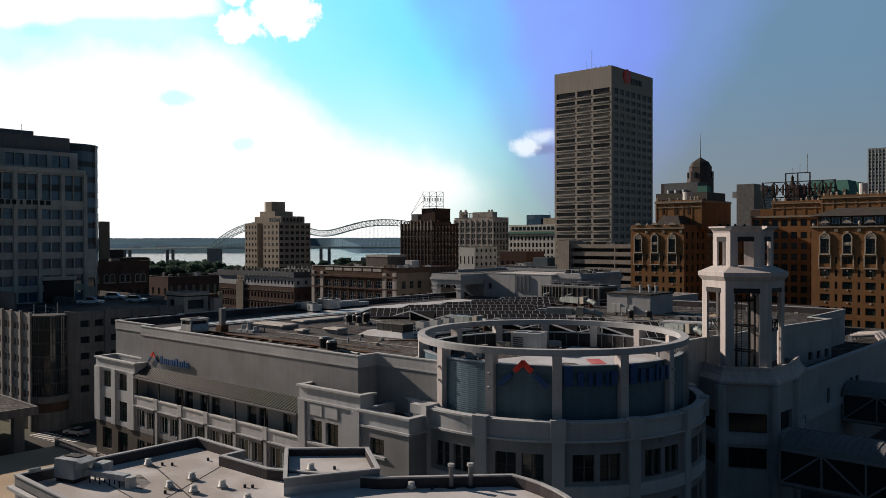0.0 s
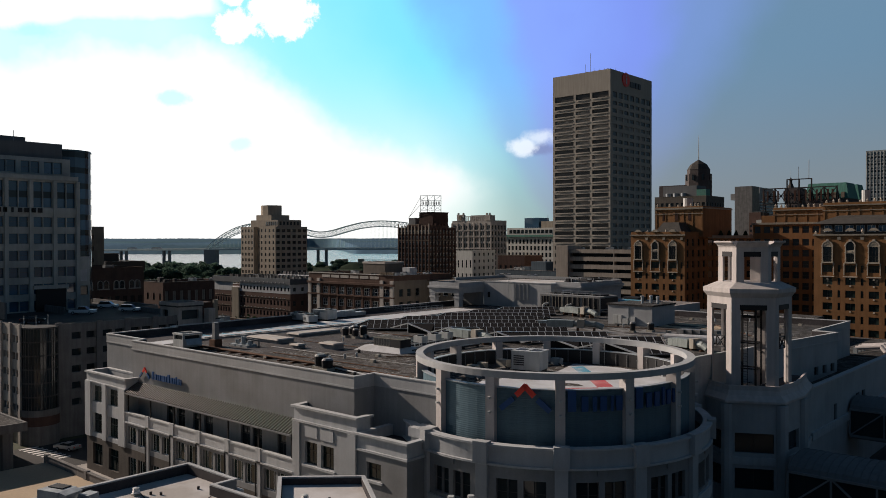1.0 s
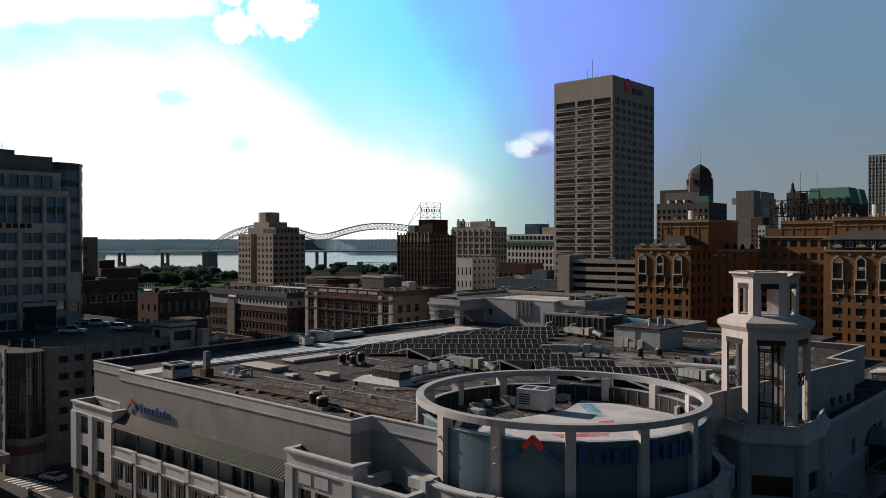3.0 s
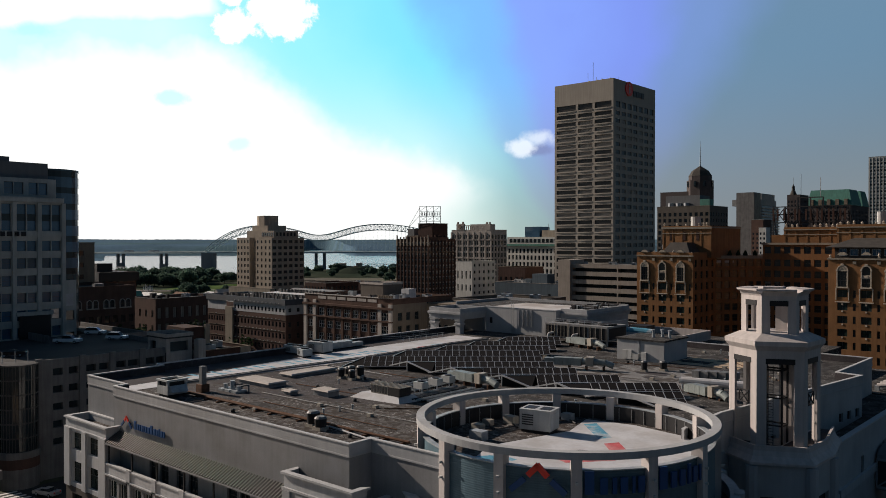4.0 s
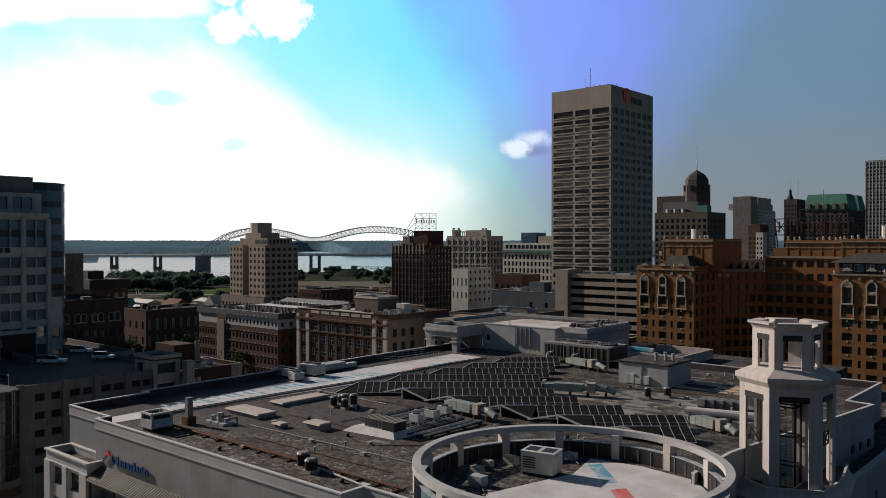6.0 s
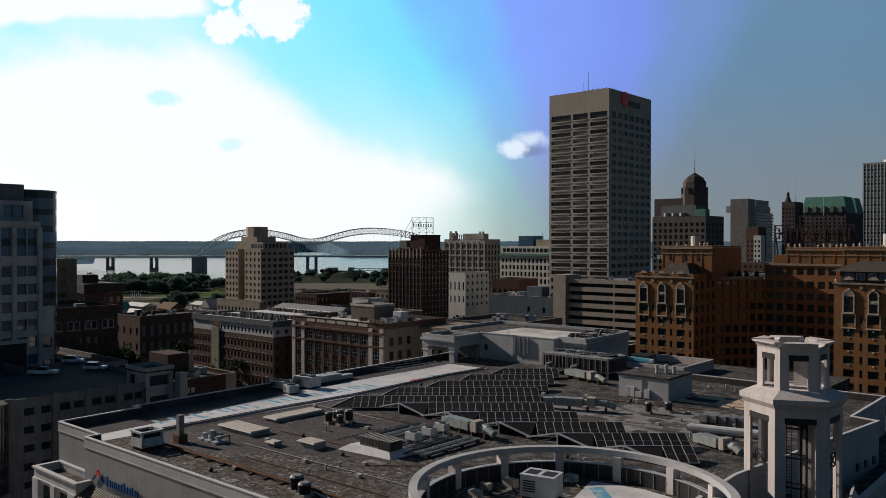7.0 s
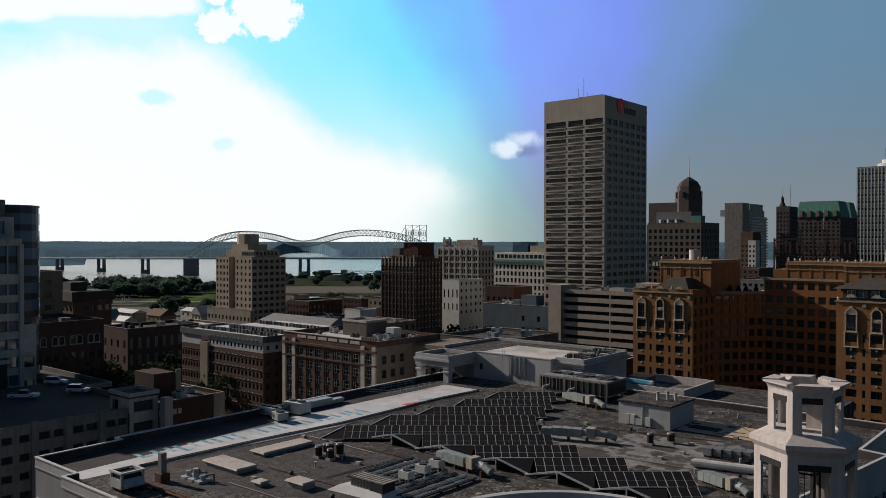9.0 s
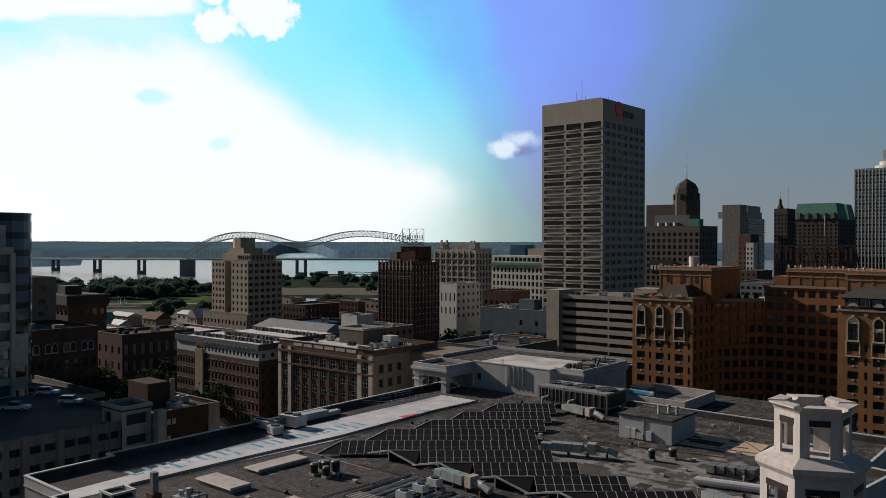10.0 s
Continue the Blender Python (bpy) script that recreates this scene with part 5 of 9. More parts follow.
    finials(t, [(-120 + 1.35 * i, 236.5) for i in range(11)], 48.3, 1.1)
    part("tank", Shape().cyl(-113.5, 244, 48.3, 51.2, 1.5, 14), "unit", t)
    # court
    court = Vector((-96.3 + 106.4, 252.6 - 241.6)).normalized()
    ln = math.hypot(-96.3 + 106.4, 252.6 - 241.6)
    facade(t, (-106.4, 241.6), tuple(court), ln, 0, 38.6, spread(6, ln, 1.6), rows_all, "brick_orange", SASH, 0.3)
    part("roof", Shape().prism([(-106.2, 242.2), (-96.4, 253), (-70, 262), (-70, 285), (-106.2, 285)], 37.2, 38.0), "near_roof", t)
    part("balustrade", Shape().beam((-106.2, 242.0, 39.0), (-96.5, 252.6, 39.0), 0.35, 0.9), "cream", t)
    for i, f in enumerate((0.25, 0.45, 0.62, 0.85)):
        x, y = -105 + 9.0 * f - 1.6, 243 + 10 * f + 2.0
        pt = thing("planter", "dark clipped shrub in a pot on the roof terrace", "potted plant", (x, y, 38.0), "terrace planters")
        part("pot", Shape().cyl(x, y, 38.0, 38.8, 0.4, 8, r1=0.5), "concrete", pt)
        part("shrub", Shape().cyl(x, y, 38.8, 39.7, 0.45, 7, r1=0.75).cyl(x, y, 39.7, 41.0, 0.75, 7, r1=0.2), "leaf_dark", pt)
    for i in range(5):
        x, y = -103 + 2.2 * i, 250 + 1.9 * i
        tb = thing("terrace_table", "small white table on the roof terrace", "table", (x, y, 38.0), "terrace tables")
        part("table_top", Shape().cyl(x, y, 38.7, 38.78, 0.6, 10), "white_paint", tb)
        part("leg", Shape().cyl(x, y, 38.0, 38.7, 0.08, 6), "galv", tb)
    facade(t, (-96.3, 252.5), (1, 0), 25.5, 0, 43.2, spread(9, 25.5, 1.9), rows_all + [(40.1, 42.1)], "brick_orange", SASH, 0.3)
    flat_wall(t, (-96.3, 262), (0, -1), 9.5, 0, 43.2, "brick_orange")
    part("cornice", Shape().box(-96.6, 252.1, 42.7, -70.7, 252.49, 43.3), "cream", t)
    part("roof", Shape().box(-96.3, 252.6, 42.0, -70.8, 280, 42.4), "roof", t)
    b = part("roof_house", Shape().box(-91.5, 256.5, 42.4, -72, 275, 47.9), "brick_orange", t)
    part("roof_house", Shape().box(-95.5, 257.5, 42.4, -91.6, 270, 45.6), "brick_orange", t)
    finials(t, [(-91 + 1.6 * i, 257) for i in range(10)], 47.9, 1.2)
    # right wing
    wing(-70.4, -36.0, 226.4, 262, 39.5, [3.4, 8.9, 14.4, 20.2, 25.8, 31.2])
    flat_wall(t, (-70.4, 262), (0, -1), 35.6, 0, 39.5, "brick_orange")
    part("roof", Shape().box(-70.2, 226.8, 38.2, -36, 262, 38.6), "roof", t)
    g = part("gallery", Shape().box(-69.6, 229.2, 39.5, -37, 236, 42.2), "slate", t)
    for i in range(12):
        part("window", window_mesh(1.9, 1.7, ("pair", "glass_blue", "frame_w")), None, t).matrix_basis = Matrix.Translation((-68.6 + 2.6 * i, 229.15, 40.1))
    part("eave_roof", Shape().prism([(-71.5, 227.6), (-36, 227.6), (-36, 238), (-71.5, 238)], 42.2, 44.6, 0, True, True, [(-67, 237), (-36, 237), (-36, 238), (-67, 238)]), "slate", t)
    b = part("roof_house", Shape().box(-71.5, 238.1, 38.6, -36, 260, 48.2), "brick_orange", t)
    finials(t, [(-70.8 + 1.7 * i, 238.7) for i in range(19)], 48.2, 1.1)
    for (xa, xb, y_, za, zb) in ((-91.5, -72, 256.5, 42.4, 47.9), (-71.5, -36, 238.1, 42.0, 48.2), (-120.5, -105.2, 236, 42.0, 48.3)):
        n = int((xb - xa) / 2.9)
        for i in range(n + 1):
            x = xa + (xb - xa - 0.5) * i / n
            part("pilaster", Shape().box(x, y_ - 0.1, za, x + 0.5, y_ - 0.004, zb - 1.0), "brick_orange", t)
        part("string_course", Shape().box(xa - 0.2, y_ - 0.35, zb - 0.9, xb + 0.2, y_ - 0.004, zb - 0.6).box(xa - 0.2, y_ - 0.2, zb - 2.3, xb + 0.2, y_ - 0.104, zb - 2.1), "cream", t)
    part("tank", Shape().cyl(-62.5, 245, 48.2, 51.6, 1.1, 12), "unit", t)
    # lattice of a roof sign, seen from behind
    sg = thing("roof_sign", "dark lattice frame with sign blocks on the hotel roof", "sign", (-86, 262, 47.9))
    s = Shape()
    for i in range(7):
        x = -98 + 3.7 * i
        s.beam((x, 266, 42.4 if x < -92 else 47.9), (x, 266, 57.2 if 1 < i < 5 else 54.6), 0.35)
        s.beam((x, 270, 42.4 if x < -92 else 47.9), (x, 266, 54.0), 0.3)
    for z in (49.5, 52.0, 54.4):
        s.beam((-98.2, 266, z), (-75.6, 266, z), 0.3)
    for i in range(6):
        x = -98 + 3.7 * i
        s.beam((x, 266, 49.5), (x + 3.7, 266, 54.4), 0.22).beam((x + 3.7, 266, 49.5), (x, 266, 54.4), 0.22)
    s.beam((-90.6, 266, 57.1), (-83.2, 266, 57.1), 0.3)
    part("lattice", s, "dark", sg)
    for i in range(7):
        x = -98.0 + 3.25 * i
        part("letter", Shape().box(x, 265.4, 50.2, x + 0.5, 265.6, 53.6).box(x + 1.3, 265.4, 50.2, x + 1.8, 265.6, 53.6), "brick_dark", sg)
    part("mast", Shape().pipe((-84, 266, 57), (-84, 266, 63), 0.1, 6), "galv", sg)


hotel()


def stone_garage():
    t = thing("parking_garage", "pale concrete parking garage with open dark decks", "parking garage", (-180, 310, 0), "parking garages")
    x0, x1, y0 = -199.6, -150, 300.0
    rows = [(4.2 + 3.35 * i, 5.75 + 3.35 * i) for i in range(9)]
    facade(t, (x0 + 6, y0), (1, 0), x1 - x0 - 6, 0, 34.2, [(0.5, 21.5), (22.0, 43)], rows, "garage_conc", DARK, 2.5)
    part("stair_tower", Shape().box(x0, y0 - 1.2, 0, x0 + 6, y0 + 10, 35.8), "garage_conc", t)
    flat_wall(t, (x1, y0), (0, 1), 40, 0, 34.2, "garage_conc")
    part("roof", Shape().box(x0 + 6.1, y0 + 0.5, 32.4, x1, y0 + 45, 33.0), "concrete_dark", t)
    part("roof_house", Shape().box(-172, 322, 33, -162, 332, 36.4), "garage_conc", t)


stone_garage()


def left_office():
    t = thing("office_block", "dark green-grey office block with blue glass and a rounded glass corner", "office building", (-225, 70, 0))
    x = -205.0
    y0, y1 = 64.6, 92.6
    bays = [(a + o, a + o + 2.1) for a in [5.6 * k for k in range(5)] for o in (0.6, 2.9)]
    rows = [(5.0 + 4.05 * i, 7.4 + 4.05 * i) for i in range(10)]
    facade(t, (x, y0), (0, 1), y1 - y0, 0, 54.0, bays, rows + [(46.2, 52.4)], "wall_green", ("sash", "glass_blue", "frame"), 0.6)
    for a, b in bays:
        part("spandrel", Shape().box(x - 0.59, y0 + a + 0.03, 48.5, x - 0.5, y0 + b - 0.03, 50.1), "glass", t, "dark glass panel between two storeys")
    part("cornice", Shape().box(x + 0.004, y0, 52.9, x + 0.5, y1, 54.0).box(x + 0.004, y0, 44.7, x + 0.25, y1, 46.0), "wall_green", t)
    for k in range(6):
        part("pier", Shape().box(x + 0.004, y0 + 5.6 * k - 0.45, 0, x + 0.42, y0 + 5.6 * k + 0.45, 52.8), "wall_green", t)
    facade(t, (x - 7.5, y0), (0, 1), 29.5, 53.6, 59.0, bays, [(55.1, 58.0)], "wall_green", ("sash", "glass_blue", "frame"), 0.5)
    part("roof_house", Shape().box(x - 32, y0, 53.6, x - 9.6, y0 + 28.4, 63.0).box(x - 32, y0, 63.0, x - 12.6, y0 + 20.5, 64.4), "grey_far", t)
    part("terrace_roof", Shape().box(x - 30, y0, 53.0, x - 0.3, y1, 53.6), "roof", t)
    flat_wall(t, (x - 30, y0), (1, 0), 30, 0, 54, "wall_green")
    flat_wall(t, (x, y1), (-1, 0), 12, 0, 54, "wall_green")
    # rounded glass corner, banded by storeys
    for i in range(15):
        z = 4.1 * i
        part("glass_band", Shape().cyl(-221.6, 96.4, z, z + 2.6, 6.75, 28), "glass_blue" if i > 8 else "glass_teal", t)
        part("spandrel", Shape().cyl(-221.6, 96.4, z + 2.6, z + 4.1, 6.67, 28), "glass", t)
    part("cap", Shape().cyl(-221.6, 96.4, 61.5, 61.95, 6.85, 28), "glass_teal", t)
    flat_wall(t, (x - 12, y1 + 5), (-1, 0), 21, 0, 54, "wall_green")
    sg = thing("facade_sign", "row of dark raised letters on the green-grey facade", "sign", (x + 0.3, 70, 44.9))
    rnd = random.Random(4)
    a = 69.6
    for i in range(10):
        w = 0.5 if i in (5,) else rnd.uniform(0.85, 1.15)
        part("letter", Shape().box(x + 0.26, a, 44.9, x + 0.42, a + w, 46.0), "dark", sg)
        a += w + 0.45 + (0.5 if i in (4, 5) else 0)
    part("drive_in", Shape().box(x + 0.43, 82.3, 21.0, x + 0.5, 89.4, 26.4), "dark", t, "dark garage entry")
    part("lintel", Shape().box(x + 0.43, 81.6, 26.404, x + 0.9, 90.0, 27.3), "wall_green", t)
    # lower wing at the foot of the glass corner
    facade(t, (x - 7, y1), (0, 1), 6.2, 0, 34.0, [(0.5, 3.0), (3.2, 5.7)], [(6.0, 9.0), (12.0, 15.0), (18.0, 21.0), (24.0, 26.4)], "wall_green", ("sash", "glass", "frame"), 0.4)
    flat_wall(t, (x - 7, y1 + 6.2), (-1, 0), 6, 0, 34.0, "wall_green")
    part("wing_roof", Shape().box(x - 16, y1, 33.4, x - 7.2, y1 + 6.0, 33.8), "roof", t)
    part("window_blind", Shape().box(x - 6.99, y1 + 0.4, 27.6, x - 6.9, y1 + 2.8, 30.6), "membrane", t, "white blind filling a window")
    part("window_blind", Shape().box(x - 6.99, y1 + 3.0, 27.6, x - 6.9, y1 + 5.4, 30.6), "membrane", t, "white blind filling a window")
    part("aerial", Shape().pipe((x - 12, 82, 62.7), (x - 12, 82, 65.8), 0.08, 6), "galv", t)


left_office()


def left_garage():
    t = thing("parking_garage", "taupe concrete parking garage with a glass stair drum and roof deck", "parking garage", (-185, 85, 0), "parking garages")
    rows = [(6.05 + 3.23 * i, 7.35 + 3.23 * i) for i in range(5)]
    # The +x side gets darker concrete than the sunlit front: shade as colour.
    dark = "concrete_dark"
    facade(t, (-160, 68.5), (0, 1), 25.2, 0, 22.0, [(2.7, 4.5), (5.6, 7.4), (8.8, 10.8), (11.4, 13.3), (14.6, 16.7), (17.2, 19.4), (20.7, 22.8), (23.2, 24.9)], rows, dark, DARK, 0.8)
    facade(t, (-200, 62), (1, 0), 40.0, 0, 22.3, [(40 - 4.7 - 4.6 * k + o, 40 - 4.7 - 4.6 * k + o + 1.25) for k in range(8) for o in (0.3, 2.1)], rows, "concrete", DARK, 0.8)
    for k in range(9):
        part("pier", Shape().box(-160.3 - 4.6 * k - 0.35, 61.6, 0, -160.3 - 4.6 * k + 0.35, 61.996, 22.6), "concrete", t)
    for y in (68.6, 76.6, 82.5, 88.6):
        part("pier", Shape().box(-159.996, y - 0.6, 0, -159.6, y + 0.6, 22.3), dark, t)
    part("deck", Shape().box(-204.8, 62.4, 20.2, -160.4, 99.6, 20.95).box(-225, 99.61, 20.2, -190, 106, 20.95), "asphalt", t)
    part("parapet", Shape().box(-160.4, 68.5, 20.95, -160.01, 93.7, 22.0).box(-225, 105.6, 20.95, -190.4, 106, 22.0).box(-190.4, 99.6, 20.95, -190, 106, 22.0).box(-190, 99.6, 20.95, -167.3, 100, 22.0), dark, t)
    flat_wall(t, (-190, 99.8), (0, 1), 6.2, 0, 20.9, dark)
    flat_wall(t, (-159.6, 99.9), (-1, 0), 30.4, 0, 20.9, dark)
    # glazed stair drum at the corner
    for i in range(6):
        z = 6.6 + 2.55 * i
        part("glass_band", Shape().cyl(-160.2, 65.2, z, z + 2.3, 3.25, 20), "glass", t)
        part("ring", Shape().cyl(-160.2, 65.2, z + 2.3, z + 2.55, 3.32, 20), "frame", t)
    for k in range(21):
        a = radians(-100 + 9 * k)
        part("mullion", Shape().pipe((-160.2 + 3.3 * math.cos(a), 65.2 + 3.3 * math.sin(a), 6.6), (-160.2 + 3.3 * math.cos(a), 65.2 + 3.3 * math.sin(a), 21.9), 0.06, 5), "frame", t)
    part("drum_base", Shape().cyl(-160.2, 65.2, 5.4, 6.6, 3.6, 20).cyl(-160.2, 65.2, 0, 3.6, 3.4, 20), "concrete_dark", t)
    part("shop_band", Shape().cyl(-160.2, 65.2, 3.6, 5.4, 3.45, 20), "brick_red", t)
    for dy in (-2.2, 0, 2.2):
        part("aerial_frame", Shape().beam((-161.5, 65.2 + dy, 21.9), (-161.5, 65.2 + dy, 24.0), 0.1).beam((-161.5, 63, 23.9), (-161.5, 67.4, 23.9), 0.08), "galv", t)
    # stair and lift tower on the deck
    facade(t, (-167.0, 93.7), (1, 0), 7.4, 20.9, 23.7, [(1.0, 3.2)], [(21.0, 23.0)], "concrete", DARK, 0.5)
    facade(t, (-159.6, 93.7), (0, 1), 5.9, 0, 23.7, [(0.9, 5.0)], [(17.3, 19.0), (21.0, 23.0)], "concrete", DARK, 0.6)
    part("stair_roof", Shape().box(-167.2, 93.5, 23.7, -159.4, 99.8, 24.0), "roof", t)
    part("stair_parapet", wall_ring([(-167.2, 93.5), (-159.4, 93.5), (-159.4, 99.8), (-167.2, 99.8)], 24.0, 24.7, 0.35), "concrete", t)
    part("pier", Shape().box(-159.4, 99.9, 0, -157.6, 101.6, 23.2), "concrete", t)
    # ramp walls behind the cars
    part("ramp_wall", Shape().box(-204, 70, 20.95, -190, 70.4, 24.6), dark, t)
    part("ramp_wall", Shape().box(-204, 84, 20.95, -193, 84.3, 22.6), dark, t)


left_garage()


def brick_hotel_low():
    """Red brick block with a pale attic band and rooftop units."""
    x0, x1, y0 = -248.4, -206.0, 159.5
    t = thing("brick_apartments", "red brick apartment block with pale attic band and grey fascia", "apartment building", (-227, 170, 0))
    rows = [(3.4 + 3.5 * i, 4.95 + 3.5 * i) for i in range(5)]
    c1 = spread(7, 11, 0.95)
    facade(t, (x0, y0), (1, 0), 11.0, 0, 21.2, c1, rows, "brick_red", SASH, 0.25)
    facade(t, (x0 + 15, y0), (1, 0), 27.4, 0, 21.2, spread(15, 27.4, 0.95), rows, "brick_red", SASH, 0.25)
    facade(t, (x0, y0 - 0.05), (1, 0), 11.0, 21.2, 24.2, c1, [], "trim", SASH, 0.2)
    facade(t, (x0 + 15, y0 - 0.05), (1, 0), 27.4, 21.2, 24.2, spread(15, 27.4, 0.95), [(22.0, 23.2)], "trim", SASH, 0.2)
    part("entrance_bay", Shape().box(x0 + 11, y0 - 0.5, 0, x0 + 15, y0 + 4, 22.4), "cream", t)
    facade(t, (x1, y0), (0, 1), 16, 0, 21.2, spread(5, 16, 1.1), rows, "brick_red", SASH, 0.25)
    facade(t, (x1 + 0.05, y0), (0, 1), 16, 21.2, 24.2, spread(5, 16, 1.1), [(22.0, 23.2)], "trim", SASH, 0.2)
    for z in (5.6, 9.1, 12.6, 16.1, 19.6):
        part("string_course", Shape().box(x0 + 0.2, y0 - 0.14, z, x0 + 10.9, y0 - 0.004, z + 0.13), "brick_tan", t)
        part("string_course", Shape().box(x0 + 15.1, y0 - 0.14, z, x1 - 0.1, y0 - 0.004, z + 0.13), "brick_tan", t)
        for k in range(14):
            a = x0 + 16.0 + 1.95 * k if k < 13 else x0 + 5.0
            part("wall_lamp", Shape().box(a, y0 - 0.3, z + 0.14, a + 0.22, y0 - 0.004, z + 0.34), "trim", t)
    part("fascia", wall_ring([(x0 - 0.4, y0 - 0.5), (x1 + 0.4, y0 - 0.5), (x1 + 0.4, y0 + 16.4), (x0 - 0.4, y0 + 16.4)], 24.2, 26.0, 0.5), "slate_blue", t)
    part("roof", Shape().box(x0, y0, 24.4, x1, y0 + 16, 25.4), "membrane", t)
    part("back_wing", Shape().box(x0 + 6, y0 + 16.5, 0, x1 + 2, y0 + 34, 25.6), "grey_far", t)
    part("back_roof", Shape().box(x0 + 6.3, y0 + 16.8, 25.6, x1 + 1.7, y0 + 33.7, 25.9), "membrane", t)
    for i in range(12):
        part("lamp", Shape().box(x0 + 16.5 + 2.1 * i, y0 - 0.7, 24.6, x0 + 16.75 + 2.1 * i, y0 - 0.51, 24.85), "trim", t)


brick_hotel_low()


def brick_hotel_high():
    x0, x1, y0 = -196.8, -160.0, 159.5
    t = thing("brick_office", "brown brick office block with cream trim and crenellated end bays", "office building", (-178, 170, 0))
    rows = [(4.6 + 3.55 * i, 6.7 + 3.55 * i) for i in range(6)]
    bays = spread(7, 37, 2.75, 6.0, 31.2)
    facade(t, (x0, y0), (1, 0), x1 - x0, 0, 26.8, [(1.6, 4.0)] + bays + [(32.4, 34.9)], rows, "brick_brown", ("tri", "glass", "frame_w"), 0.3)
    for i in range(8):
        a = x0 + 5.7 + 3.6 * i
        part("pilaster", Shape().box(a, y0 - 0.3, 3.5, a + 0.7, y0 - 0.004, 25.4), "brick_brown", t)
    for a, b in ((x0, x0 + 5.5), (x1 - 5.3, x1)):
        part("quoin_bay", Shape().box(a, y0 - 0.45, 3.5, a + 1.3, y0 - 0.004, 26.8).box(b - 1.3, y0 - 0.45, 3.5, b, y0 - 0.004, 26.8), "lid", t)
    part("cornice", Shape().box(x0 - 0.3, y0 - 0.7, 25.3, x1 + 0.3, y0 - 0.004, 25.9).box(x0 - 0.2, y0 - 0.5, 21.9, x1 + 0.2, y0 - 0.004, 22.3), "brick_brown", t)
    part("parapet", wall_ring([(x0, y0), (x1, y0), (x1, y0 + 24), (x0, y0 + 24)], 26.8, 28.3, 0.4), "brick_brown", t)
    for k in range(6):
        part("panel", Shape().box(x0 + 6.2 + 4.2 * k, y0 - 0.09, 27.1, x0 + 9.7 + 4.2 * k, y0 - 0.004, 27.9), "lid", t, "pale stone panel")
    part("coping", Shape().box(x0 - 0.15, y0 - 0.15, 28.3, x1 + 0.15, y0 + 0.5, 28.5), "lid", t)
    for k in range(6):
        part("merlon", Shape().box(x1 - 5.2 + 0.92 * k, y0 - 0.4, 28.5, x1 - 4.7 + 0.92 * k, y0 + 0.3, 29.2), "brick_tan", t)
    facade(t, (x1, y0), (0, 1), 13.5, 0, 26.8, [(2, 3.6), (5.2, 6.8), (8.6, 10.2)], rows, "brick_tan", SASH, 0.3)
    part("roof", Shape().box(x0 + 0.4, y0 + 0.4, 26.8, x1 - 0.4, y0 + 23.6, 27.1), "near_roof", t)
    facade(t, (x1, y0 + 13.5), (1, 0), 14, 0, 26.4, spread(5, 14, 1.8), rows, "brick_tan", WHITE, 0.3)
    part("side_wing", Shape().box(x1, y0 + 14.2, 0, x1 + 14, y0 + 30, 26.6), "brick_tan", t)
    h = part("roof_house", Shape().box(-186, 172, 27.1, -176.5, 180, 31.0), "brick_grey", t)
    part("rim", wall_ring([(-186.15, 171.85), (-176.35, 171.85), (-176.35, 180.15), (-186.15, 180.15)], 31.0, 31.6, 0.4), "lid", h)
    part("roof_house", Shape().box(-171, 174, 27.1, -168, 177, 30.0), "trim", t)


brick_hotel_high()


def tan_tower():
    t = thing("apartment_tower", "tan brick apartment tower with stepped top", "apartment building", (-363, 270, 0))
    x0, x1, y0, y1 = -378.7, -347.9, 259.5, 280.5
    rows = [(20.6 + 3.15 * i - 9.45, 22.2 + 3.15 * i - 9.45) for i in range(11)]
    ln = x1 - x0
    facade(t, (x0, y0), (1, 0), 11.5, 0, 45.6, spread(4, 11.5, 1.4), rows, "tan_light", SASH, 0.3)
    facade(t, (x0 + 11.5, y0 + 3.0), (1, 0), 5.5, 0, 45.6, spread(2, 5.5, 1.1), rows, "tan_light", SASH, 0.3)
    flat_wall(t, (x0 + 11.5, y0), (0, 1), 3, 0, 45.6, "tan_light")
    flat_wall(t, (x0 + 17, y0 + 3), (0, -1), 3, 0, 45.6, "tan_light")
    facade(t, (x0 + 17, y0), (1, 0), ln - 17, 0, 45.6, spread(4, ln - 17, 1.4), rows, "tan_light", SASH, 0.3)
    facade(t, (x1, y0), (0, 1), y1 - y0, 0, 45.6, spread(6, y1 - y0, 2.3), rows, "tan_light", ("pair", "glass", "frame"), 0.3)
    flat_wall(t, (x1, y1), (-1, 0), ln, 0, 45.6, "tan_light")
    flat_wall(t, (x0, y1), (0, -1), y1 - y0, 0, 45.6, "tan_light")
    part("roof", Shape().box(x0 + 0.3, y0 + 3.2, 45.0, x1 - 0.3, y1, 45.4), "roof", t)
    part("attic", Shape().box(x0 + 4.5, y0 + 3.3, 45.6, x1 - 2.5, y1 - 2, 49.2), "tan_light", t)
    for i in range(6):
        part("window", Shape().box(x0 + 18 + 1.9 * i, y0 + 3.2, 46.4, x0 + 19 + 1.9 * i, y0 + 3.296, 48.3), "glass", t)
        part("window", Shape().box(x1 - 2.496, y0 + 4.6 + 2.3 * i, 46.4, x1 - 2.4, y0 + 5.8 + 2.3 * i, 48.3), "glass", t)
    part("roof_house", Shape().box(-371, 264, 49.2, -357.5, 276, 52.0), "tan_light", t)
    part("roof_house", Shape().prism([(-369.5, 266), (-366, 264.5), (-361, 264.5), (-359, 266.5), (-359, 272), (-369.5, 272)], 52.0, 57.2), "tan_light", t)


tan_tower()


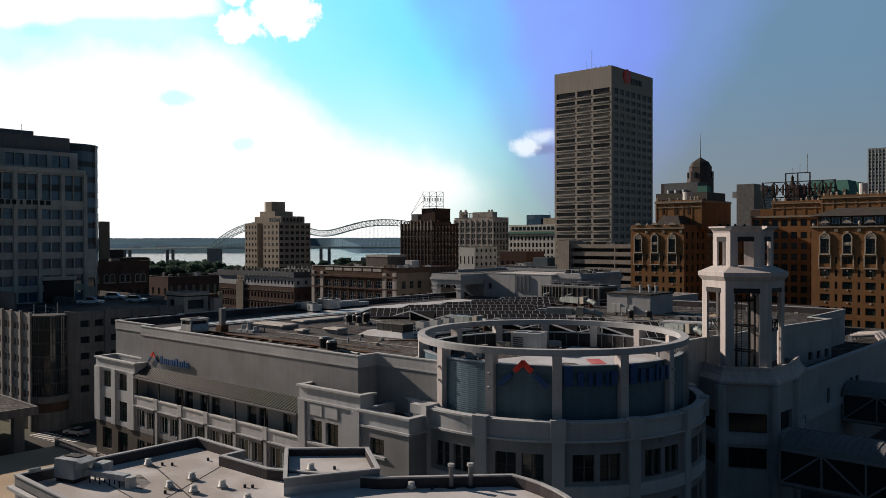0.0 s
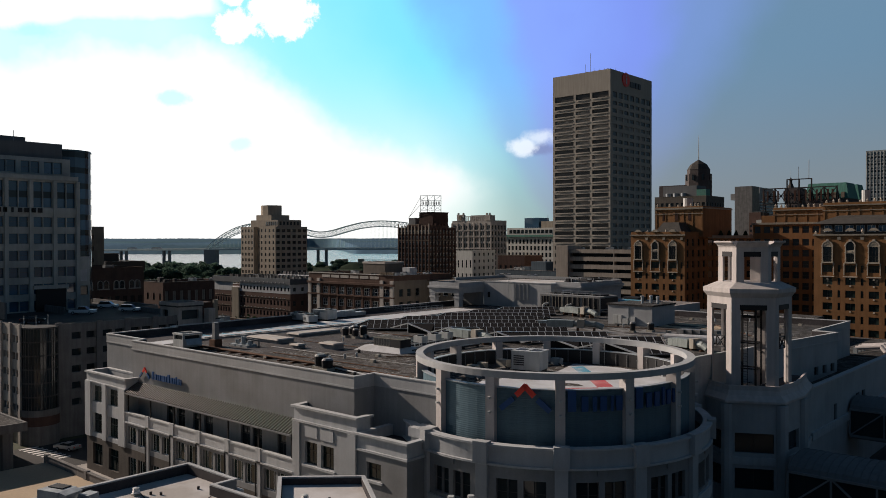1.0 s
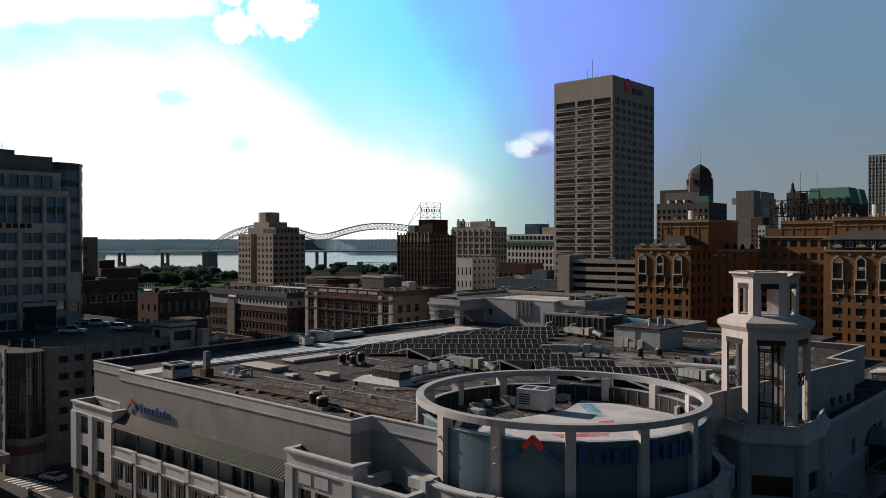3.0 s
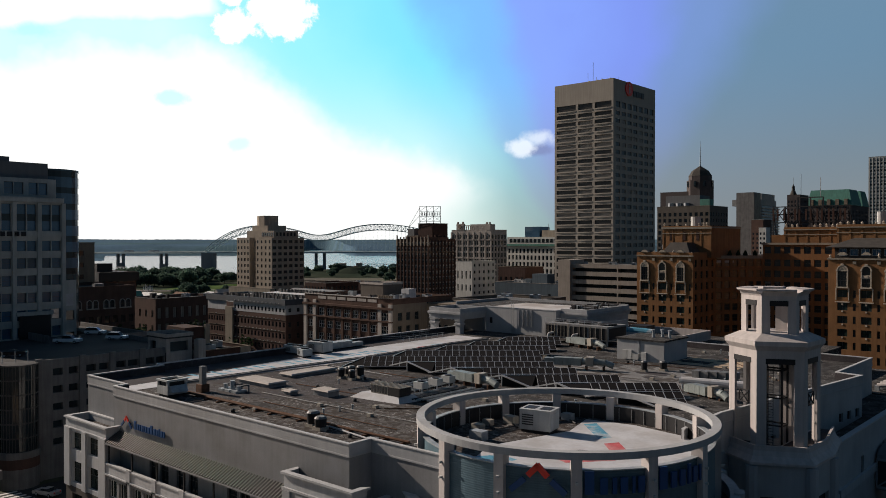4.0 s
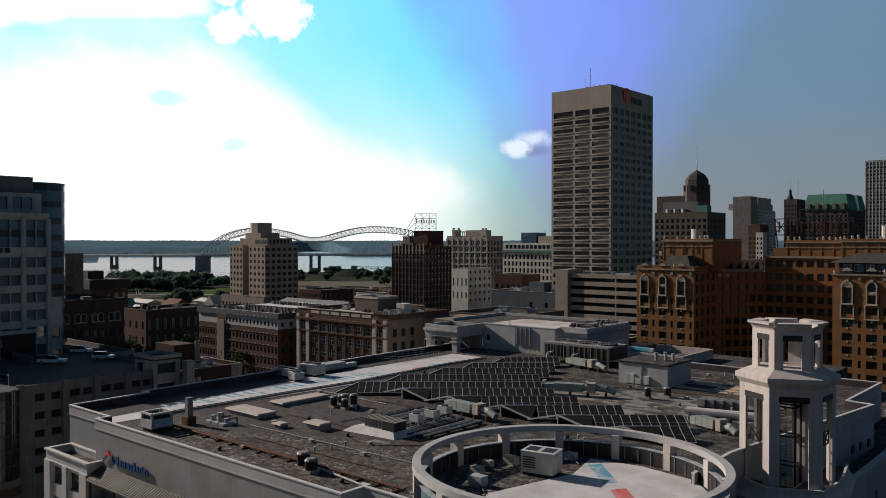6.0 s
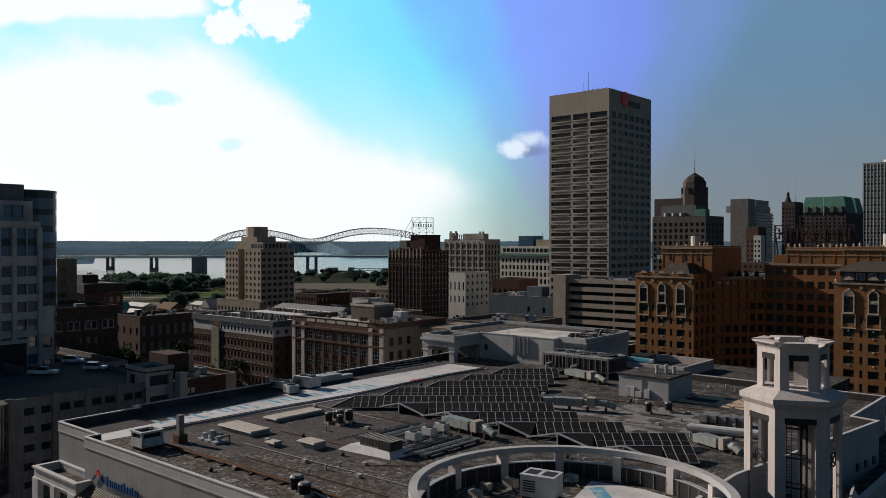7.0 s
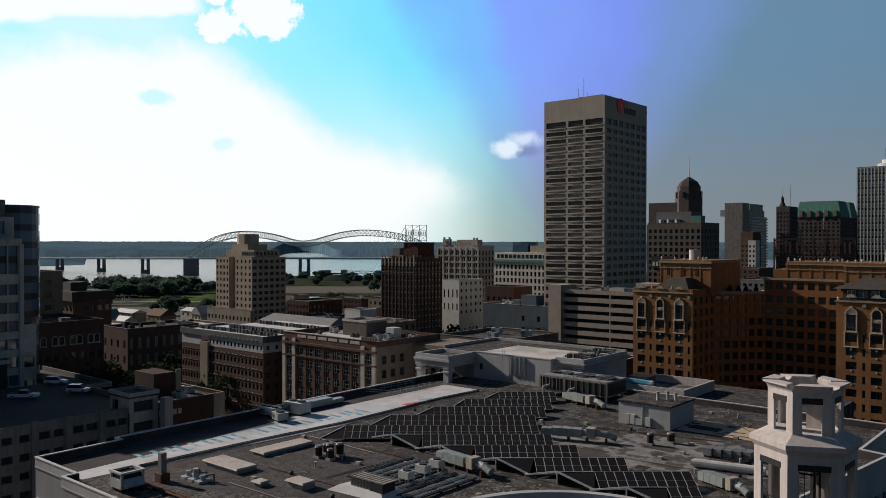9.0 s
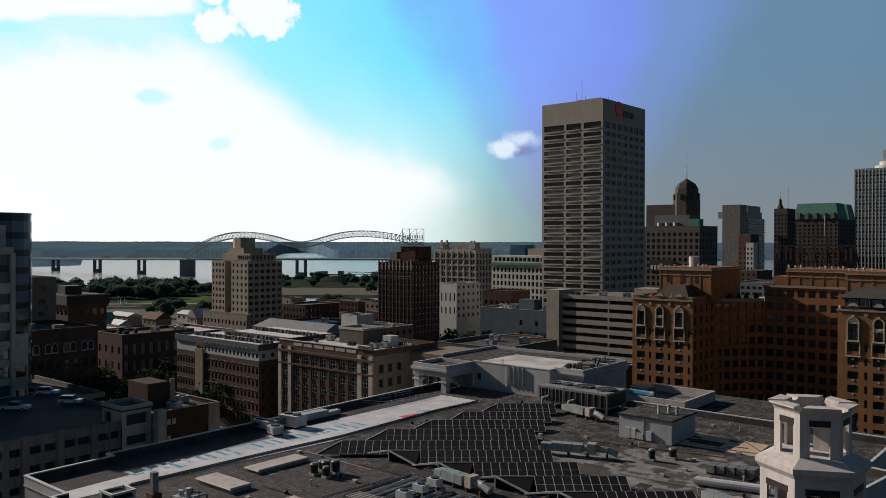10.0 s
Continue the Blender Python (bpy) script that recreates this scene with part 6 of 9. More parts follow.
def dark_tower():
    t = thing("dark_brick_tower", "dark brown brick tower with rooftop sign frame", "office building", (-295, 320, 0))
    x0, x1, y0, y1 = -306.8, -284.6, 309.4, 330.0
    rows = [(15.2 + 2.95 * i - 5.9, 16.9 + 2.95 * i - 5.9) for i in range(12)]
    W1 = ("blind", "glass", "lid")
    facade(t, (x0, y0), (1, 0), x1 - x0, 0, 45.0, spread(9, x1 - x0, 1.15), rows, "brick_brown", W1, 0.22)
    facade(t, (x1, y0), (0, 1), y1 - y0, 0, 45.0, spread(8, y1 - y0, 1.15), rows, "brick_brown", W1, 0.22)
    for i in range(10):
        x = x0 + (x1 - x0) * i / 9
        part("pier", Shape().box(x - 0.28, y0 - 0.35, 8, x + 0.28, y0 - 0.004, 41.2 if i % 9 else 44.0), "brick_brown", t)
        part("pier_head", Shape().box(x - 0.34, y0 - 0.42, 41.3, x + 0.34, y0 - 0.004, 44.6).box(x - 0.24, y0 - 0.42, 44.6, x + 0.24, y0 + 0.2, 45.9 if i % 3 else 46.8), "tan_light", t, "pale terracotta pier head")
    for i in range(9):
        y = y0 + (y1 - y0) * i / 8
        part("pier", Shape().box(x1 + 0.004, y - 0.22, 8, x1 + 0.3, y + 0.22, 44.4), "brick_brown", t)
        if i < 6:
            part("merlon", Shape().box(x1 - 0.5, y - 0.4, 45.9, x1 + 0.2, y + 0.4, 46.8), "brick_brown", t)
    part("string_course", Shape().box(x0 - 0.1, y0 - 0.3, 38.0, x1 + 0.1, y0 - 0.004, 38.4).box(x0 - 0.1, y0 - 0.3, 11.6, x1 + 0.1, y0 - 0.004, 12.1), "brick_tan", t)
    part("string_course", Shape().box(x1 + 0.004, y0, 38.0, x1 + 0.28, y1, 38.4), "brick_tan", t)
    flat_wall(t, (x1, y1), (-1, 0), x1 - x0, 0, 45.0, "brick_brown")
    flat_wall(t, (x0, y1), (0, -1), y1 - y0, 0, 45.0, "brick_brown")
    part("parapet", Shape().box(x1 - 0.5, y0, 45.0, x1, y0 + 15.5, 45.9).box(x0 + 6, y0, 45.0, x1 - 0.5, y0 + 0.5, 46.2), "brick_brown", t)
    part("roof", Shape().box(x0 + 0.3, y0 + 0.3, 44.2, x1 - 0.3, y1 - 0.3, 44.6), "roof", t)
    part("roof_house", Shape().box(-296.0, 314, 44.6, -286.2, 326, 52.6).box(-296.2, 313.8, 52.6, -286.0, 326.2, 53.0), "brick_dark", t)
    part("roof_house", Shape().box(-304.6, 315, 44.6, -299.8, 320, 50.2), "grey_far", t)
    part("roof_house", Shape().box(-300, 311.5, 44.6, -294, 314, 46.6), "brick_tan", t)
    sg = thing("roof_sign", "steel lattice roof sign with dark letter blocks", "sign", (-290, 314, 53))
    s = Shape()
    A, B = Vector((-293.5, 312.5, 0)), Vector((-285.5, 319.6, 0))
    for f in (0, 0.33, 0.67, 1):
        p = A.lerp(B, f)
        s.beam((p.x, p.y, 52.5), (p.x, p.y, 61.8), 0.22)
        s.beam((p.x - 4, p.y + 4.4, 53), (p.x, p.y, 60), 0.16)
    for z in (54, 56.5, 59.2, 61.7):
        s.beam((A.x, A.y, z), (B.x, B.y, z), 0.18)
    for f in (0, 0.33, 0.67):
        p, q = A.lerp(B, f), A.lerp(B, f + 0.33)
        s.beam((p.x, p.y, 54), (q.x, q.y, 56.5), 0.13).beam((q.x, q.y, 54), (p.x, p.y, 56.5), 0.13).beam((p.x, p.y, 59.2), (q.x, q.y, 61.7), 0.13)
    s.beam((A.x, A.y, 61), (A.x - 10, A.y + 1, 50), 0.16).beam((A.x, A.y, 57), (A.x - 9, A.y + 1, 51), 0.16)
    part("lattice", s, "galv", sg)
    for i in range(6):
        for f in (0.0, 0.07):
            p, q = A.lerp(B, 0.05 + 0.16 * i + f), A.lerp(B, 0.05 + 0.16 * i + f + 0.035)
            n = Vector((0.66, -0.75, 0)) * 0.3
            z1 = 59.2 if (i in (0, 2) and not f) else 58.6
            part("letter", Shape().prism([tuple((p + n)[:2]), tuple((q + n)[:2]), tuple(q[:2]), tuple(p[:2])], 56.9, z1), "dark", sg)


dark_tower()


def cream_blocks():
    # cream block with tall piers behind the dark tower
    x0, x1, y0, y1 = -359.2, -325.9, 413.5, 430
    rows = [(14 + 3.9 * i, 16.7 + 3.9 * i) for i in range(9)]
    pairs = [(a + o, a + o + 1.3) for a in [x * (x1 - x0) / 7 for x in range(7)] for o in (0.9, 2.6)]
    t = block("cream_office", "weathered cream stone office block with ornate parapet", "office building", x0, x1, y0, y1, 0, 51.0, "concrete",
              (pairs, rows), (spread(5, y1 - y0, 1.7), rows), cap="concrete")
    for z in (24.6, 32.5, 40.2, 44.4):
        part("string_course", Shape().box(x0 - 0.2, y0 - 0.6, z, x1 + 0.2, y0 - 0.004, z + 0.5).box(x1 + 0.004, y0, z, x1 + 0.4, y1, z + 0.5), "concrete", t)
    for i in range(8):
        x = x0 + (x1 - x0) * i / 7
        part("pier", Shape().box(x - 0.5, y0 - 0.4, 12, x + 0.5, y0 - 0.004, 49.6).box(x - 0.7, y0 - 0.7, 45, x + 0.7, y0 - 0.004, 46), "concrete", t)
    for a, b, h in ((x0 + 4.5, x0 + 10.5, 56.4), (x1 - 4.5, x1 - 0.5, 56.0)):
        part("gable", Shape().box(a, y0 - 0.3, 51.1, b, y0 + 1.5, h - 1.2).box(a + 0.5, y0 - 0.3, h - 1.2, a + 1.2, y0 + 1.0, h).box(b - 1.2, y0 - 0.3, h - 1.2, b - 0.5, y0 + 1.0, h), "concrete", t)
    m = Matrix.Translation((x0 + 7.5, y0 - 0.3, 53.2)) @ Matrix.Rotation(math.pi / 2, 4, "X")
    sh = Shape().cyl(0, 0, 0, 0.4, 1.3, 16)
    sh.v = [tuple(m @ Vector(p)) for p in sh.v]
    part("medallion", sh, "brick_tan", t)
    part("balustrade", Shape().box(x0 + 10.6, y0, 53.6, x1 - 4.6, y0 + 0.5, 54.1), "concrete", t)
    for i in range(12):
        x = x0 + 11 + 1.55 * i
        part("baluster", Shape().box(x, y0 + 0.05, 51.15, x + 0.5, y0 + 0.45, 53.6), "concrete", t)
    part("roof_house", Shape().box(x0 + 12, y0 + 5, 51.1, x1 - 6, y0 + 12, 54.8), "concrete", t)
    # small white block in front
    block("white_office", "small white-painted brick office block", "office building", -315.4, -303.0, 366.8, 388.5, 0, 32.0, "white_stone",
          (spread(4, 12.4, 1.0), [(22, 26.5), (15, 18.6)]), (spread(5, 21.7, 1.5), storeys(5, 12, 4, 1, 1.7)), cap="white_stone")
    # white terracotta store with green cornice
    x0, x1, y0 = -343.0, -285.0, 445.4
    t = block("white_store", "white terracotta store block with a green copper cornice", "store building", x0, x1, y0, y0 + 40, 0, 41.5, "white_stone",
              (spread(19, x1 - x0, 1.75), storeys(7, 8.5, 4.4, 0.9, 2.9)), None, style=DARK, cap="green", depth=0.6)
    part("cornice", Shape().box(x0 - 0.6, y0 - 1.1, 40.4, x1 + 0.6, y0 - 0.004, 41.9), "green", t)
    part("attic", Shape().box(x0 + 3, y0 + 4, 41.6, x1, y0 + 30, 46.5), "white_stone", t)
    for i in range(16):
        part("window", Shape().box(x0 + 5 + 3.3 * i, y0 + 3.9, 42.8, x0 + 7.2 + 3.3 * i, y0 + 3.996, 45.2), "glass", t)
    part("roof_house", Shape().box(x0 + 12, y0 + 12, 46.5, x0 + 24, y0 + 24, 53.5), "glass_blue", t)
    part("roof_house", Shape().box(x0 + 26, y0 + 12, 46.5, x1 - 4, y0 + 26, 51), "cream", t)
    part("aerial", Shape().pipe((x0 + 30, y0 + 14, 51), (x0 + 30, y0 + 14, 55.5), 0.15, 6), "galv", t)
    # blue-grey low block
    t = block("warehouse", "plain blue-grey rendered warehouse block", "warehouse", -266.3, -227.0, 340.9, 360, 0, 22.6, "blue_wall",
              ([(24, 25.6), (33, 34.6)], [(10, 12), (15, 17.5)]), None, "near_roof", cap="concrete")
    part("roof_house", Shape().box(-247, 347, 22, -238, 354, 27).box(-256, 350, 22, -250, 356, 24), "blue_wall", t)


cream_blocks()


def far_towers():
    rows = storeys(15, 6, 3.7, 1.0, 2.2)
    t = block("office_block", "brown brick office block with ranks of windows", "office building", -239.7, -206.2, 470, 497, 0, 64.8, "brick_grey",
              (spread(10, 33.5, 1.9), rows), (spread(7, 27, 1.9), rows), cap="cream")
    part("roof_house", Shape().box(-236, 474, 64, -214, 488, 71.5), "grey_far", t)
    for x in (-232, -227, -222):
        part("roof_unit", Shape().cyl(x, 473, 64, 67, 1.6, 12), "galv", t)
    part("roof_unit", Shape().box(-214, 474, 64, -208, 480, 69), "green", t)
    sg = thing("wall_sign", "dark painted name panel on the brick block", "sign", (-230, 469.8, 44))
    part("panel", Shape().box(-237, 469.2, 38, -222, 469.6, 45), "dark", sg)
    for i in range(6):
        part("letter", Shape().box(-236 + 2.2 * i, 469.0, 39, -234.6 + 2.2 * i, 469.2, 41.6), "trim", sg)
    # domed tower
    t = thing("domed_tower", "dark brick tower with an octagonal dome and spire", "office building", (-330, 730, 0))
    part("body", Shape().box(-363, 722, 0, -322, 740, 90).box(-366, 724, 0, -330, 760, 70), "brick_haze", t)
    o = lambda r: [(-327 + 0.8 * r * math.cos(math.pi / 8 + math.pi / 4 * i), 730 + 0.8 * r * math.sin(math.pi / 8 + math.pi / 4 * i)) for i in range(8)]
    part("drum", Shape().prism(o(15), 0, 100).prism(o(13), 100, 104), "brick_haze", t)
    part("dome", Shape().prism(o(13.2), 104, 109, top_pts=o(9.5)).prism(o(9.5), 109, 113.5, top_pts=o(1.0)), "slate", t)
    part("spire", Shape().cyl(-327, 730, 112, 136.5, 0.6, 8, r1=0.12), "galv", t)
    for i in range(8):
        a = math.pi / 4 * i
        p = (-327 + 11 * math.cos(a), 730 + 11 * math.sin(a))
        part("window", Shape().box(p[0] - 1, p[1] - 1, 94, p[0] + 1, p[1] + 1, 99), "glass", t)
    # concrete residential tower
    t = thing("concrete_tower", "grey-brown concrete apartment tower with side balconies", "apartment building", (-320, 850, 0))
    part("shaft", Shape().box(-330, 824, 0, -312, 842, 93.0), "concrete_dark", t)
    part("side_wing", Shape().box(-333, 842, 0, -312, 894, 80), "wall_dark", t)
    part("upper_block", Shape().box(-340, 838, 80, -313, 890, 86.5).box(-328, 850, 86.5, -314, 888, 93), "wall_dark", t)
    for i in range(24):
        part("balcony", Shape().box(-312, 844, 8 + 3.0 * i, -310, 892, 9.1 + 3.0 * i), "concrete", t)
        part("window", Shape().box(-311.996, 845, 9.2 + 3.0 * i, -311.9, 891, 10.8 + 3.0 * i), "glass", t)
    # slim brick tower with a cupola
    rows = storeys(21, 5, 3.6, 1, 2)
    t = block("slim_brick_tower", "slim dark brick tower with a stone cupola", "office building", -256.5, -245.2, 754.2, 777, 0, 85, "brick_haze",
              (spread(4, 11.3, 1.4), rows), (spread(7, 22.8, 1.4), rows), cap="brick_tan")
    part("cupola", Shape().cyl(-253, 760, 84.5, 89, 3.6, 10, r1=1.6).cyl(-253, 760, 89, 92, 1.5, 8, r1=1.2).cyl(-253, 760, 92, 95, 1.6, 8, r1=0.1), "slate", t)
    part("aerial", Shape().pipe((-247, 762, 85), (-247, 762, 104), 0.2, 6).pipe((-253, 760, 95), (-253, 760, 101), 0.12, 6), "galv", t)
    # mansard block
    rows = storeys(19, 4, 3.6, 1, 2)
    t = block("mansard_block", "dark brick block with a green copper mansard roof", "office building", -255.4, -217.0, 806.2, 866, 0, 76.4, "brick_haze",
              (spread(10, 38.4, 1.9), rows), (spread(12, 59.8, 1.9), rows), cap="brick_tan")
    pl = [(-256, 805.5), (-216.4, 805.5), (-216.4, 838), (-256, 838)]
    part("mansard", Shape().prism(pl, 76.6, 91.4, top_pts=inset(pl, 3.2)), "green", t)
    pl = [(-256, 842), (-216.4, 842), (-216.4, 866), (-256, 866)]
    part("mansard", Shape().prism(pl, 76.6, 91.4, top_pts=inset(pl, 3.2)), "green", t)
    for i in range(5):
        part("dormer", Shape().box(-252.5 + 7.4 * i, 804.8, 77.2, -249.5 + 7.4 * i, 807, 82.5), "brick_tan", t)
    # white slab with rows of slim windows
    rows = storeys(34, 2, 3.75, 0.9, 2.1)
    t = block("white_slab_tower", "pale grey high-rise slab with narrow white window strips", "skyscraper", -232.9, -180, 929.2, 955, 0, 131.0, "slab_grey",
              ([], []), None, cap="white_stone")
    for i in range(16):
        for j in range(17):
            part("window", window_mesh(1.5, 5.9, DARK), None, t).matrix_basis = Matrix.Translation((-231.2 + 3.25 * i, 929.14, 6 + 7.2 * j))
        part("fin", Shape().box(-232.4 + 3.25 * i, 928.5, 3, -231.7 + 3.25 * i, 929.196, 130), "white_stone", t)
    for j in range(24):
        part("floor_band", Shape().box(-232.6, 928.7, 42 + 3.6 * j, -180.4, 929.1, 43.5 + 3.6 * j), "slab_grey", t)
    part("crown", Shape().cyl(-203, 942, 131, 134, 13, 28).cyl(-203, 942, 134, 138, 9, 28).box(-208, 937, 138, -199, 946, 150), "white_stone", t)
    # low blocks seen in the gaps
    block("brick_office", "small red brick office block", "office building", -262, -236.7, 654, 690, 0, 33, "brick_red", (spread(6, 25, 1.8), storeys(7, 4, 4, 1, 2)), None)
    block("white_narrow_block", "narrow white stone block", "office building", -258, -252, 690, 700, 0, 55, "white_stone", (spread(2, 6, 1.5), storeys(12, 4, 4, 1, 2)), None)
    block("grey_office", "low grey office block with flat roof", "office building", -231.9, -200.0, 594, 640, 0, 27, "grey_far", (spread(8, 32, 2.4), storeys(5, 4, 4.3, 1, 2)), None)
    block("brick_office", "dark red brick block beside a white one", "office building", -268, -258, 700, 720, 0, 62, "brick_red", (spread(3, 10, 1.6), storeys(12, 4, 4, 1, 2)), None)


far_towers()


def low_city():
    """Low and middle-height blocks between the office building and the river."""
    R3 = lambda n: storeys(n, 1, 4.0, 1.2, 2.0)
    t = block("brick_store", "dark painted brick store with white wall lettering", "store building", -206.0, -186.5, 114.9, 133, 0, 16.2, "brick_dark", None, ([(14.6, 15.8)], [(3.5, 5.5), (9, 11)]), "roof", cap="brick_tan")
    part("stair_block", Shape().box(-204, 119, 15.2, -195, 124.6, 21.4), "brick_dark", t)
    part("end_pier", Shape().box(-186.496, 129.9, 0, -186.3, 133, 16.2), "cream", t)
    part("chimney", Shape().box(-195.0, 124.7, 15.2, -194.5, 126, 22), "cream", t)
    sg = thing("painted_sign", "rows of worn white letters painted on dark brick", "sign", (-186.4, 118, 10))
    for r, (z, n, h) in enumerate(((12.9, 5, 1.3), (9.4, 7, 1.0), (7.6, 9, 1.0))):
        for i in range(n):
            if r == 1 and i > 3:
                continue
            part("letter", Shape().box(-186.496, 115.3 + 1.25 * i, z, -186.47, 116.2 + 1.25 * i, z + h), "concrete", sg)
    x, y0, y1 = -260.0, 113.0, 139.4
    t = block("arched_office", "dark brick building with pairs of round white arched windows", "office building", -289.0, x, y0, y1, 0, 29.2, "brick_brown", None, (spread(10, y1 - y0, 1.5), [(6, 8.2), (11.6, 13.8), (17.4, 19.8)]), cap="brick_dark")
    for i in range(8):
        y = 118.9 + 4.3 * (i // 2) + 1.95 * (i % 2) + 1.1 * (i // 2)
        w = arch_window(t, 0, 0, 22.4, 1.5, 2.5, "lid")
        w.matrix_basis = Matrix.Translation((x, y, 0)) @ Matrix.Rotation(math.pi / 2, 4, "Z")
    part("roof_box", Shape().box(-272, 120, 28.2, -268, 124, 30.6), "unit_grey", t)
    part("roof_box", Shape().box(-266, 128, 28.2, -264, 131, 30.0), "unit_grey", t)
    t = block("brick_warehouse", "red brick warehouse with tall pale shop windows", "warehouse", -308.0, -289.4, 163.0, 192, 0, 22.0, "brick_red", (spread(4, 18.6, 1.4), [(3, 6), (9.5, 12), (15.0, 17.6)]), (spread(9, 29, 1.5), [(3, 6), (8.5, 12.5), (14.5, 18.6)]), cap="concrete_dark", style=("pair", "glass_pale", "frame"))
    for a, b, c, d, h in ((-303, 168, -301, 170, 23.4), (-298, 172, -296.8, 173, 23.0), (-295, 166, -293.6, 168, 22.8)):
        part("roof_box", Shape().box(a, b, 21.2, c, d, h), "dark", t)
    t = block("brick_warehouse", "long low brick warehouse with a pale roof", "warehouse", -346.0, -300.0, 209, 225, 0, 17.5, "brick_red", (spread(9, 46, 1.8), [(9, 12)]), (spread(4, 16, 1.8), [(9, 12)]), "near_roof", cap="trim")
    block("tower_podium", "sunlit tan brick podium below the apartment tower", "office building", -382.0, -345.0, 256.5, 259.4, 0, 19.4, "cream", (spread(12, 37, 1.4), [(14, 16)]), None, cap="cream")
    block("narrow_tower", "plain taupe brick block beside the glass corner", "office building", -330, -294, 120, 142, 0, 43.2, "brick_tan", None, ([(3, 5.2), (10, 12.2), (16, 18.2)], storeys(9, 4, 4.2, 1, 1.7)), cap="brick_tan")
    t = block("riverside_office", "dark low office block with a deep black eave", "office building", -470, -443, 214.8, 236, 0, 26.5, "brick_red", (spread(6, 27, 2.5), [(16, 19), (21, 23)]), (spread(5, 21, 2.5), [(16, 19), (21, 23)]), cap="dark")
    part("eave", Shape().box(-471, 213.5, 21.5, -441.5, 237, 26.4), "dark", t)
    part("roof_house", Shape().box(-464, 219, 26.3, -455, 228, 31), "dark", t)
    t = block("shed_building", "low store with ridged blue-grey metal roof", "warehouse", -292, -248, 221, 236, 0, 20.5, "brick_tan", (spread(10, 44, 1.6), [(14, 17)]), None, "galv", cap=None, high=0.1)
    part("metal_roof", Shape().prism([(-292, 220.8), (-248, 220.8), (-248, 236), (-292, 236)], 20.6, 23.4, 0, True, True, [(-290, 228), (-250, 228), (-250, 229), (-290, 229)]), "unit_grey", t)
    block("white_stairhouse", "small white rendered stair house", "stair house", -256, -247, 237, 246, 0, 26.4, "white_stone", None, None)
    block("flat_store", "long low store with dark flat roof", "store building", -172, -148, 198, 225, 0, 26.0, "brick_grey", (spread(8, 24, 1.8), R3(5)), (spread(6, 27, 1.8), R3(5)), "roof", cap="concrete_dark")
    block("flat_store", "low store with pale parapet and dark roof", "store building", -190, -140, 240, 262, 0, 15.5, "brick_dark", None, None, "roof", cap="trim")
    block("brick_office", "small dark red brick block", "office building", -281, -262.7, 362.7, 380, 0, 29.6, "brick_dark", (spread(5, 18, 1.5), R3(6)), None, cap="brick_tan")
    block("tan_stores", "small tan brick store block", "store building", -216.8, -201, 290, 299, 0, 16.4, "brick_orange", (spread(5, 15, 1.3), [(9, 11.5)]), (spread(3, 9, 1.3), [(9, 11.5)]), cap="cream")
    block("brick_office", "low dark brick block with parapet", "office building", -401, -381, 323.7, 350, 0, 18.5, "brick_dark", (spread(7, 20, 1.4), R3(4)), (spread(8, 26, 1.4), R3(4)), cap="concrete")
    block("brick_office", "low brick store with tan coping", "store building", -425, -392, 290, 312, 0, 12, "brick_red", (spread(9, 33, 1.6), R3(2)), (spread(6, 22, 1.6), R3(2)), "near_roof", cap="cream")
    block("brick_office", "dark roofed riverside block", "office building", -469, -425, 408, 430, 0, 13.4, "brick_dark", (spread(12, 44, 1.8), R3(3)), None, "roof", cap="brick_dark")
    block("stone_store", "low store with a tan parapet and chimney", "store building", -381, -352, 372, 395, 0, 18, "brick_tan", (spread(7, 29, 1.7), R3(4)), None, "roof", cap="brick_tan")
    block("stone_store", "low dark store with flat roof", "store building", -345, -312, 340, 356, 0, 16, "brick_dark", (spread(8, 33, 1.7), R3(3)), (spread(4, 16, 1.7), R3(3)), "roof", cap="concrete")
    block("stone_store", "low store with grey roof and coping", "store building", -330, -300, 268.7, 290, 0, 17, "brick_dark", (spread(7, 30, 1.7), R3(3)), (spread(5, 21, 1.7), R3(3)), "near_roof", cap="brick_tan")
    block("stone_store", "low tan store with a flat roof", "store building", -298, -262, 262, 286, 0, 18, "brick_tan", (spread(8, 36, 1.7), R3(4)), (spread(6, 24, 1.7), R3(4)), "roof", cap="concrete")
    def gable_house(x, y, w, d, eave, rise, roof, wall, label, along=True):
        t = thing("gabled_house", label, "house", (x, y, 0), "gabled houses")
        part("wall", Shape().box(x, y, 0, x + w, y + d, eave), wall, t)
        o = 0.5
        base = [(x - o, y - o), (x + w + o, y - o), (x + w + o, y + d + o), (x - o, y + d + o)]
        xm, ym = x + w / 2, y + d / 2
        top = [(x - o, ym - .1), (x + w + o, ym - .1), (x + w + o, ym + .1), (x - o, ym + .1)] if along else [(xm - .1, y - o), (xm + .1, y - o), (xm + .1, y + d + o), (xm - .1, y + d + o)]
        part("roof", Shape().prism(base, eave, eave + rise, 0, True, True, top), roof, t)
        for k in range(3):
            part("window", Shape().box(x + w * (k + .35) / 3, y - 0.06, eave - 3, x + w * (k + .65) / 3, y - 0.004, eave - 1.4), "glass", t)

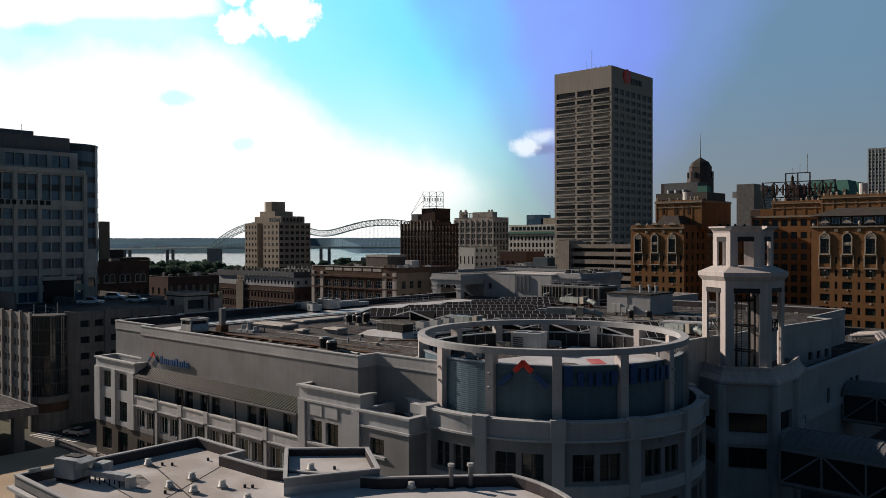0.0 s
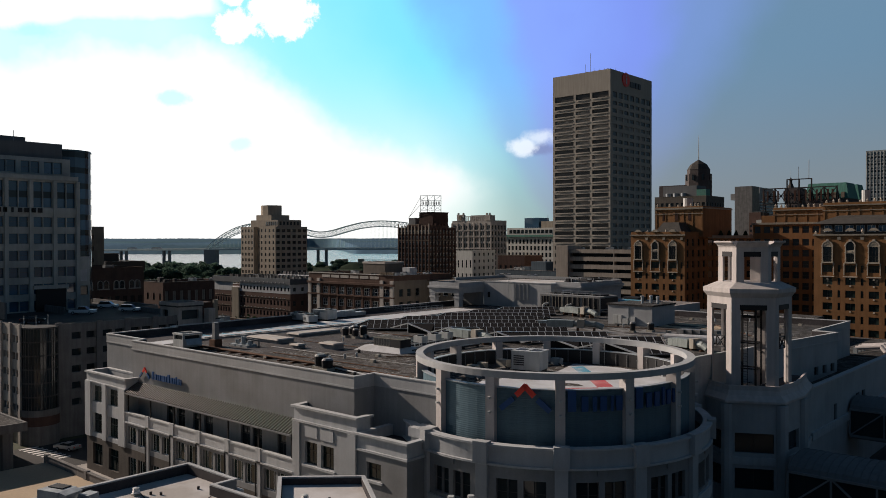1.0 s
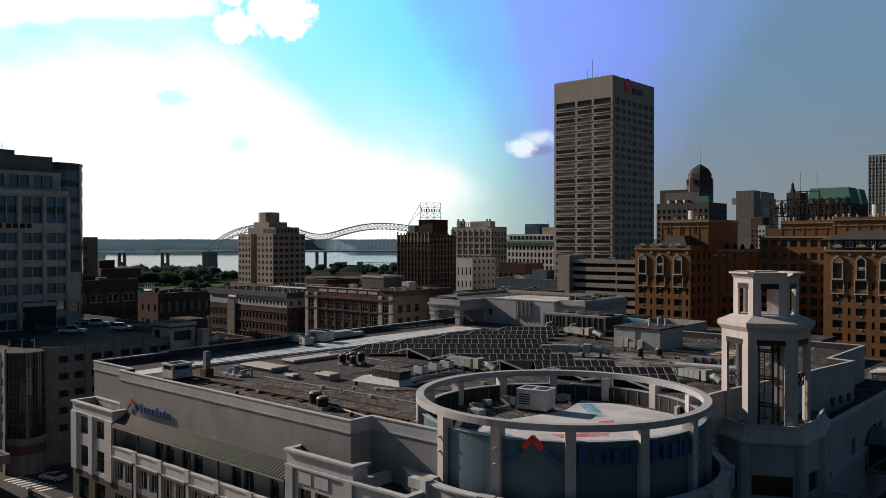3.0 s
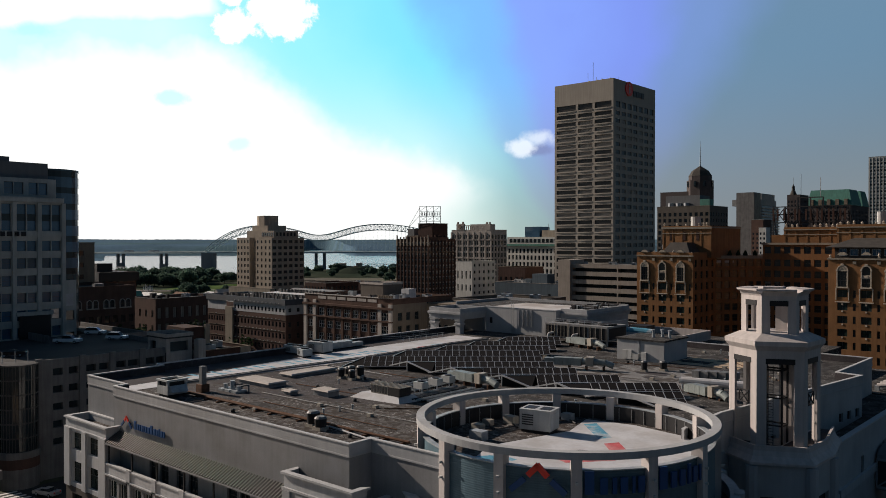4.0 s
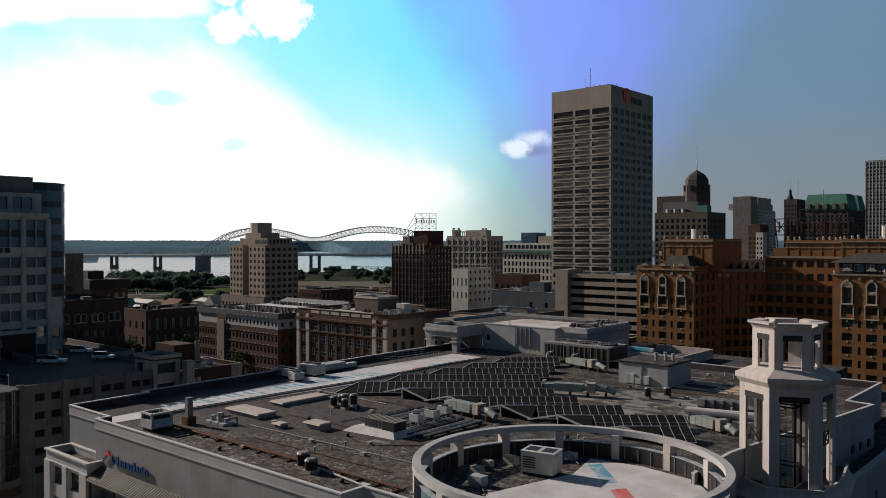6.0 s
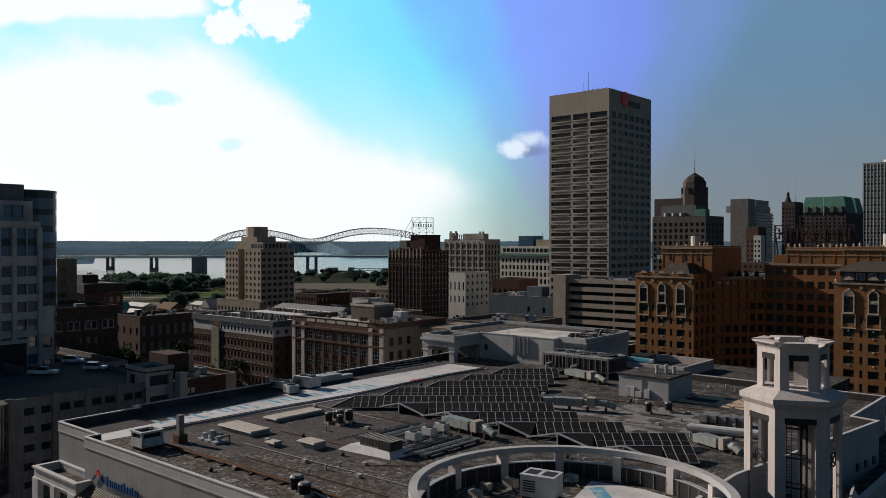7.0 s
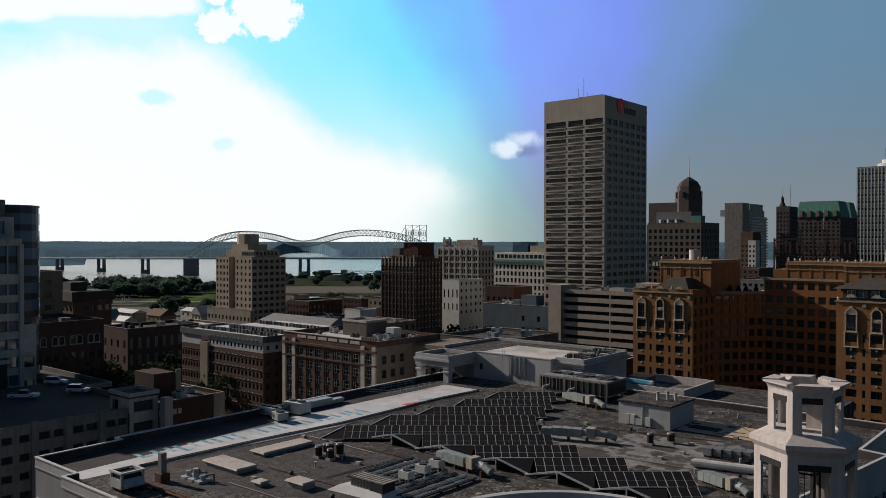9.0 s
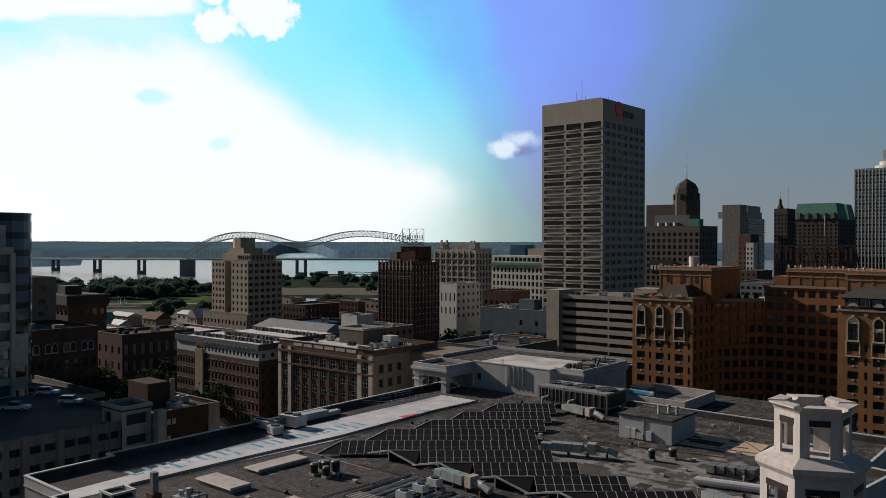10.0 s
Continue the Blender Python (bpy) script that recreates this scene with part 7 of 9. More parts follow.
    for a in ((-520, 246, 12, 9, 7, 3.5, "green", "membrane", "white house with a green gabled roof", False), (-506, 249, 13, 9, 7.5, 3.5, "duct", "membrane", "white house with a pale green gabled roof", True),
              (-491, 251, 10, 10, 8, 4.5, "green", "trim", "white house with a green gabled roof", False), (-478, 255, 13, 8, 6.5, 2.5, "galv", "trim", "low pale house with a grey gabled roof", True),
              (-500, 289, 16, 11, 6, 4.0, "rust", "brick_tan", "tan house with a rust-brown roof", True), (-485, 312, 11, 12, 6, 5.5, "concrete", "lid", "pale house with a steep grey gable", False),
              (-472, 318, 11, 12, 6, 5.5, "galv", "lid", "pale house with a steep grey gable", False), (-514, 322, 18, 11, 6, 2.0, "membrane", "lid", "low pale house with a white roof", True),
              (-535, 285, 24, 10, 6.5, 2.0, "unit", "cream", "long pale house with a low white roof", True)):
        gable_house(*a)
    rnd = random.Random(11)
    for i in range(26):
        u, v = rnd.uniform(-330, 60), rnd.uniform(480, 640)
        x, y = plan(u, v)
        w, d, h = rnd.uniform(14, 34), rnd.uniform(12, 26), rnd.uniform(6, 13)
        if v > 600 and -240 < u < -120 or v > 500 and -235 < u < -120:
            continue
        m = rnd.choice(["brick_red", "brick_dark", "brick_tan", "grey_far", "cream"])
        lb = {"brick_red": "low red brick building", "brick_dark": "low dark brick building", "brick_tan": "low tan brick building", "grey_far": "low grey rendered building", "cream": "low cream stone building"}[m]
        block("low_building", lb + " with flat roof", "building", x - w / 2, x + w / 2, y - d / 2, y + d / 2, 0, h, m, (spread(max(2, int(w / 5)), w, 2.0), [(h - 4.2, h - 2.2)]),
              (spread(max(2, int(d / 5)), d, 2.0), [(h - 4.2, h - 2.2)]), rnd.choice(["roof_pale", "near_roof", "membrane"]), DARK, rnd.choice(["concrete", "trim", "brick_tan"]), group="low buildings")


low_city()


# ---- bridge ----
def bridge():
    """Twin tied arches over the river; its line lies square to the walk."""
    t = thing("arch_bridge", "long grey steel road bridge with two trussed arches", "bridge", (*plan(-330, 1500), -8))
    D = 1500.0

    def W(u, z, dv=0.0):
        bend = max(0.0, -424 - u)           # the approach turns away and falls towards the far bank
        x, y = plan(u, D + dv + 0.75 * bend)
        return (x, y, z - 0.016 * bend)

    runs = ((-1400, -424), (-424, 560))
    for dv in (-12, 12):
        for a, b in runs:
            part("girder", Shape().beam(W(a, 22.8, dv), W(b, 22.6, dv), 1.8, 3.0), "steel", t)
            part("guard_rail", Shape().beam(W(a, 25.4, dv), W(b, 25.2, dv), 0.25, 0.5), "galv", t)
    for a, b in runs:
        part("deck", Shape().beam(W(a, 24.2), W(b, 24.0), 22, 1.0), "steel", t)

    top = ((-430, 27), (-412, 42.2), (-385, 58.7), (-356, 68.5), (-325, 72.2), (-295, 70.2), (-264, 64.1), (-241, 57.4), (-223, 54.6), (-202, 56.8), (-177, 63.8), (-151, 70.5), (-125, 74.1), (-105, 74.7),
           (-79, 73.2), (-48, 68.6), (-24, 62), (-3, 52), (10, 42), (18, 27))

    def height(u):
        for k in range(len(top) - 1):
            if u <= top[k + 1][0]:
                p0, p1, p2, p3 = (top[max(0, min(len(top) - 1, k + q))] for q in (-1, 0, 1, 2))
                f = (u - p1[0]) / (p2[0] - p1[0])
                d1, d2 = ((q[1] - p[1]) / (q[0] - p[0]) * (p2[0] - p1[0]) for p, q in ((p0, p2), (p1, p3)))
                return (2 * f ** 3 - 3 * f * f + 1) * p1[1] + (f ** 3 - 2 * f * f + f) * d1 + (3 * f * f - 2 * f ** 3) * p2[1] + (f ** 3 - f * f) * d2
        return top[-1][1]

    def arch(a, b, n):
        """Two chords with crossed lacing, hung ties down to the deck."""
        ties = Shape()
        for dv in (-11, 11):
            s = Shape()
            prev = None
            for i in range(n + 1):
                u = a + (b - a) * i / n
                hi = height(u)
                lo = max(24.0, hi - 10.5)
                p, q = W(u, lo, dv), W(u, hi, dv)
                s.beam(p, q, 0.5)
                if prev:
                    s.beam(prev[0], p, 1.15).beam(prev[1], q, 1.15)
                    s.beam(prev[0], q, 0.45).beam(prev[1], p, 0.45)
                if lo > 27:
                    s.beam(W(u, 24, dv), p, 0.14)
                if dv < 0:
                    ties.beam(q, W(u, hi, 11), 0.5)
                prev = (p, q)
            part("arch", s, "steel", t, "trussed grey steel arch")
        part("cross_ties", ties, "steel", t)

    arch(-430, -223, 28)
    arch(-223, 18, 33)
    for u in (-1190, -1050, -914, -779, -654, -535, -424, -219, -11, 90, 180):
        s = Shape()
        if u == -424:
            p = [plan(u + a, D + 0.75 * max(0.0, -424 - u) + b) for a, b in ((-10.5, -13), (10.5, -13), (10.5, 13), (-10.5, 13))]
            s.prism(p, WATER - 3, 22 - 0.016 * max(0.0, -424 - u))
        else:
            c, w, foot = (7.6, 2.2, -1) if u in (-219, -11) else (5.4, 1.5, -1)
            for k in (-1, 1):
                p = [plan(u + c * k + a, D + 0.75 * max(0.0, -424 - u) + b) for a, b in ((-w, -5), (w, -5), (w, 5), (-w, 5))]
                s.prism(p, WATER - 3, 22 - 0.016 * max(0.0, -424 - u))
            p = [plan(u + a, D + 0.75 * max(0.0, -424 - u) + b) for a, b in ((-c - w, -5.5), (c + w, -5.5), (c + w, 5.5), (-c - w, 5.5))]
            s.prism(p, WATER - 3, foot)
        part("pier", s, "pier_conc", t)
    for u in (-640, -628, -572, -560, -760):
        x, y, zd = W(u, 24.7, -6)
        lorry = thing("lorry", "small pale lorry crossing the far bridge", "lorry", (x, y, zd), "lorries")
        m = Matrix.Translation((x, y, zd)) @ Matrix.Rotation(YAW, 4, "Z")
        part("box_body", Shape().box(0, -1.3, 1.0, 8.5, 1.3, 4.0, 0, m), "trim", lorry)
        part("cab", Shape().box(8.7, -1.2, 0.8, 11, 1.2, 3.2, 0, m), "galv", lorry)
        part("wheels", Shape().box(0.6, -1.2, 0, 2.6, 1.2, 1.0, 0, m).box(8.6, -1.2, 0, 9.8, 1.2, 0.8, 0, m), "rubber", lorry)


bridge()


# ---- white penthouse on the office roof ----
def penthouse():
    t = thing("roof_penthouse", "white rendered roof penthouse with a pillared corner canopy", "penthouse", (-128, 175, 21))
    xa, xb, xc, ya, yb, yc = -145.4, -135.2, -114.0, 158.0, 168.0, 190.0
    part("main_block", Shape().box(xb, yb, 21, xc, yc, 27.2), "wall", t)
    part("main_coping", Shape().box(xb, yb - 0.08, 27.2, xc + 0.08, yb + 0.35, 27.4).box(xc - 0.35, yb + 0.35, 27.2, xc + 0.08, yb + 2.2, 27.4), "trim", t)
    part("roof", Shape().box(xb + 1.5, yb + 0.4, 27.2, xc - 0.4, yc - 6.5, 27.32), "near_roof", t, "pale roof sheet")
    part("roof_border", Shape().box(xa + 0.5, yc - 6.4, 27.0, xc, yc - 0.5, 27.26).box(xa + 0.5, yb + 0.4, 27.0, xb + 1.4, yc - 6.5, 27.26), "roof", t)
    part("back_block", Shape().box(xa + 0.2, yb + 3, 0, xb - 0.004, yc, 27.0), "wall", t)
    part("back_parapet", Shape().box(xa, ya + 10.2, 26.9, xa + 0.45, yc, 27.95).box(xa + 0.45, yc - 0.45, 26.9, xc + 7, yc, 27.95), "wall", t)
    # canopy: two corner pillars carrying stepped beams
    for x in (xa + 0.95, xb - 0.95):
        part("pillar", Shape().box(x - 0.75, ya + 0.2, 21.0 if x > -140 else 0, x + 0.75, ya + 1.7, 24.5).box(x - 1.0, ya - 0.05, 23.2, x + 1.0, ya + 1.95, 23.6).box(x - 0.9, ya + 0.05, 24.1, x + 0.9, ya + 1.85, 24.5), "wall", t)
    pl = [(xa, ya), (xb, ya), (xb, yb), (xa, yb)]
    part("canopy", Shape().prism(pl, 24.5, 25.5).prism(inset(pl, -0.2), 25.5, 25.75).prism(inset(pl, -0.38), 25.75, 26.05).prism(inset(pl, -0.3), 26.05, 26.3), "wall", t, "stepped white canopy")
    part("canopy_parapet", wall_ring(inset(pl, 0.0), 26.3, 27.2, 0.45), "wall", t)
    part("canopy_roof", Shape().prism(inset(pl, 0.46), 26.3, 26.4), "roof_mauve", t)
    # Wall below the canopy, its shade put in as a darker stucco.
    part("canopy_wall", Shape().box(xa + 2.2, yb - 0.8, 21, xb - 0.1, yb - 0.004, 24.5), "wall_dark", t)
    # ladder with hoops, thin fins that throw long shadows, a small door under the canopy
    s = Shape()
    for dx in (-0.3, 0.3):
        s.beam((-126.6 + dx, yb - 0.3, 21), (-126.6 + dx, yb - 0.3, 28.6), 0.08)
    for k in range(20):
        s.beam((-126.9, yb - 0.3, 21.4 + 0.36 * k), (-126.3, yb - 0.3, 21.4 + 0.36 * k), 0.05)
    part("ladder", s, "galv", t)
    for k in range(4):
        part("fin", Shape().box(-124.6 + 1.25 * k, yb - 0.45, 23.0, -124.5 + 1.25 * k, yb - 0.004, 27.0), "wall", t)
    part("wall_lamp", Shape().box(-133.6, yb - 0.3, 23.2, -133.0, yb - 0.004, 24.6), "dark", t)
    # lower block to its right with pipes on top
    part("side_block", Shape().box(xc + 0.004, 170.2, 21, -107.0, yc, 26.9), "wall", t)
    pl = [(xc, 170.0), (-106.8, 170.0), (-106.8, yc), (xc, yc)]
    part("side_parapet", wall_ring(pl, 26.9, 27.7, 0.35, skip=(3,)), "wall", t)
    part("side_cornice", Shape().prism(inset(pl, -0.15), 25.6, 25.9).prism(inset(pl, -0.15), 25.9, 26.5, top_pts=inset(pl, -0.45)).prism(inset(pl, -0.45), 26.5, 26.85), "wall", t)
    part("side_roof", Shape().box(xc, 170.4, 26.9, -107.2, yc - 0.5, 27.1), "dark_membrane", t)
    rnd = random.Random(8)
    for i in range(9):
        y = 171.4 + 1.9 * i
        p = thing("roof_pipe_run", "grey insulated pipes and valves on a white roof block", "pipes", (-110, y, 27.1), "roof pipe runs")
        z = 27.5 + 0.28 * (i % 3)
        part("pipe", Shape().pipe((-113.4, y, z), (-107.6, y + (0.9 if i % 2 else -0.5), z + 0.1), 0.17, 7).pipe((-113.4, y, 27.1), (-113.4, y, z), 0.17, 7), ("galv", "unit_grey", "dark")[i % 3], p)
        x = -112.4 + rnd.uniform(0, 3.4)
        part("valve", Shape().box(x, y - .4, 27.1, x + 0.9, y + .4, 28.0 + rnd.uniform(0, .6)).cyl(x + 1.6, y + .2, 27.1, 28.5, 0.16, 7), ("dark", "galv", "slate")[i % 3], p)
    # corner block by the hotel side
    t2 = thing("roof_wall_block", "low white-walled roof enclosure with a blue tarpaulin", "roof block", (-92, 182, 21))
    pl = [(-101, 176), (-86.5, 176), (-86.5, 192), (-101, 192)]
    part("wall", wall_ring(pl, 20.5, 22.7, 0.35), "tower", t2)
    part("floor", Shape().prism(inset(pl, 0.36), 21.0, 21.2), "roof_pale", t2)
    part("unit", Shape().box(-100, 177.5, 21.2, -95.5, 181.5, 24.2), "dark", t2)
    part("tarpaulin", Shape().pipe((-100, 176.5, 23.2), (-94, 177.2, 23.0), 0.7, 8), "paint_blue", t2)
    part("neighbour_roof", Shape().box(-103, 173.2, 0, -60, 200, 20.4), "roof", t2)


penthouse()


# ---- solar rows ----
U_ROW, N_ROW = Vector((0.757, 0.653, 0)), Vector((0.653, -0.757, 0))
RUN, Z_HI, Z_LO = 3.7, 22.75, 21.45
PW = 1.28


def solar_row(left, right, skew):
    """A sloping row of panels on a white frame. skew: 'west' end runs along the wall, 'south' end is cut by a truss."""
    a, b = Vector((*left, Z_HI)), Vector((*right, Z_HI))
    ln = (b - a).dot(U_ROW)
    t = thing("solar_row", "sloping row of black solar panels on a white frame", "solar panels", a, "solar rows")
    drop = N_ROW * RUN + Vector((0, 0, Z_LO - Z_HI))
    x = U_ROW
    nrm = x.cross(drop).normalized()
    nrm = nrm if nrm.z > 0 else -nrm
    m = Matrix((x, -drop.normalized(), nrm)).transposed().to_4x4()
    sl = drop.length
    key = "solar_panel"
    if key not in WINDOWS:
        s = Shape().box(0.03, -sl + 0.03, 0, PW - 0.03, -0.03, 0.06)
        s.box(0.0, -sl, -0.02, 0.055, 0, 0.085, 1).box(PW - 0.055, -sl, -0.02, PW, 0, 0.085, 1).box(0.055, -0.05, -0.02, PW - 0.055, 0, 0.085, 1).box(0.055, -sl, -0.02, PW - 0.055, -sl + 0.05, 0.085, 1)
        s.box(0.055, -sl / 2 - 0.015, 0.0, PW - 0.055, -sl / 2 + 0.015, 0.075, 1)
        WINDOWS[key] = s.mesh("solar_panel", [M["solar"], M["alu"]])
    s0 = 0.0 if skew == "west" else 4.6
    n = int((ln - s0) / PW)
    s0 = ln - n * PW
    for i in range(n):
        ob = part("solar_panel", WINDOWS[key], None, t)
        m2 = m.copy()
        m2.translation = a + U_ROW * (s0 + PW * i)
        ob.matrix_basis = m2
    fr = Shape()
    low_a = a + drop + U_ROW * s0
    if skew == "west":
        tip = a + drop + Vector((0, 0, 0)) - U_ROW * 3.2
        fr.beam(a + U_ROW * s0, tip, 0.16)
        part("corner_panel", Shape().add([tuple(a + U_ROW * s0), tuple(tip), tuple(low_a)], [(0, 1, 2)]), "solar", t)
    else:
        foot = a + N_ROW * RUN + U_ROW * 4.3 + Vector((0, 0, Z_LO - Z_HI))
        fr.beam(a, foot, 0.22).beam(a, a + U_ROW * s0, 0.14)
        fr.beam(a, a - Vector((0, 0, 1.7)), 0.16).beam(a, a - Vector((5.2, 0, 1.35)), 0.2)
        # Dark sheet across the open truss end, drawn for its shaded inside.
        part("corner_panel", Shape().add([tuple(a), tuple(foot), tuple(a + U_ROW * s0)], [(0, 1, 2)]), "solar", t)
    part("frame", fr, "alu", t)
    s = Shape()
    s.beam(a - Vector((0, 0, 0.15)), b - Vector((0, 0, 0.15)), 0.15).beam(low_a - Vector((0, 0, 0.12)), b + drop - Vector((0, 0, 0.12)), 0.15)
    part("rail", s, "dark", t)
    back = Shape()
    q = -N_ROW * 0.3
    back.add([tuple(a + q - Vector((0, 0, .1))), tuple(b + q - Vector((0, 0, .1))), (b + q).to_tuple()[:2] + (21.0,), (a + q).to_tuple()[:2] + (21.0,)], [(0, 1, 2, 3)])
    back.add([tuple(b), tuple(b + drop), (b + drop).to_tuple()[:2] + (21.0,), b.to_tuple()[:2] + (21.0,)], [(0, 1, 2, 3)])
    part("skirt", back, "dark", t)


for k, (l, r) in enumerate((((-115.3, 148.7), (-105.8, 156.9)), ((-114.9, 138.7), (-102.3, 149.7)), ((-115.5, 128.8), (-99.3, 143.0)), ((-116.2, 118.4), (-96.4, 135.7)),
                            ((-116.2, 107.9), (-91.6, 129.4)), ((-105.6, 108.8), (-86.4, 125.5)), ((-95.2, 108.6), (-79.8, 122.2)), ((-84.6, 108.4), (-70.9, 120.4)),
                            ((-74.3, 108.2), (-60.9, 119.9)), ((-64.0, 108.0), (-57.4, 113.9)))):
    solar_row(l, r, "west" if k < 5 else "south")


# ---- roof units ----
def louvres(s, x0, x1, y, z0, z1, n, mi):
    for i in range(n):
        z = z0 + (z1 - z0) * i / n
        s.box(x0, y - 0.05, z, x1, y - 0.004, z + (z1 - z0) / n * 0.55, mi)


def rooftop_unit(at, w, d, h, mat="unit", turn=0.0, label="painted steel rooftop air unit with fan wells", fans=2, base=0.35, square=False):
    t = thing("rooftop_unit", label, "air conditioner", at, "rooftop units")
    t.matrix_basis = Matrix.Translation(at) @ Matrix.Rotation(radians(turn), 4, "Z")
    M0 = t.matrix_basis
    def P(name, s, mt):
        s.v = [tuple(M0 @ Vector(p)) for p in s.v]
        return part(name, s, mt, t)
    P("curb", Shape().box(0.15, 0.15, 0, w - 0.15, d - 0.15, base), "dark")
    P("casing", Shape().box(0, 0, base, w, d, base + h).box(-0.06, -0.06, base + h, w + 0.06, d + 0.06, base + h + 0.12), mat)
    for i in range(fans):
        s = Shape().cyl(w * (i + 0.5) / fans, d / 2, base + h + 0.12, base + h + 0.34, min(w / fans, d) * 0.40, 14)
        if square:
            a, c = w * i / fans + w * 0.07, w * (i + 1) / fans - w * 0.07
            s = Shape().box(a, d * 0.2, base + h + 0.124, c, d * 0.8, base + h + 0.15)
        P("fan_well", s, "dark")
    s = Shape()
    louvres(s, w * 0.08, w * 0.45, 0.0, base + h * 0.25, base + h * 0.85, 5, 0)
    P("louvre", s, "frame")
    P("hatch", Shape().box(w * 0.52, -0.04, base + 0.2, w * 0.92, -0.004, base + h * 0.9), mat)
    P("side_hatch", Shape().box(w + 0.004, d * 0.15, base + 0.25, w + 0.05, d * 0.8, base + h * 0.85), mat)
    return t


def roof_units():
    # big cooler with an open top and a slanted hood
    t = thing("evaporative_cooler", "white steel cooler with open black top and slanted hood", "air conditioner", (-116, 70.5, 21))
    part("casing", Shape().box(-117.4, 68.3, 21.5, -114.5, 71.5, 22.7).box(-117.4, 71.2, 22.7, -114.5, 71.5, 23.4), "unit", t)
    for px, py in ((-117.4, 68.3), (-114.8, 68.3)):
        part("corner_post", Shape().box(px, py, 22.7, px + 0.3, py + 0.3, 23.4), "unit", t)
    part("rim", wall_ring([(-117.5, 68.2), (-114.4, 68.2), (-114.4, 71.6), (-117.5, 71.6)], 23.4, 23.65, 0.35), "unit", t)
    part("well", Shape().box(-117.1, 68.55, 22.7, -114.8, 71.2, 23.3), "dark", t)
    part("hood", Shape().prism([(-114.5, 68.5), (-113.7, 68.6), (-113.7, 71.2), (-114.5, 71.3)], 21.9, 22.8, 0, True, True, [(-114.5, 68.5), (-114.3, 68.6), (-114.3, 71.2), (-114.5, 71.3)]), "galv", t)
    part("grille", Shape().box(-117.46, 68.8, 22.75, -117.404, 71.1, 23.35), "dark", t)
    part("curb", Shape().box(-117.2, 68.5, 21.0, -114.7, 71.3, 21.5), "dark", t)
    f = thing("flue", "square galvanised flue with rusty foot", "flue", (-115.6, 74.6, 21))
    part("shaft", Shape().box(-115.95, 74.3, 22.2, -115.15, 75.1, 24.9), "unit_grey", f)
    part("foot", Shape().box(-116.3, 74.0, 21.0, -114.8, 75.4, 22.2), "rust", f)
    p = thing("pump_set", "grey pumps and bent pipes on the roof", "pumps", (-112.8, 77.6, 21))
    for i in range(3):
        x = -114.4 + 1.7 * i
        part("pump", Shape().cyl(x, 78.0, 21, 22.0 + 0.6 * (i % 2), 0.38, 10).box(x - 0.6, 77.0, 21, x + 0.6, 79.0, 21.35), "galv", p)
        part("pipe", Shape().pipe((x, 78, 21.9), (x + 1.2, 78.9, 22.2), 0.14, 7).pipe((x + 1.2, 78.9, 22.2), (x + 1.2, 78.9, 21), 0.14, 7), "unit_grey", p)
    # skylight curbs
    def slab(pts, h, lb):
        s = thing("skylight", lb, "skylight", (*pts[0], 21.0), "roof skylights")
        part("curb", Shape().prism(inset(pts, 0.25), 21.0, 21.0 + h), "wall_dark", s)
        part("lid", Shape().prism(pts, 21.0 + h, 21.2 + h, 0, True, True, inset(pts, 0.25)), "lid", s)
    slab([(-118.8, 82.8), (-110.2, 82.8), (-110.2, 86.6), (-118.8, 86.6)], 0.6, "long pale panelled skylight on a low curb")
    slab([(-118.6, 91.0), (-115.0, 91.0), (-115.0, 101.0), (-118.6, 101.0)], 0.45, "long pale panelled skylight on a low curb")
    slab([(-105.2, 81.4), (-103.0, 81.4), (-103.0, 83.2), (-105.2, 83.2)], 0.5, "small pale square roof hatch")
    slab([(-101.4, 84.0), (-97.6, 84.0), (-97.6, 86.6), (-101.4, 86.6)], 0.8, "pale boxy roof hatch with a worn lid")
    # mushroom fans
    for i, (x, y, r, h) in enumerate(((-108.8, 96.4, .55, 1.6), (-107.6, 97.6, .6, 1.9), (-106.4, 96.6, .5, 1.5), (-107.0, 99.0, .6, 1.8), (-109.6, 98.6, .5, 1.4), (-85.3, 71.2, .75, 1.7), (-83.2, 70.6, .7, 1.4), (-72.5, 139.2, .6, 1.5), (-74.5, 136.0, .5, 1.7))):
        f = thing("roof_fan", "dark upblast roof fan on a curb", "fan", (x, y, 21), "roof fans")
        part("curb", Shape().box(x - r, y - r, 21, x + r, y + r, 21.4), "unit_beige", f)
        part("barrel", Shape().cyl(x, y, 21.4, 21 + h, r, 12, r1=r * 1.1), "dark", f)
        part("cap", Shape().cyl(x, y, 21 + h, 21.25 + h, r * 1.1, 12, r1=r * 0.8), "unit_grey", f)
    # beige louvred unit on a sloped white pad
    h = thing("louvred_unit", "beige louvred roof unit on a sloped white flashing", "air handler", (-90, 89.5, 21))
    part("flashing", Shape().prism([(-96.0, 86.8), (-86.6, 87.6), (-86.2, 92.0), (-95.6, 91.2)], 21.0, 21.8, 0, True, True, [(-94.6, 87.8), (-87.6, 88.4), (-87.2, 91.2), (-94.2, 90.4)]), "membrane", h)
    part("casing", Shape().box(-93.2, 88.4, 21.8, -89.6, 90.6, 23.0), "unit_beige", h)
    part("motor_box", Shape().box(-89.6, 88.3, 21.8, -87.3, 90.6, 22.95), "dark", h)
    part("lid", Shape().box(-93.3, 88.3, 23.0, -87.2, 90.7, 23.08), "unit_beige", h)
    for i in range(9):
        part("rib", Shape().box(-93.1 + 0.66 * i, 88.3, 23.084, -92.95 + 0.66 * i, 90.7, 23.16), "unit_beige", h)
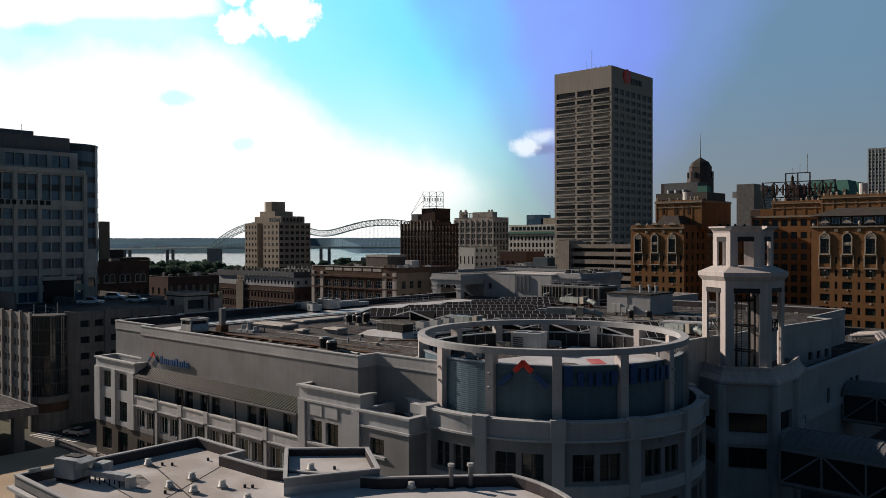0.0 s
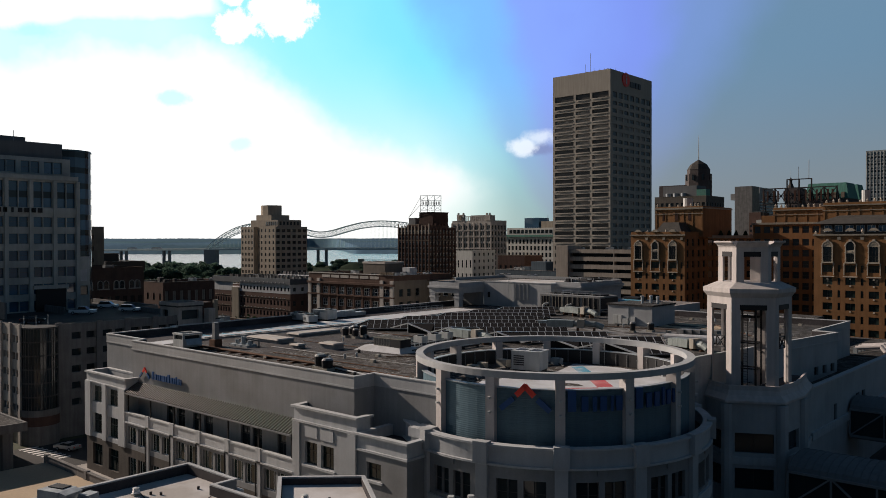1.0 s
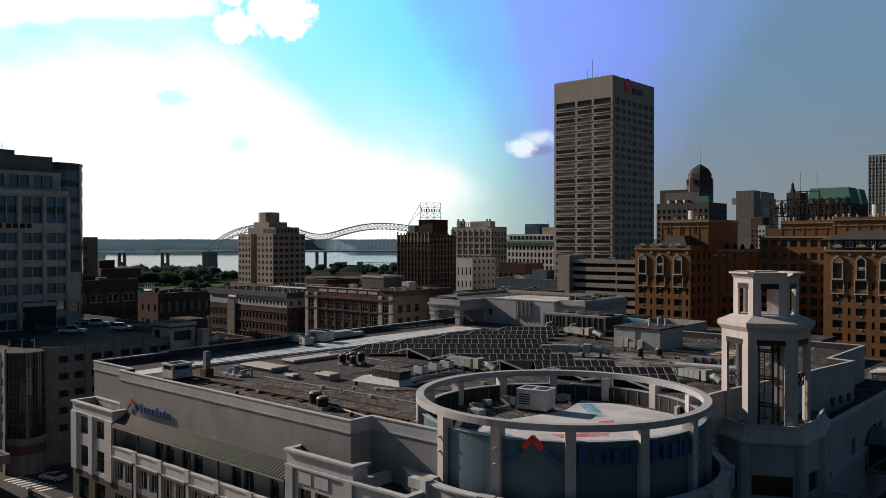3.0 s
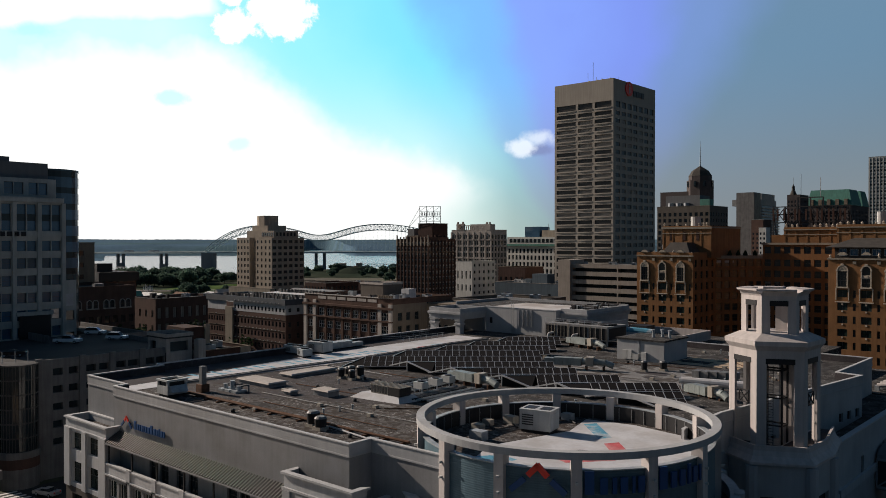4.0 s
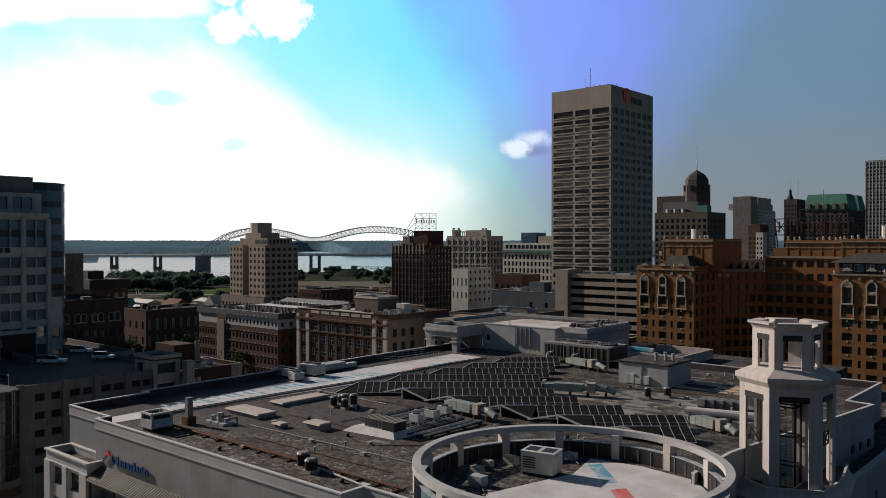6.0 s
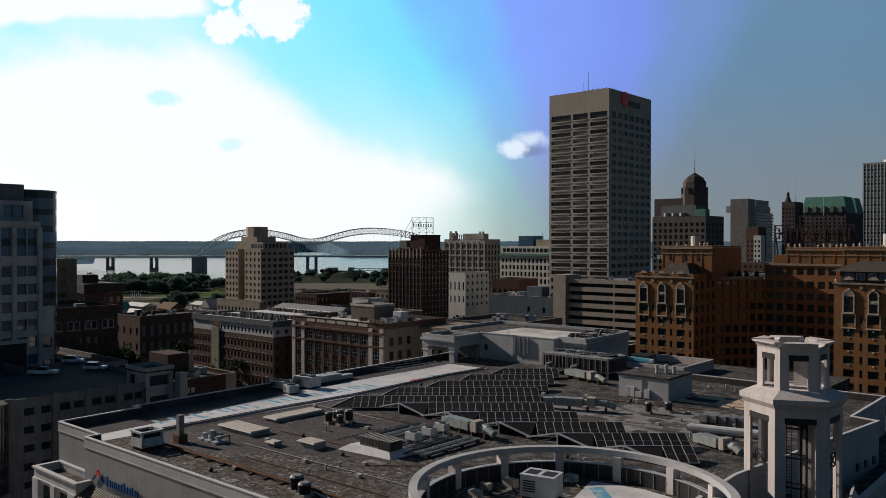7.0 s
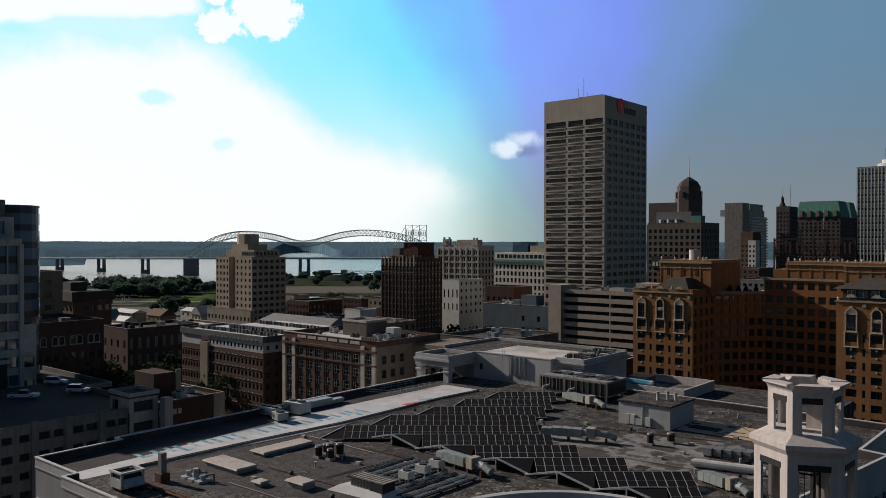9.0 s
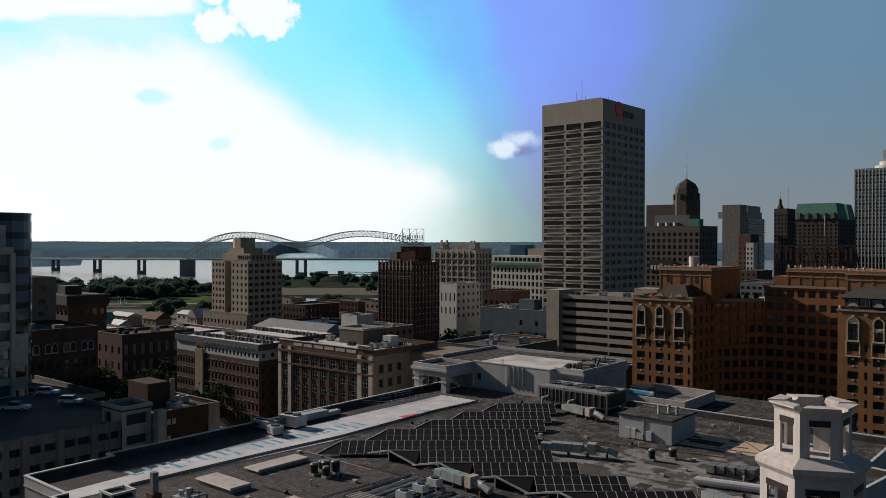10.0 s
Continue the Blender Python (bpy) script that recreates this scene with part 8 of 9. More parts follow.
    for i in range(6):
        part("louvre_blade", Shape().box(-93.1 + 0.56 * i, 88.34, 21.95, -92.75 + 0.56 * i, 88.396, 22.9), "frame", h)
    # white condensers on feet
    for x, y in ((-89.6, 95.2), (-89.9, 98.8), (-90.2, 102.0)):
        c = thing("condenser", "white condenser on steel feet", "air conditioner", (x, y, 21), "condensers")
        part("casing", Shape().box(x - 0.9, y - 0.7, 21.9, x + 0.9, y + 0.7, 22.9), "unit", c)
        part("fan_well", Shape().cyl(x, y, 22.9, 23.05, 0.55, 12), "dark", c)
        for dx in (-.75, .75):
            for dy in (-.55, .55):
                part("leg", Shape().box(x + dx - .07, y + dy - .07, 21, x + dx + .07, y + dy + .07, 21.9), "galv", c)
    # long cable trays and pipes beside them
    for i in range(9):
        x = -97.6 + 1.55 * i + (0.9 if i > 4 else 0)
        y0_, y1_ = (91.5, 105.0 - 0.2 * i) if i < 5 else (86.8 + 0.5 * i, 101.5 + 0.2 * i)
        r = thing("roof_pipe_run", "long low galvanised tray with pipes on sleepers", "pipes", (x, y0_, 21), "roof pipe runs")
        part("tray", Shape().box(x, y0_, 21.28, x + 0.42, y1_, 21.36).box(x, y0_, 21.36, x + 0.05, y1_, 21.5).box(x + 0.37, y0_, 21.36, x + 0.42, y1_, 21.5), "galv" if i % 3 else "unit_grey", r)
        part("pipe", Shape().pipe((x + 0.75, y0_ + 0.4, 21.36), (x + 0.75, y1_ - 0.5, 21.36), 0.10, 6), "unit_grey" if i % 2 else "dark", r)
        for k in range(4):
            y = y0_ + 1 + (y1_ - y0_ - 2) * k / 3
            part("sleeper", Shape().box(x - 0.1, y - 0.08, 21.0, x + 0.95, y + 0.08, 21.26), "dark", r)

    # air handlers ending in a bent round duct
    def handler(a, b, lb, wide=1.6, tall=1.3, up=0.75):
        a, b = Vector((*a, 21)), Vector((*b, 21))
        d = (b - a)
        ln = d.length
        m = Matrix.Translation(a) @ Matrix.Rotation(math.atan2(d.y, d.x), 4, "Z")
        t = thing("air_handler", lb, "air handler", a, "air handlers")
        n = 4
        box_l = ln * 0.55
        for i in range(n):
            part("casing", Shape().box(box_l * i / n, -wide / 2, up, box_l * (i + 1) / n - 0.06, wide / 2, up + tall * (1 if i else 0.85), 0, m), "duct", t)
        s = Shape()
        pts = [m @ Vector(q) for q in ((box_l, 0, up + tall * .5), (box_l + ln * .12, 0, up + tall * .6), (box_l + ln * .33, 0, up + tall * .5), (ln, 0, up + 0.15))]
        for p, q in zip(pts, pts[1:]):
            s.pipe(p, q, tall * 0.42, 12)
        part("duct", s, "duct", t)
        part("damper", Shape().box(box_l + ln * .06, -wide * .55, up, box_l + ln * .17, wide * .55, up + tall * 1.2, 0, m), "unit_beige", t)
        for f in (0.08, 0.35, 0.6, 0.85):
            part("foot", Shape().box(ln * f, -wide * .4, 0, ln * f + 0.25, wide * .4, up, 0, m), "rust", t)
    handler((-93.2, 106.2), (-82.6, 104.6), "galvanised air handler with a bent round duct")
    handler((-90.2, 128.6), (-78.8, 133.0), "galvanised air handler with a bent round duct")
    handler((-103.8, 157.6), (-93.2, 154.6), "galvanised air handler with a bent round duct")
    handler((-60.4, 122.6), (-53.0, 119.6), "grey duct unit near the drum", 1.5, 1.3, 0.3)
    # white lagged duct and beige condenser bank
    w = thing("lagged_duct", "long white lagged duct lying on the roof", "duct", (-60, 129, 21))
    part("duct", Shape().pipe((-64.0, 128.2, 21.7), (-54.5, 130.4, 21.7), 0.62, 12), "membrane", w, smooth=False)
    part("end_cap", Shape().pipe((-64.3, 128.13, 21.7), (-64.0, 128.2, 21.7), 0.45, 12), "galv", w)
    for i in range(3):
        part("foot", Shape().box(-63 + 3.2 * i, 127.9 + .75 * i, 21, -62.6 + 3.2 * i, 129.2 + .75 * i, 21.2), "dark", w)
    b = thing("condenser_bank", "row of weathered grey condenser cabinets", "air conditioner", (-62, 136, 21))
    for i in range(5):
        part("cabinet", Shape().box(-65.2 + 1.35 * i, 134.6 + 0.35 * i, 21.3, -63.95 + 1.35 * i, 136.9 + 0.35 * i, 22.4), "unit_grey", b)
    part("base", Shape().box(-65.2, 134.8, 21.0, -58.6, 137.4, 21.3), "dark", b)
    # plant hut
    t = thing("plant_hut", "grey rendered flat-roofed plant hut with wall cabinets", "plant hut", (-81, 151.5, 21))
    part("wall", Shape().box(-86.0, 147.0, 21, -76.2, 156.8, 24.9), "wall", t)
    part("roof", Shape().box(-86.2, 146.8, 24.9, -76.0, 157.0, 25.2), "roof", t)
    for i, (x, w_, h_) in enumerate(((-84.6, 0.9, 1.7), (-83.6, 0.9, 1.7), (-82.5, 1.2, 1.1), (-80.7, 1.0, 1.5))):
        part("cabinet", Shape().box(x, 146.6, 21.25, x + w_, 146.996, 21.25 + h_), "unit", t)
    part("downpipe", Shape().pipe((-81.3, 146.9, 21), (-81.3, 146.9, 25.2), 0.09, 6), "galv", t)
    for x, y in ((-80.4, 151.0), (-79.2, 152.4), (-77.3, 151.6)):
        part("vent_pipe", Shape().cyl(x, y, 25.2, 26.5, 0.28, 10).cyl(x, y, 26.5, 26.75, 0.36, 10), "galv", t)
    # cooling towers with railings
    for i, (x0, x1) in enumerate(((-111.8, -105.8), (-105.5, -95.8))):
        t = thing("cooling_tower", "grey steel cooling tower with black louvred sides", "cooling tower", (x0, 165, 21), "cooling towers")
        part("casing", Shape().box(x0, 160.4, 22.2, x1, 168.6, 25.3), "wall_dark", t)
        part("louvre", Shape().box(x0 + 0.3, 160.28, 22.5, (x0 + x1) / 2 - 0.25, 160.396, 24.9).box((x0 + x1) / 2 + 0.25, 160.28, 22.5, x1 - 0.3, 160.396, 24.9), "dark", t)
        part("louvre", Shape().box(x1 + 0.004, 160.9, 22.5, x1 + 0.1, 168.2, 24.9), "dark", t)
        for k in range(8):
            x = x0 + (x1 - x0) * k / 7
            part("rib", Shape().box(x - 0.035, 160.16, 22.3, x + 0.035, 160.276, 25.3), "unit_beige", t)
        for k in range(3):
            part("leg", Shape().box(x0 + 0.3 + (x1 - x0 - 1) * k / 2, 160.8, 21, x0 + 0.7 + (x1 - x0 - 1) * k / 2, 161.2, 22.2).box(x0 + 0.3 + (x1 - x0 - 1) * k / 2, 167.6, 21, x0 + 0.7 + (x1 - x0 - 1) * k / 2, 168.0, 22.2), "galv", t)
        for k in range(2):
            part("fan_well", Shape().cyl(x0 + (x1 - x0) * (k + .5) / 2, 164.5, 25.3, 25.65, min(2.2, (x1 - x0) / 4.6), 16), "dark", t)
        s = Shape()
        for z in (25.9, 26.4):
            s.beam((x0, 160.5, z), (x1, 160.5, z), 0.06).beam((x1, 160.5, z), (x1, 168.5, z), 0.06)
        for k in range(6):
            s.beam((x0 + (x1 - x0) * k / 5, 160.5, 25.3), (x0 + (x1 - x0) * k / 5, 160.5, 26.4), 0.06)
        part("railing", s, "galv", t)
        part("feed_pipe", Shape().pipe((x0 + 1.5, 159.4, 21), (x0 + 1.5, 159.4, 23), 0.25, 8).pipe((x0 + 1.5, 159.4, 23), (x0 + 2.4, 160.2, 23.3), 0.25, 8), "unit", t)
    # units by the side parapet
    rooftop_unit((-137.4, 112.4, 21), 4.2, 3.0, 1.9, "unit", 8)
    rooftop_unit((-140.2, 108.6, 21), 4.6, 2.0, 1.3, "galv", 2, "low galvanised roof unit beside the parapet", 3)
    rooftop_unit((-134.6, 107.6, 21), 2.8, 2.0, 1.2, "galv", -15, "small galvanised unit with bent duct", 1)
    b = thing("roof_duct", "tapered galvanised duct along the parapet", "duct", (-136, 118, 21))
    part("duct", Shape().box(-138.6, 116.2, 21.2, -136.6, 124.0, 22.5).prism([(-138.6, 124), (-136.6, 124), (-137, 127.5), (-138.2, 127.5)], 21.2, 22.0), "galv", b)
    rooftop_unit((-64.6, 85.7, 21.035), 3.9, 2.9, 2.3, "unit", 12, "white packaged roof unit with two fan wells", 2, square=True)
    # odd units on the shaded side of the drum floor
    for i, (x, y, s_) in enumerate(((-66.5, 92.5, 1.0), (-68.0, 88.5, 0.8), (-65.8, 79.4, 0.9), (-68.6, 82.8, 0.7), (-63.8, 95.0, 0.7), (-69.6, 86.0, 0.6))):
        u = thing("drum_floor_unit", "small weathered grey unit on the drum roof", "roof unit", (x, y, 21.02), "drum floor units")
        part("casing", Shape().box(x - s_, y - s_ * .7, 21.02, x + s_, y + s_ * .7, 21.02 + s_ * 1.2), "unit_beige" if i % 2 else "galv", u)
        part("pipe", Shape().pipe((x, y, 21.15), (x + 2.2, y - 1.6, 21.15), 0.1, 6), "dark", u)
    # rusty pipe along the front, with sleepers
    r = thing("rusty_pipe", "long rust-brown pipe on sleepers along the roof", "pipe", (-93, 72, 21))
    part("pipe", Shape().pipe((-116.8, 71.9, 21.35), (-70.0, 72.3, 21.35), 0.16, 8).pipe((-116.8, 72.6, 21.3), (-84.0, 72.8, 21.3), 0.10, 8), "rust", r)
    for i in range(16):
        part("sleeper", Shape().box(-116 + 3 * i, 71.4, 21.0, -115.7 + 3 * i, 73.2, 21.2), "rust", r)
    r = thing("roof_hose", "white pipe bent across the brown roof", "pipe", (-80, 71, 21))
    part("pipe", Shape().pipe((-83, 71.8, 21.25), (-74.5, 70.6, 21.25), 0.12, 8).pipe((-74.5, 70.6, 21.25), (-74.2, 71.6, 21.25), 0.14, 8).box(-74.8, 70.2, 21, -73.6, 70.9, 21.5), "trim", r)
    # low step along the white strip
    e = thing("roof_step", "low grey upstand with a pipe rail along the white strip", "upstand", (-124, 115, 21))
    s = Shape()
    pts = [(-124.4, 76), (-124.0, 97), (-123.0, 114), (-124.6, 142), (-124.0, 155)]
    for p, q in zip(pts, pts[1:]):
        s.beam((*p, 21.12), (*q, 21.12), 0.4, 0.3)
    part("upstand", s, "wall_dark", e)
    s = Shape()
    for p, q in zip(pts, pts[1:]):
        s.pipe((p[0] + .5, p[1], 21.45), (q[0] + .5, q[1], 21.45), 0.07, 6)
    part("rail", s, "dark", e)
    # faded roof lettering as plain painted bars
    y = 79.0
    for i, k in enumerate("rojsoMocivroS"):
        w = {"i": 0.8, "r": 1.8, "j": 1.7, "M": 4.2, "S": 3.2}.get(k, 3.0)
        h = 4.6 if k in "MSj" else 3.4
        x = -131.6 + 0.035 * (y - 80)
        def bar(y0, y1, x0, x1):
            part("painted_mark", Shape().box(x + x0, y + y0, 20.95, x + x1, y + y1, 21.021), "paint_blue", office)
        bar(0, 0.75, 0, h)
        if k in "oscSvM":
            bar(w - 0.75, w, 0, h)
        elif k in "rj":
            bar(0.85, w, h - 1.0, h - 0.2)
        y += w + 0.9
    part("painted_bar", Shape().prism([(-127.6, 139.2), (-126.0, 138.2), (-124.6, 141.6), (-126.4, 142.4)], 20.95, 21.022), "paint_blue", office)
    part("painted_bar", Shape().prism([(-126.8, 133.4), (-125.2, 133.2), (-124.2, 137.8), (-125.8, 138.2)], 20.95, 21.022), "paint_red", office)
    # railing frame at the far corner of the strip
    e = thing("roof_railing", "low galvanised railing frame at the roof corner", "railing", (-138, 145, 21))
    s = Shape()
    for z in (21.5, 22.0):
        s.beam((-141, 136.5, z), (-140, 152, z), 0.08).beam((-135.4, 138.5, z), (-135.2, 152, z), 0.08).beam((-141, 136.5, z), (-135.4, 138.5, z), 0.08)
    for i in range(8):
        s.beam((-135.4, 138.5 + 1.9 * i, 21), (-135.4, 138.5 + 1.9 * i, 22), 0.07).beam((-141 + .1 * i, 136.5 + 2.1 * i, 21), (-141 + .1 * i, 136.5 + 2.1 * i, 22), 0.07)
    part("rail", s, "galv", e)
    # little vents and pipe stubs scattered over the roof
    rnd = random.Random(8)
    n = 0
    while n < 70:
        x, y = rnd.uniform(-121, -50), rnd.uniform(68, 170)
        if (y > 104 and x < -58 and y - 104 < 0.75 * (x + 118) + 12 and -117 < x and not (x > -84 and y > 122)) or math.hypot(x - DRUM[0], y - DRUM[1]) < 19 or (x > -60 and y < 124) or (-113 < x < -92 and y > 150) or (-88 < x < -74 and 145 < y < 159) or (-120 < x < -108 and y < 103):
            continue
        v = thing("roof_vent", "small metal vent stub on the roof", "vent", (x, y, 21), "roof vents")
        k = n % 3
        if k == 0:
            part("stub", Shape().cyl(x, y, 21, 21.6, 0.12, 8).cyl(x, y, 21.6, 21.75, 0.2, 8), "galv", v)
        elif k == 1:
            part("box", Shape().box(x - .35, y - .3, 21, x + .35, y + .3, 21.4), "unit_beige", v)
        else:
            part("hood", Shape().cyl(x, y, 21, 21.35, 0.3, 8, r1=0.22).cyl(x, y, 21.35, 21.5, 0.38, 8, r1=0.1), "dark", v)
        n += 1
    # sheets of patched roofing
    rnd = random.Random(31)
    n = 0
    while n < 110:
        x, y = rnd.uniform(-121, -50), rnd.uniform(67, 168)
        w, h = rnd.uniform(0.8, 5.5), rnd.uniform(0.7, 3.0)
        if math.hypot(x - DRUM[0], y - DRUM[1]) < 21 or (x > -62 and y < 124) or (y < 70 and x > -74):
            continue
        z = 21.02 + 0.0012 * (n % 12)
        part("roof_patch", Shape().box(x, y, 20.96, x + w, y + h, z), ("roof_brown", "roof", "roof_pale", "dark_membrane", "roof")[n % 5], office)
        n += 1
    # thin conduits
    for i, (a, b) in enumerate((((-110, 88), (-92, 88.6)), ((-108, 80), (-76, 80.8)), ((-108, 104.5), (-97, 104.5)), ((-120, 104), (-104, 103.4)), ((-90, 140), (-66, 145)), ((-75, 126), (-58, 127)),
                                ((-102, 76), (-76, 76.4)), ((-100, 90), (-99, 103)), ((-86, 84), (-73, 95)), ((-70, 150), (-50, 152)), ((-70, 160), (-52, 140)))):
        c = thing("conduit", "thin steel conduit lying on the roof", "conduit", (*a, 21), "roof conduits")
        part("tube", Shape().pipe((*a, 21.14), (*b, 21.14), 0.07, 6), "unit_grey" if i % 2 else "rust", c)


roof_units()


# ---- near building in front ----
def near_building():
    t = thing("near_building", "low building with a grey membrane roof and tan parapet", "building", (-58, 40, 0))
    arc = [(-43.7 + 0.0, 58.2)] + [(-43.7 + 15.5 * math.sin(a), 40.6 + 17.6 * math.cos(a)) for a in [0.12 * i for i in range(1, 11)]]
    pl = [(-77.4, 28.4), (-27.5, 28.4)] + list(reversed(arc)) + [(-52.2, 49.6), (-61.8, 44.9), (-68.8, 44.6), (-68.8, 47.0), (-77.4, 47.0)]
    n = len(pl)
    for i in range(n):
        a, b = Vector(pl[i]), Vector(pl[(i + 1) % n])
        d = b - a
        flat_wall(t, tuple(a), tuple(d / d.length), d.length, 0.1, 14.0, "wall")
    part("roof", Shape().prism(inset(pl, 0.4), 13.4, 13.95), "near_roof", t)
    part("parapet", wall_ring(pl, 13.9, 14.85, 0.3), "wall_dark", t)
    # Dark lining: the shade inside the parapet is put into its colour.
    part("upstand", wall_ring(inset(pl, 0.31), 13.9, 14.8, 0.04), "dark_membrane", t, "dark lining inside the parapet")
    part("coping", wall_ring(inset(pl, -0.08), 14.85, 14.97, 0.42), "wall", t)
    part("cornice", wall_ring(inset(pl, -0.5), 13.6, 13.9, 0.5), "trim", t)
    # raised lift-house with its own parapet
    q = [(-56.6, 42.6), (-52.6, 50.2), (-58.9, 54.6), (-64.8, 49.0)]
    part("raised_wall", Shape().prism(q, 12, 14.7), "wall", t)
    part("raised_parapet", wall_ring(q, 14.7, 15.4, 0.3), "wall_dark", t)
    part("raised_coping", wall_ring(inset(q, -0.08), 15.4, 15.52, 0.38), "wall", t)
    part("raised_roof", Shape().prism(inset(q, 0.36), 14.7, 14.76), "near_roof", t)
    # Same dark lining for the shade inside the raised parapet.
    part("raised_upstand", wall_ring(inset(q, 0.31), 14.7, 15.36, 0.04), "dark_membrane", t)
    # step in the roof level and seams
    part("seam", Shape().beam((-76, 40.5, 13.96), (-58, 36.0, 13.96), 0.12, 0.03).beam((-76.8, 34.6, 13.96), (-60, 33.2, 13.96), 0.10, 0.03).beam((-70, 46.4, 13.96), (-60.5, 30, 13.96), 0.08, 0.03), "dark_membrane", t)
    part("puddle_stain", Shape().prism([(-73.6, 36.0), (-70.4, 34.6), (-67.6, 35.4), (-69.0, 37.0), (-72.0, 37.6)], 13.9, 13.962), "roof_pale", t)
    # stacked vents
    v = thing("turret_vent", "white stacked metal roof vent", "vent", (0, 0, 0), "stacked roof vents")
    part("curb", Shape().box(-0.55, -0.55, 0, 0.55, 0.55, 0.42), "unit_beige", v)
    s = Shape().cyl(0, 0, 0.42, 0.6, 0.30, 12)
    for i, r in enumerate((0.62, 0.56, 0.50)):
        z = 0.55 + 0.42 * i
        s.cyl(0, 0, z, z + 0.16, r, 12, r1=r * 0.8).cyl(0, 0, z + 0.16, z + 0.42, r * 0.62, 12)
    part("stack", s, "frame_w", v)
    part("cap", Shape().cyl(0, 0, 1.81, 1.98, 0.5, 12, r1=0.2), "unit", v)
    spots = [(-74.3, 39.6, 13.95), (-66.8, 39.9, 13.95), (-66.0, 37.2, 13.95), (-63.2, 37.9, 13.95), (-62.6, 40.4, 13.95), (-57.6, 39.6, 13.95), (-58.6, 47.2, 14.76), (-49.6, 51.2, 13.95)]
    for p in spots[1:]:
        copy_thing(v, Matrix.Translation(p)).scale = (0.66, 0.66, 0.38)
    v.matrix_basis = Matrix.Translation(spots[0]) @ Matrix.Diagonal((0.66, 0.66, 0.38, 1))
    for x, y in ((-47.35, 53.98), (-46.18, 55.25)):
        p = thing("vent_pipe", "tall grey metal vent pipe with a collar", "vent", (x, y, 13.95), "tall vent pipes")
        part("tube", Shape().cyl(x, y, 13.95, 15.85, 0.22, 14), "unit_grey", p)
        part("collar", Shape().cyl(x, y, 15.85, 16.1, 0.30, 14), "unit", p)
        part("flashing", Shape().cyl(x, y, 13.95, 14.1, 0.5, 14, r1=0.32), "dark", p)
    for x, y in ((-73.4, 40.6), (-72.6, 41.2), (-61.2, 41.8), (-60.6, 42.2), (-65.0, 36.2), (-57.4, 49.0), (-48.2, 52.4), (-71.5, 44.5)):
        p = thing("roof_stub", "small dark pipe stub on the membrane", "vent", (x, y, 13.95), "roof stubs")
        z = 14.76 if (x, y) == (-57.4, 49.0) else 13.95
        part("stub", Shape().cyl(x, y, z, z + 0.28, 0.13, 8), "dark", p)
    # packaged unit with a hood and a low duct on legs
    u = thing("packaged_unit", "pale blue-grey packaged roof unit with slanted hood", "air conditioner", (-74, 32.8, 13.95))
    m = Matrix.Translation((-76.0, 31.3, 13.95)) @ Matrix.Rotation(radians(18), 4, "Z") @ Matrix.Diagonal((0.85, 0.85, 0.85, 1))
    part("casing", Shape().box(0, 0, 0.45, 2.9, 2.4, 2.5, 0, m), "galv", u)
    part("curb", Shape().box(0.15, 0.15, 0, 2.75, 2.25, 0.45, 0, m), "dark", u)
    hood = [(2.9, 0.1), (4.1, 0.3), (4.1, 2.1), (2.9, 2.3)]
    part("hood", Shape().add([m @ Vector((x, y, z)) for x, y, z in ((2.9, .1, 1.2), (3.9, .1, 2.3), (2.9, .1, 2.5), (2.9, 2.3, 1.2), (3.9, 2.3, 2.3), (2.9, 2.3, 2.5))], [(0, 1, 2), (5, 4, 3), (0, 3, 4, 1), (1, 4, 5, 2)]), "galv", u)
    part("fan_well", Shape().box(0.4, 1.0, 2.5, 2.4, 2.2, 2.62, 0, m), "dark", u)
    part("duct", Shape().box(3.2, 1.0, 0.75, 9.0, 1.9, 1.35, 0, m).box(3.6, 1.9, 0.5, 5.0, 3.4, 1.9, 0, m), "galv", u)
    for i in range(4):
        part("leg", Shape().box(4.0 + 1.4 * i, 1.05, 0, 4.1 + 1.4 * i, 1.15, 0.75, 0, m).box(4.0 + 1.4 * i, 1.75, 0, 4.1 + 1.4 * i, 1.85, 0.75, 0, m), "dark", u)
    part("cowl", Shape().cyl(*(m @ Vector((9.4, 1.5, 0)))[:2], 13.95, 15.0, 0.5, 10), "unit", u)
    # conduit on the parapet corner
    part("pipe", Shape().pipe((-77.2, 29.5, 15.1), (-77.2, 30.6, 15.1), 0.12, 6), "unit", t)


near_building()

# ---- left corner: paved lot, low wall, canopy ----
tagged(part("lot", Shape().box(-139, 10, 0.0, -77.6, 58.0, 1.6), "tan"), "sunlit tan paved lot behind a low wall", "parking lot", kind="structure")
lw = thing("low_wall", "low tan concrete wall with square pillars", "wall", (-120, 58, 1.6))
part("wall", Shape().box(-139, 57.6, 0, -78, 58.0, 2.7), "concrete_dark", lw)
part("coping", Shape().box(-139.1, 57.5, 2.7, -78, 58.1, 2.82), "concrete_dark", lw)
for i in range(5):
    part("pillar", Shape().box(-139.2 + 14.4 * i, 57.45, 0, -138.4 + 14.4 * i, 58.15, 2.95), "concrete_dark", lw)
cn = thing("entrance_canopy", "flat dark concrete canopy over square supports", "canopy", (-150, 48, 0))
part("slab", Shape().box(-176, 34, 6.9, -141.0, 55.6, 7.9), "concrete_dark", cn)
part("top", Shape().box(-175.6, 34.4, 7.9, -141.4, 55.2, 7.98), "roof", cn)
part("upstand", wall_ring([(-176, 34), (-141, 34), (-141, 55.6), (-176, 55.6)], 7.9, 8.3, 0.4), "concrete_dark", cn)
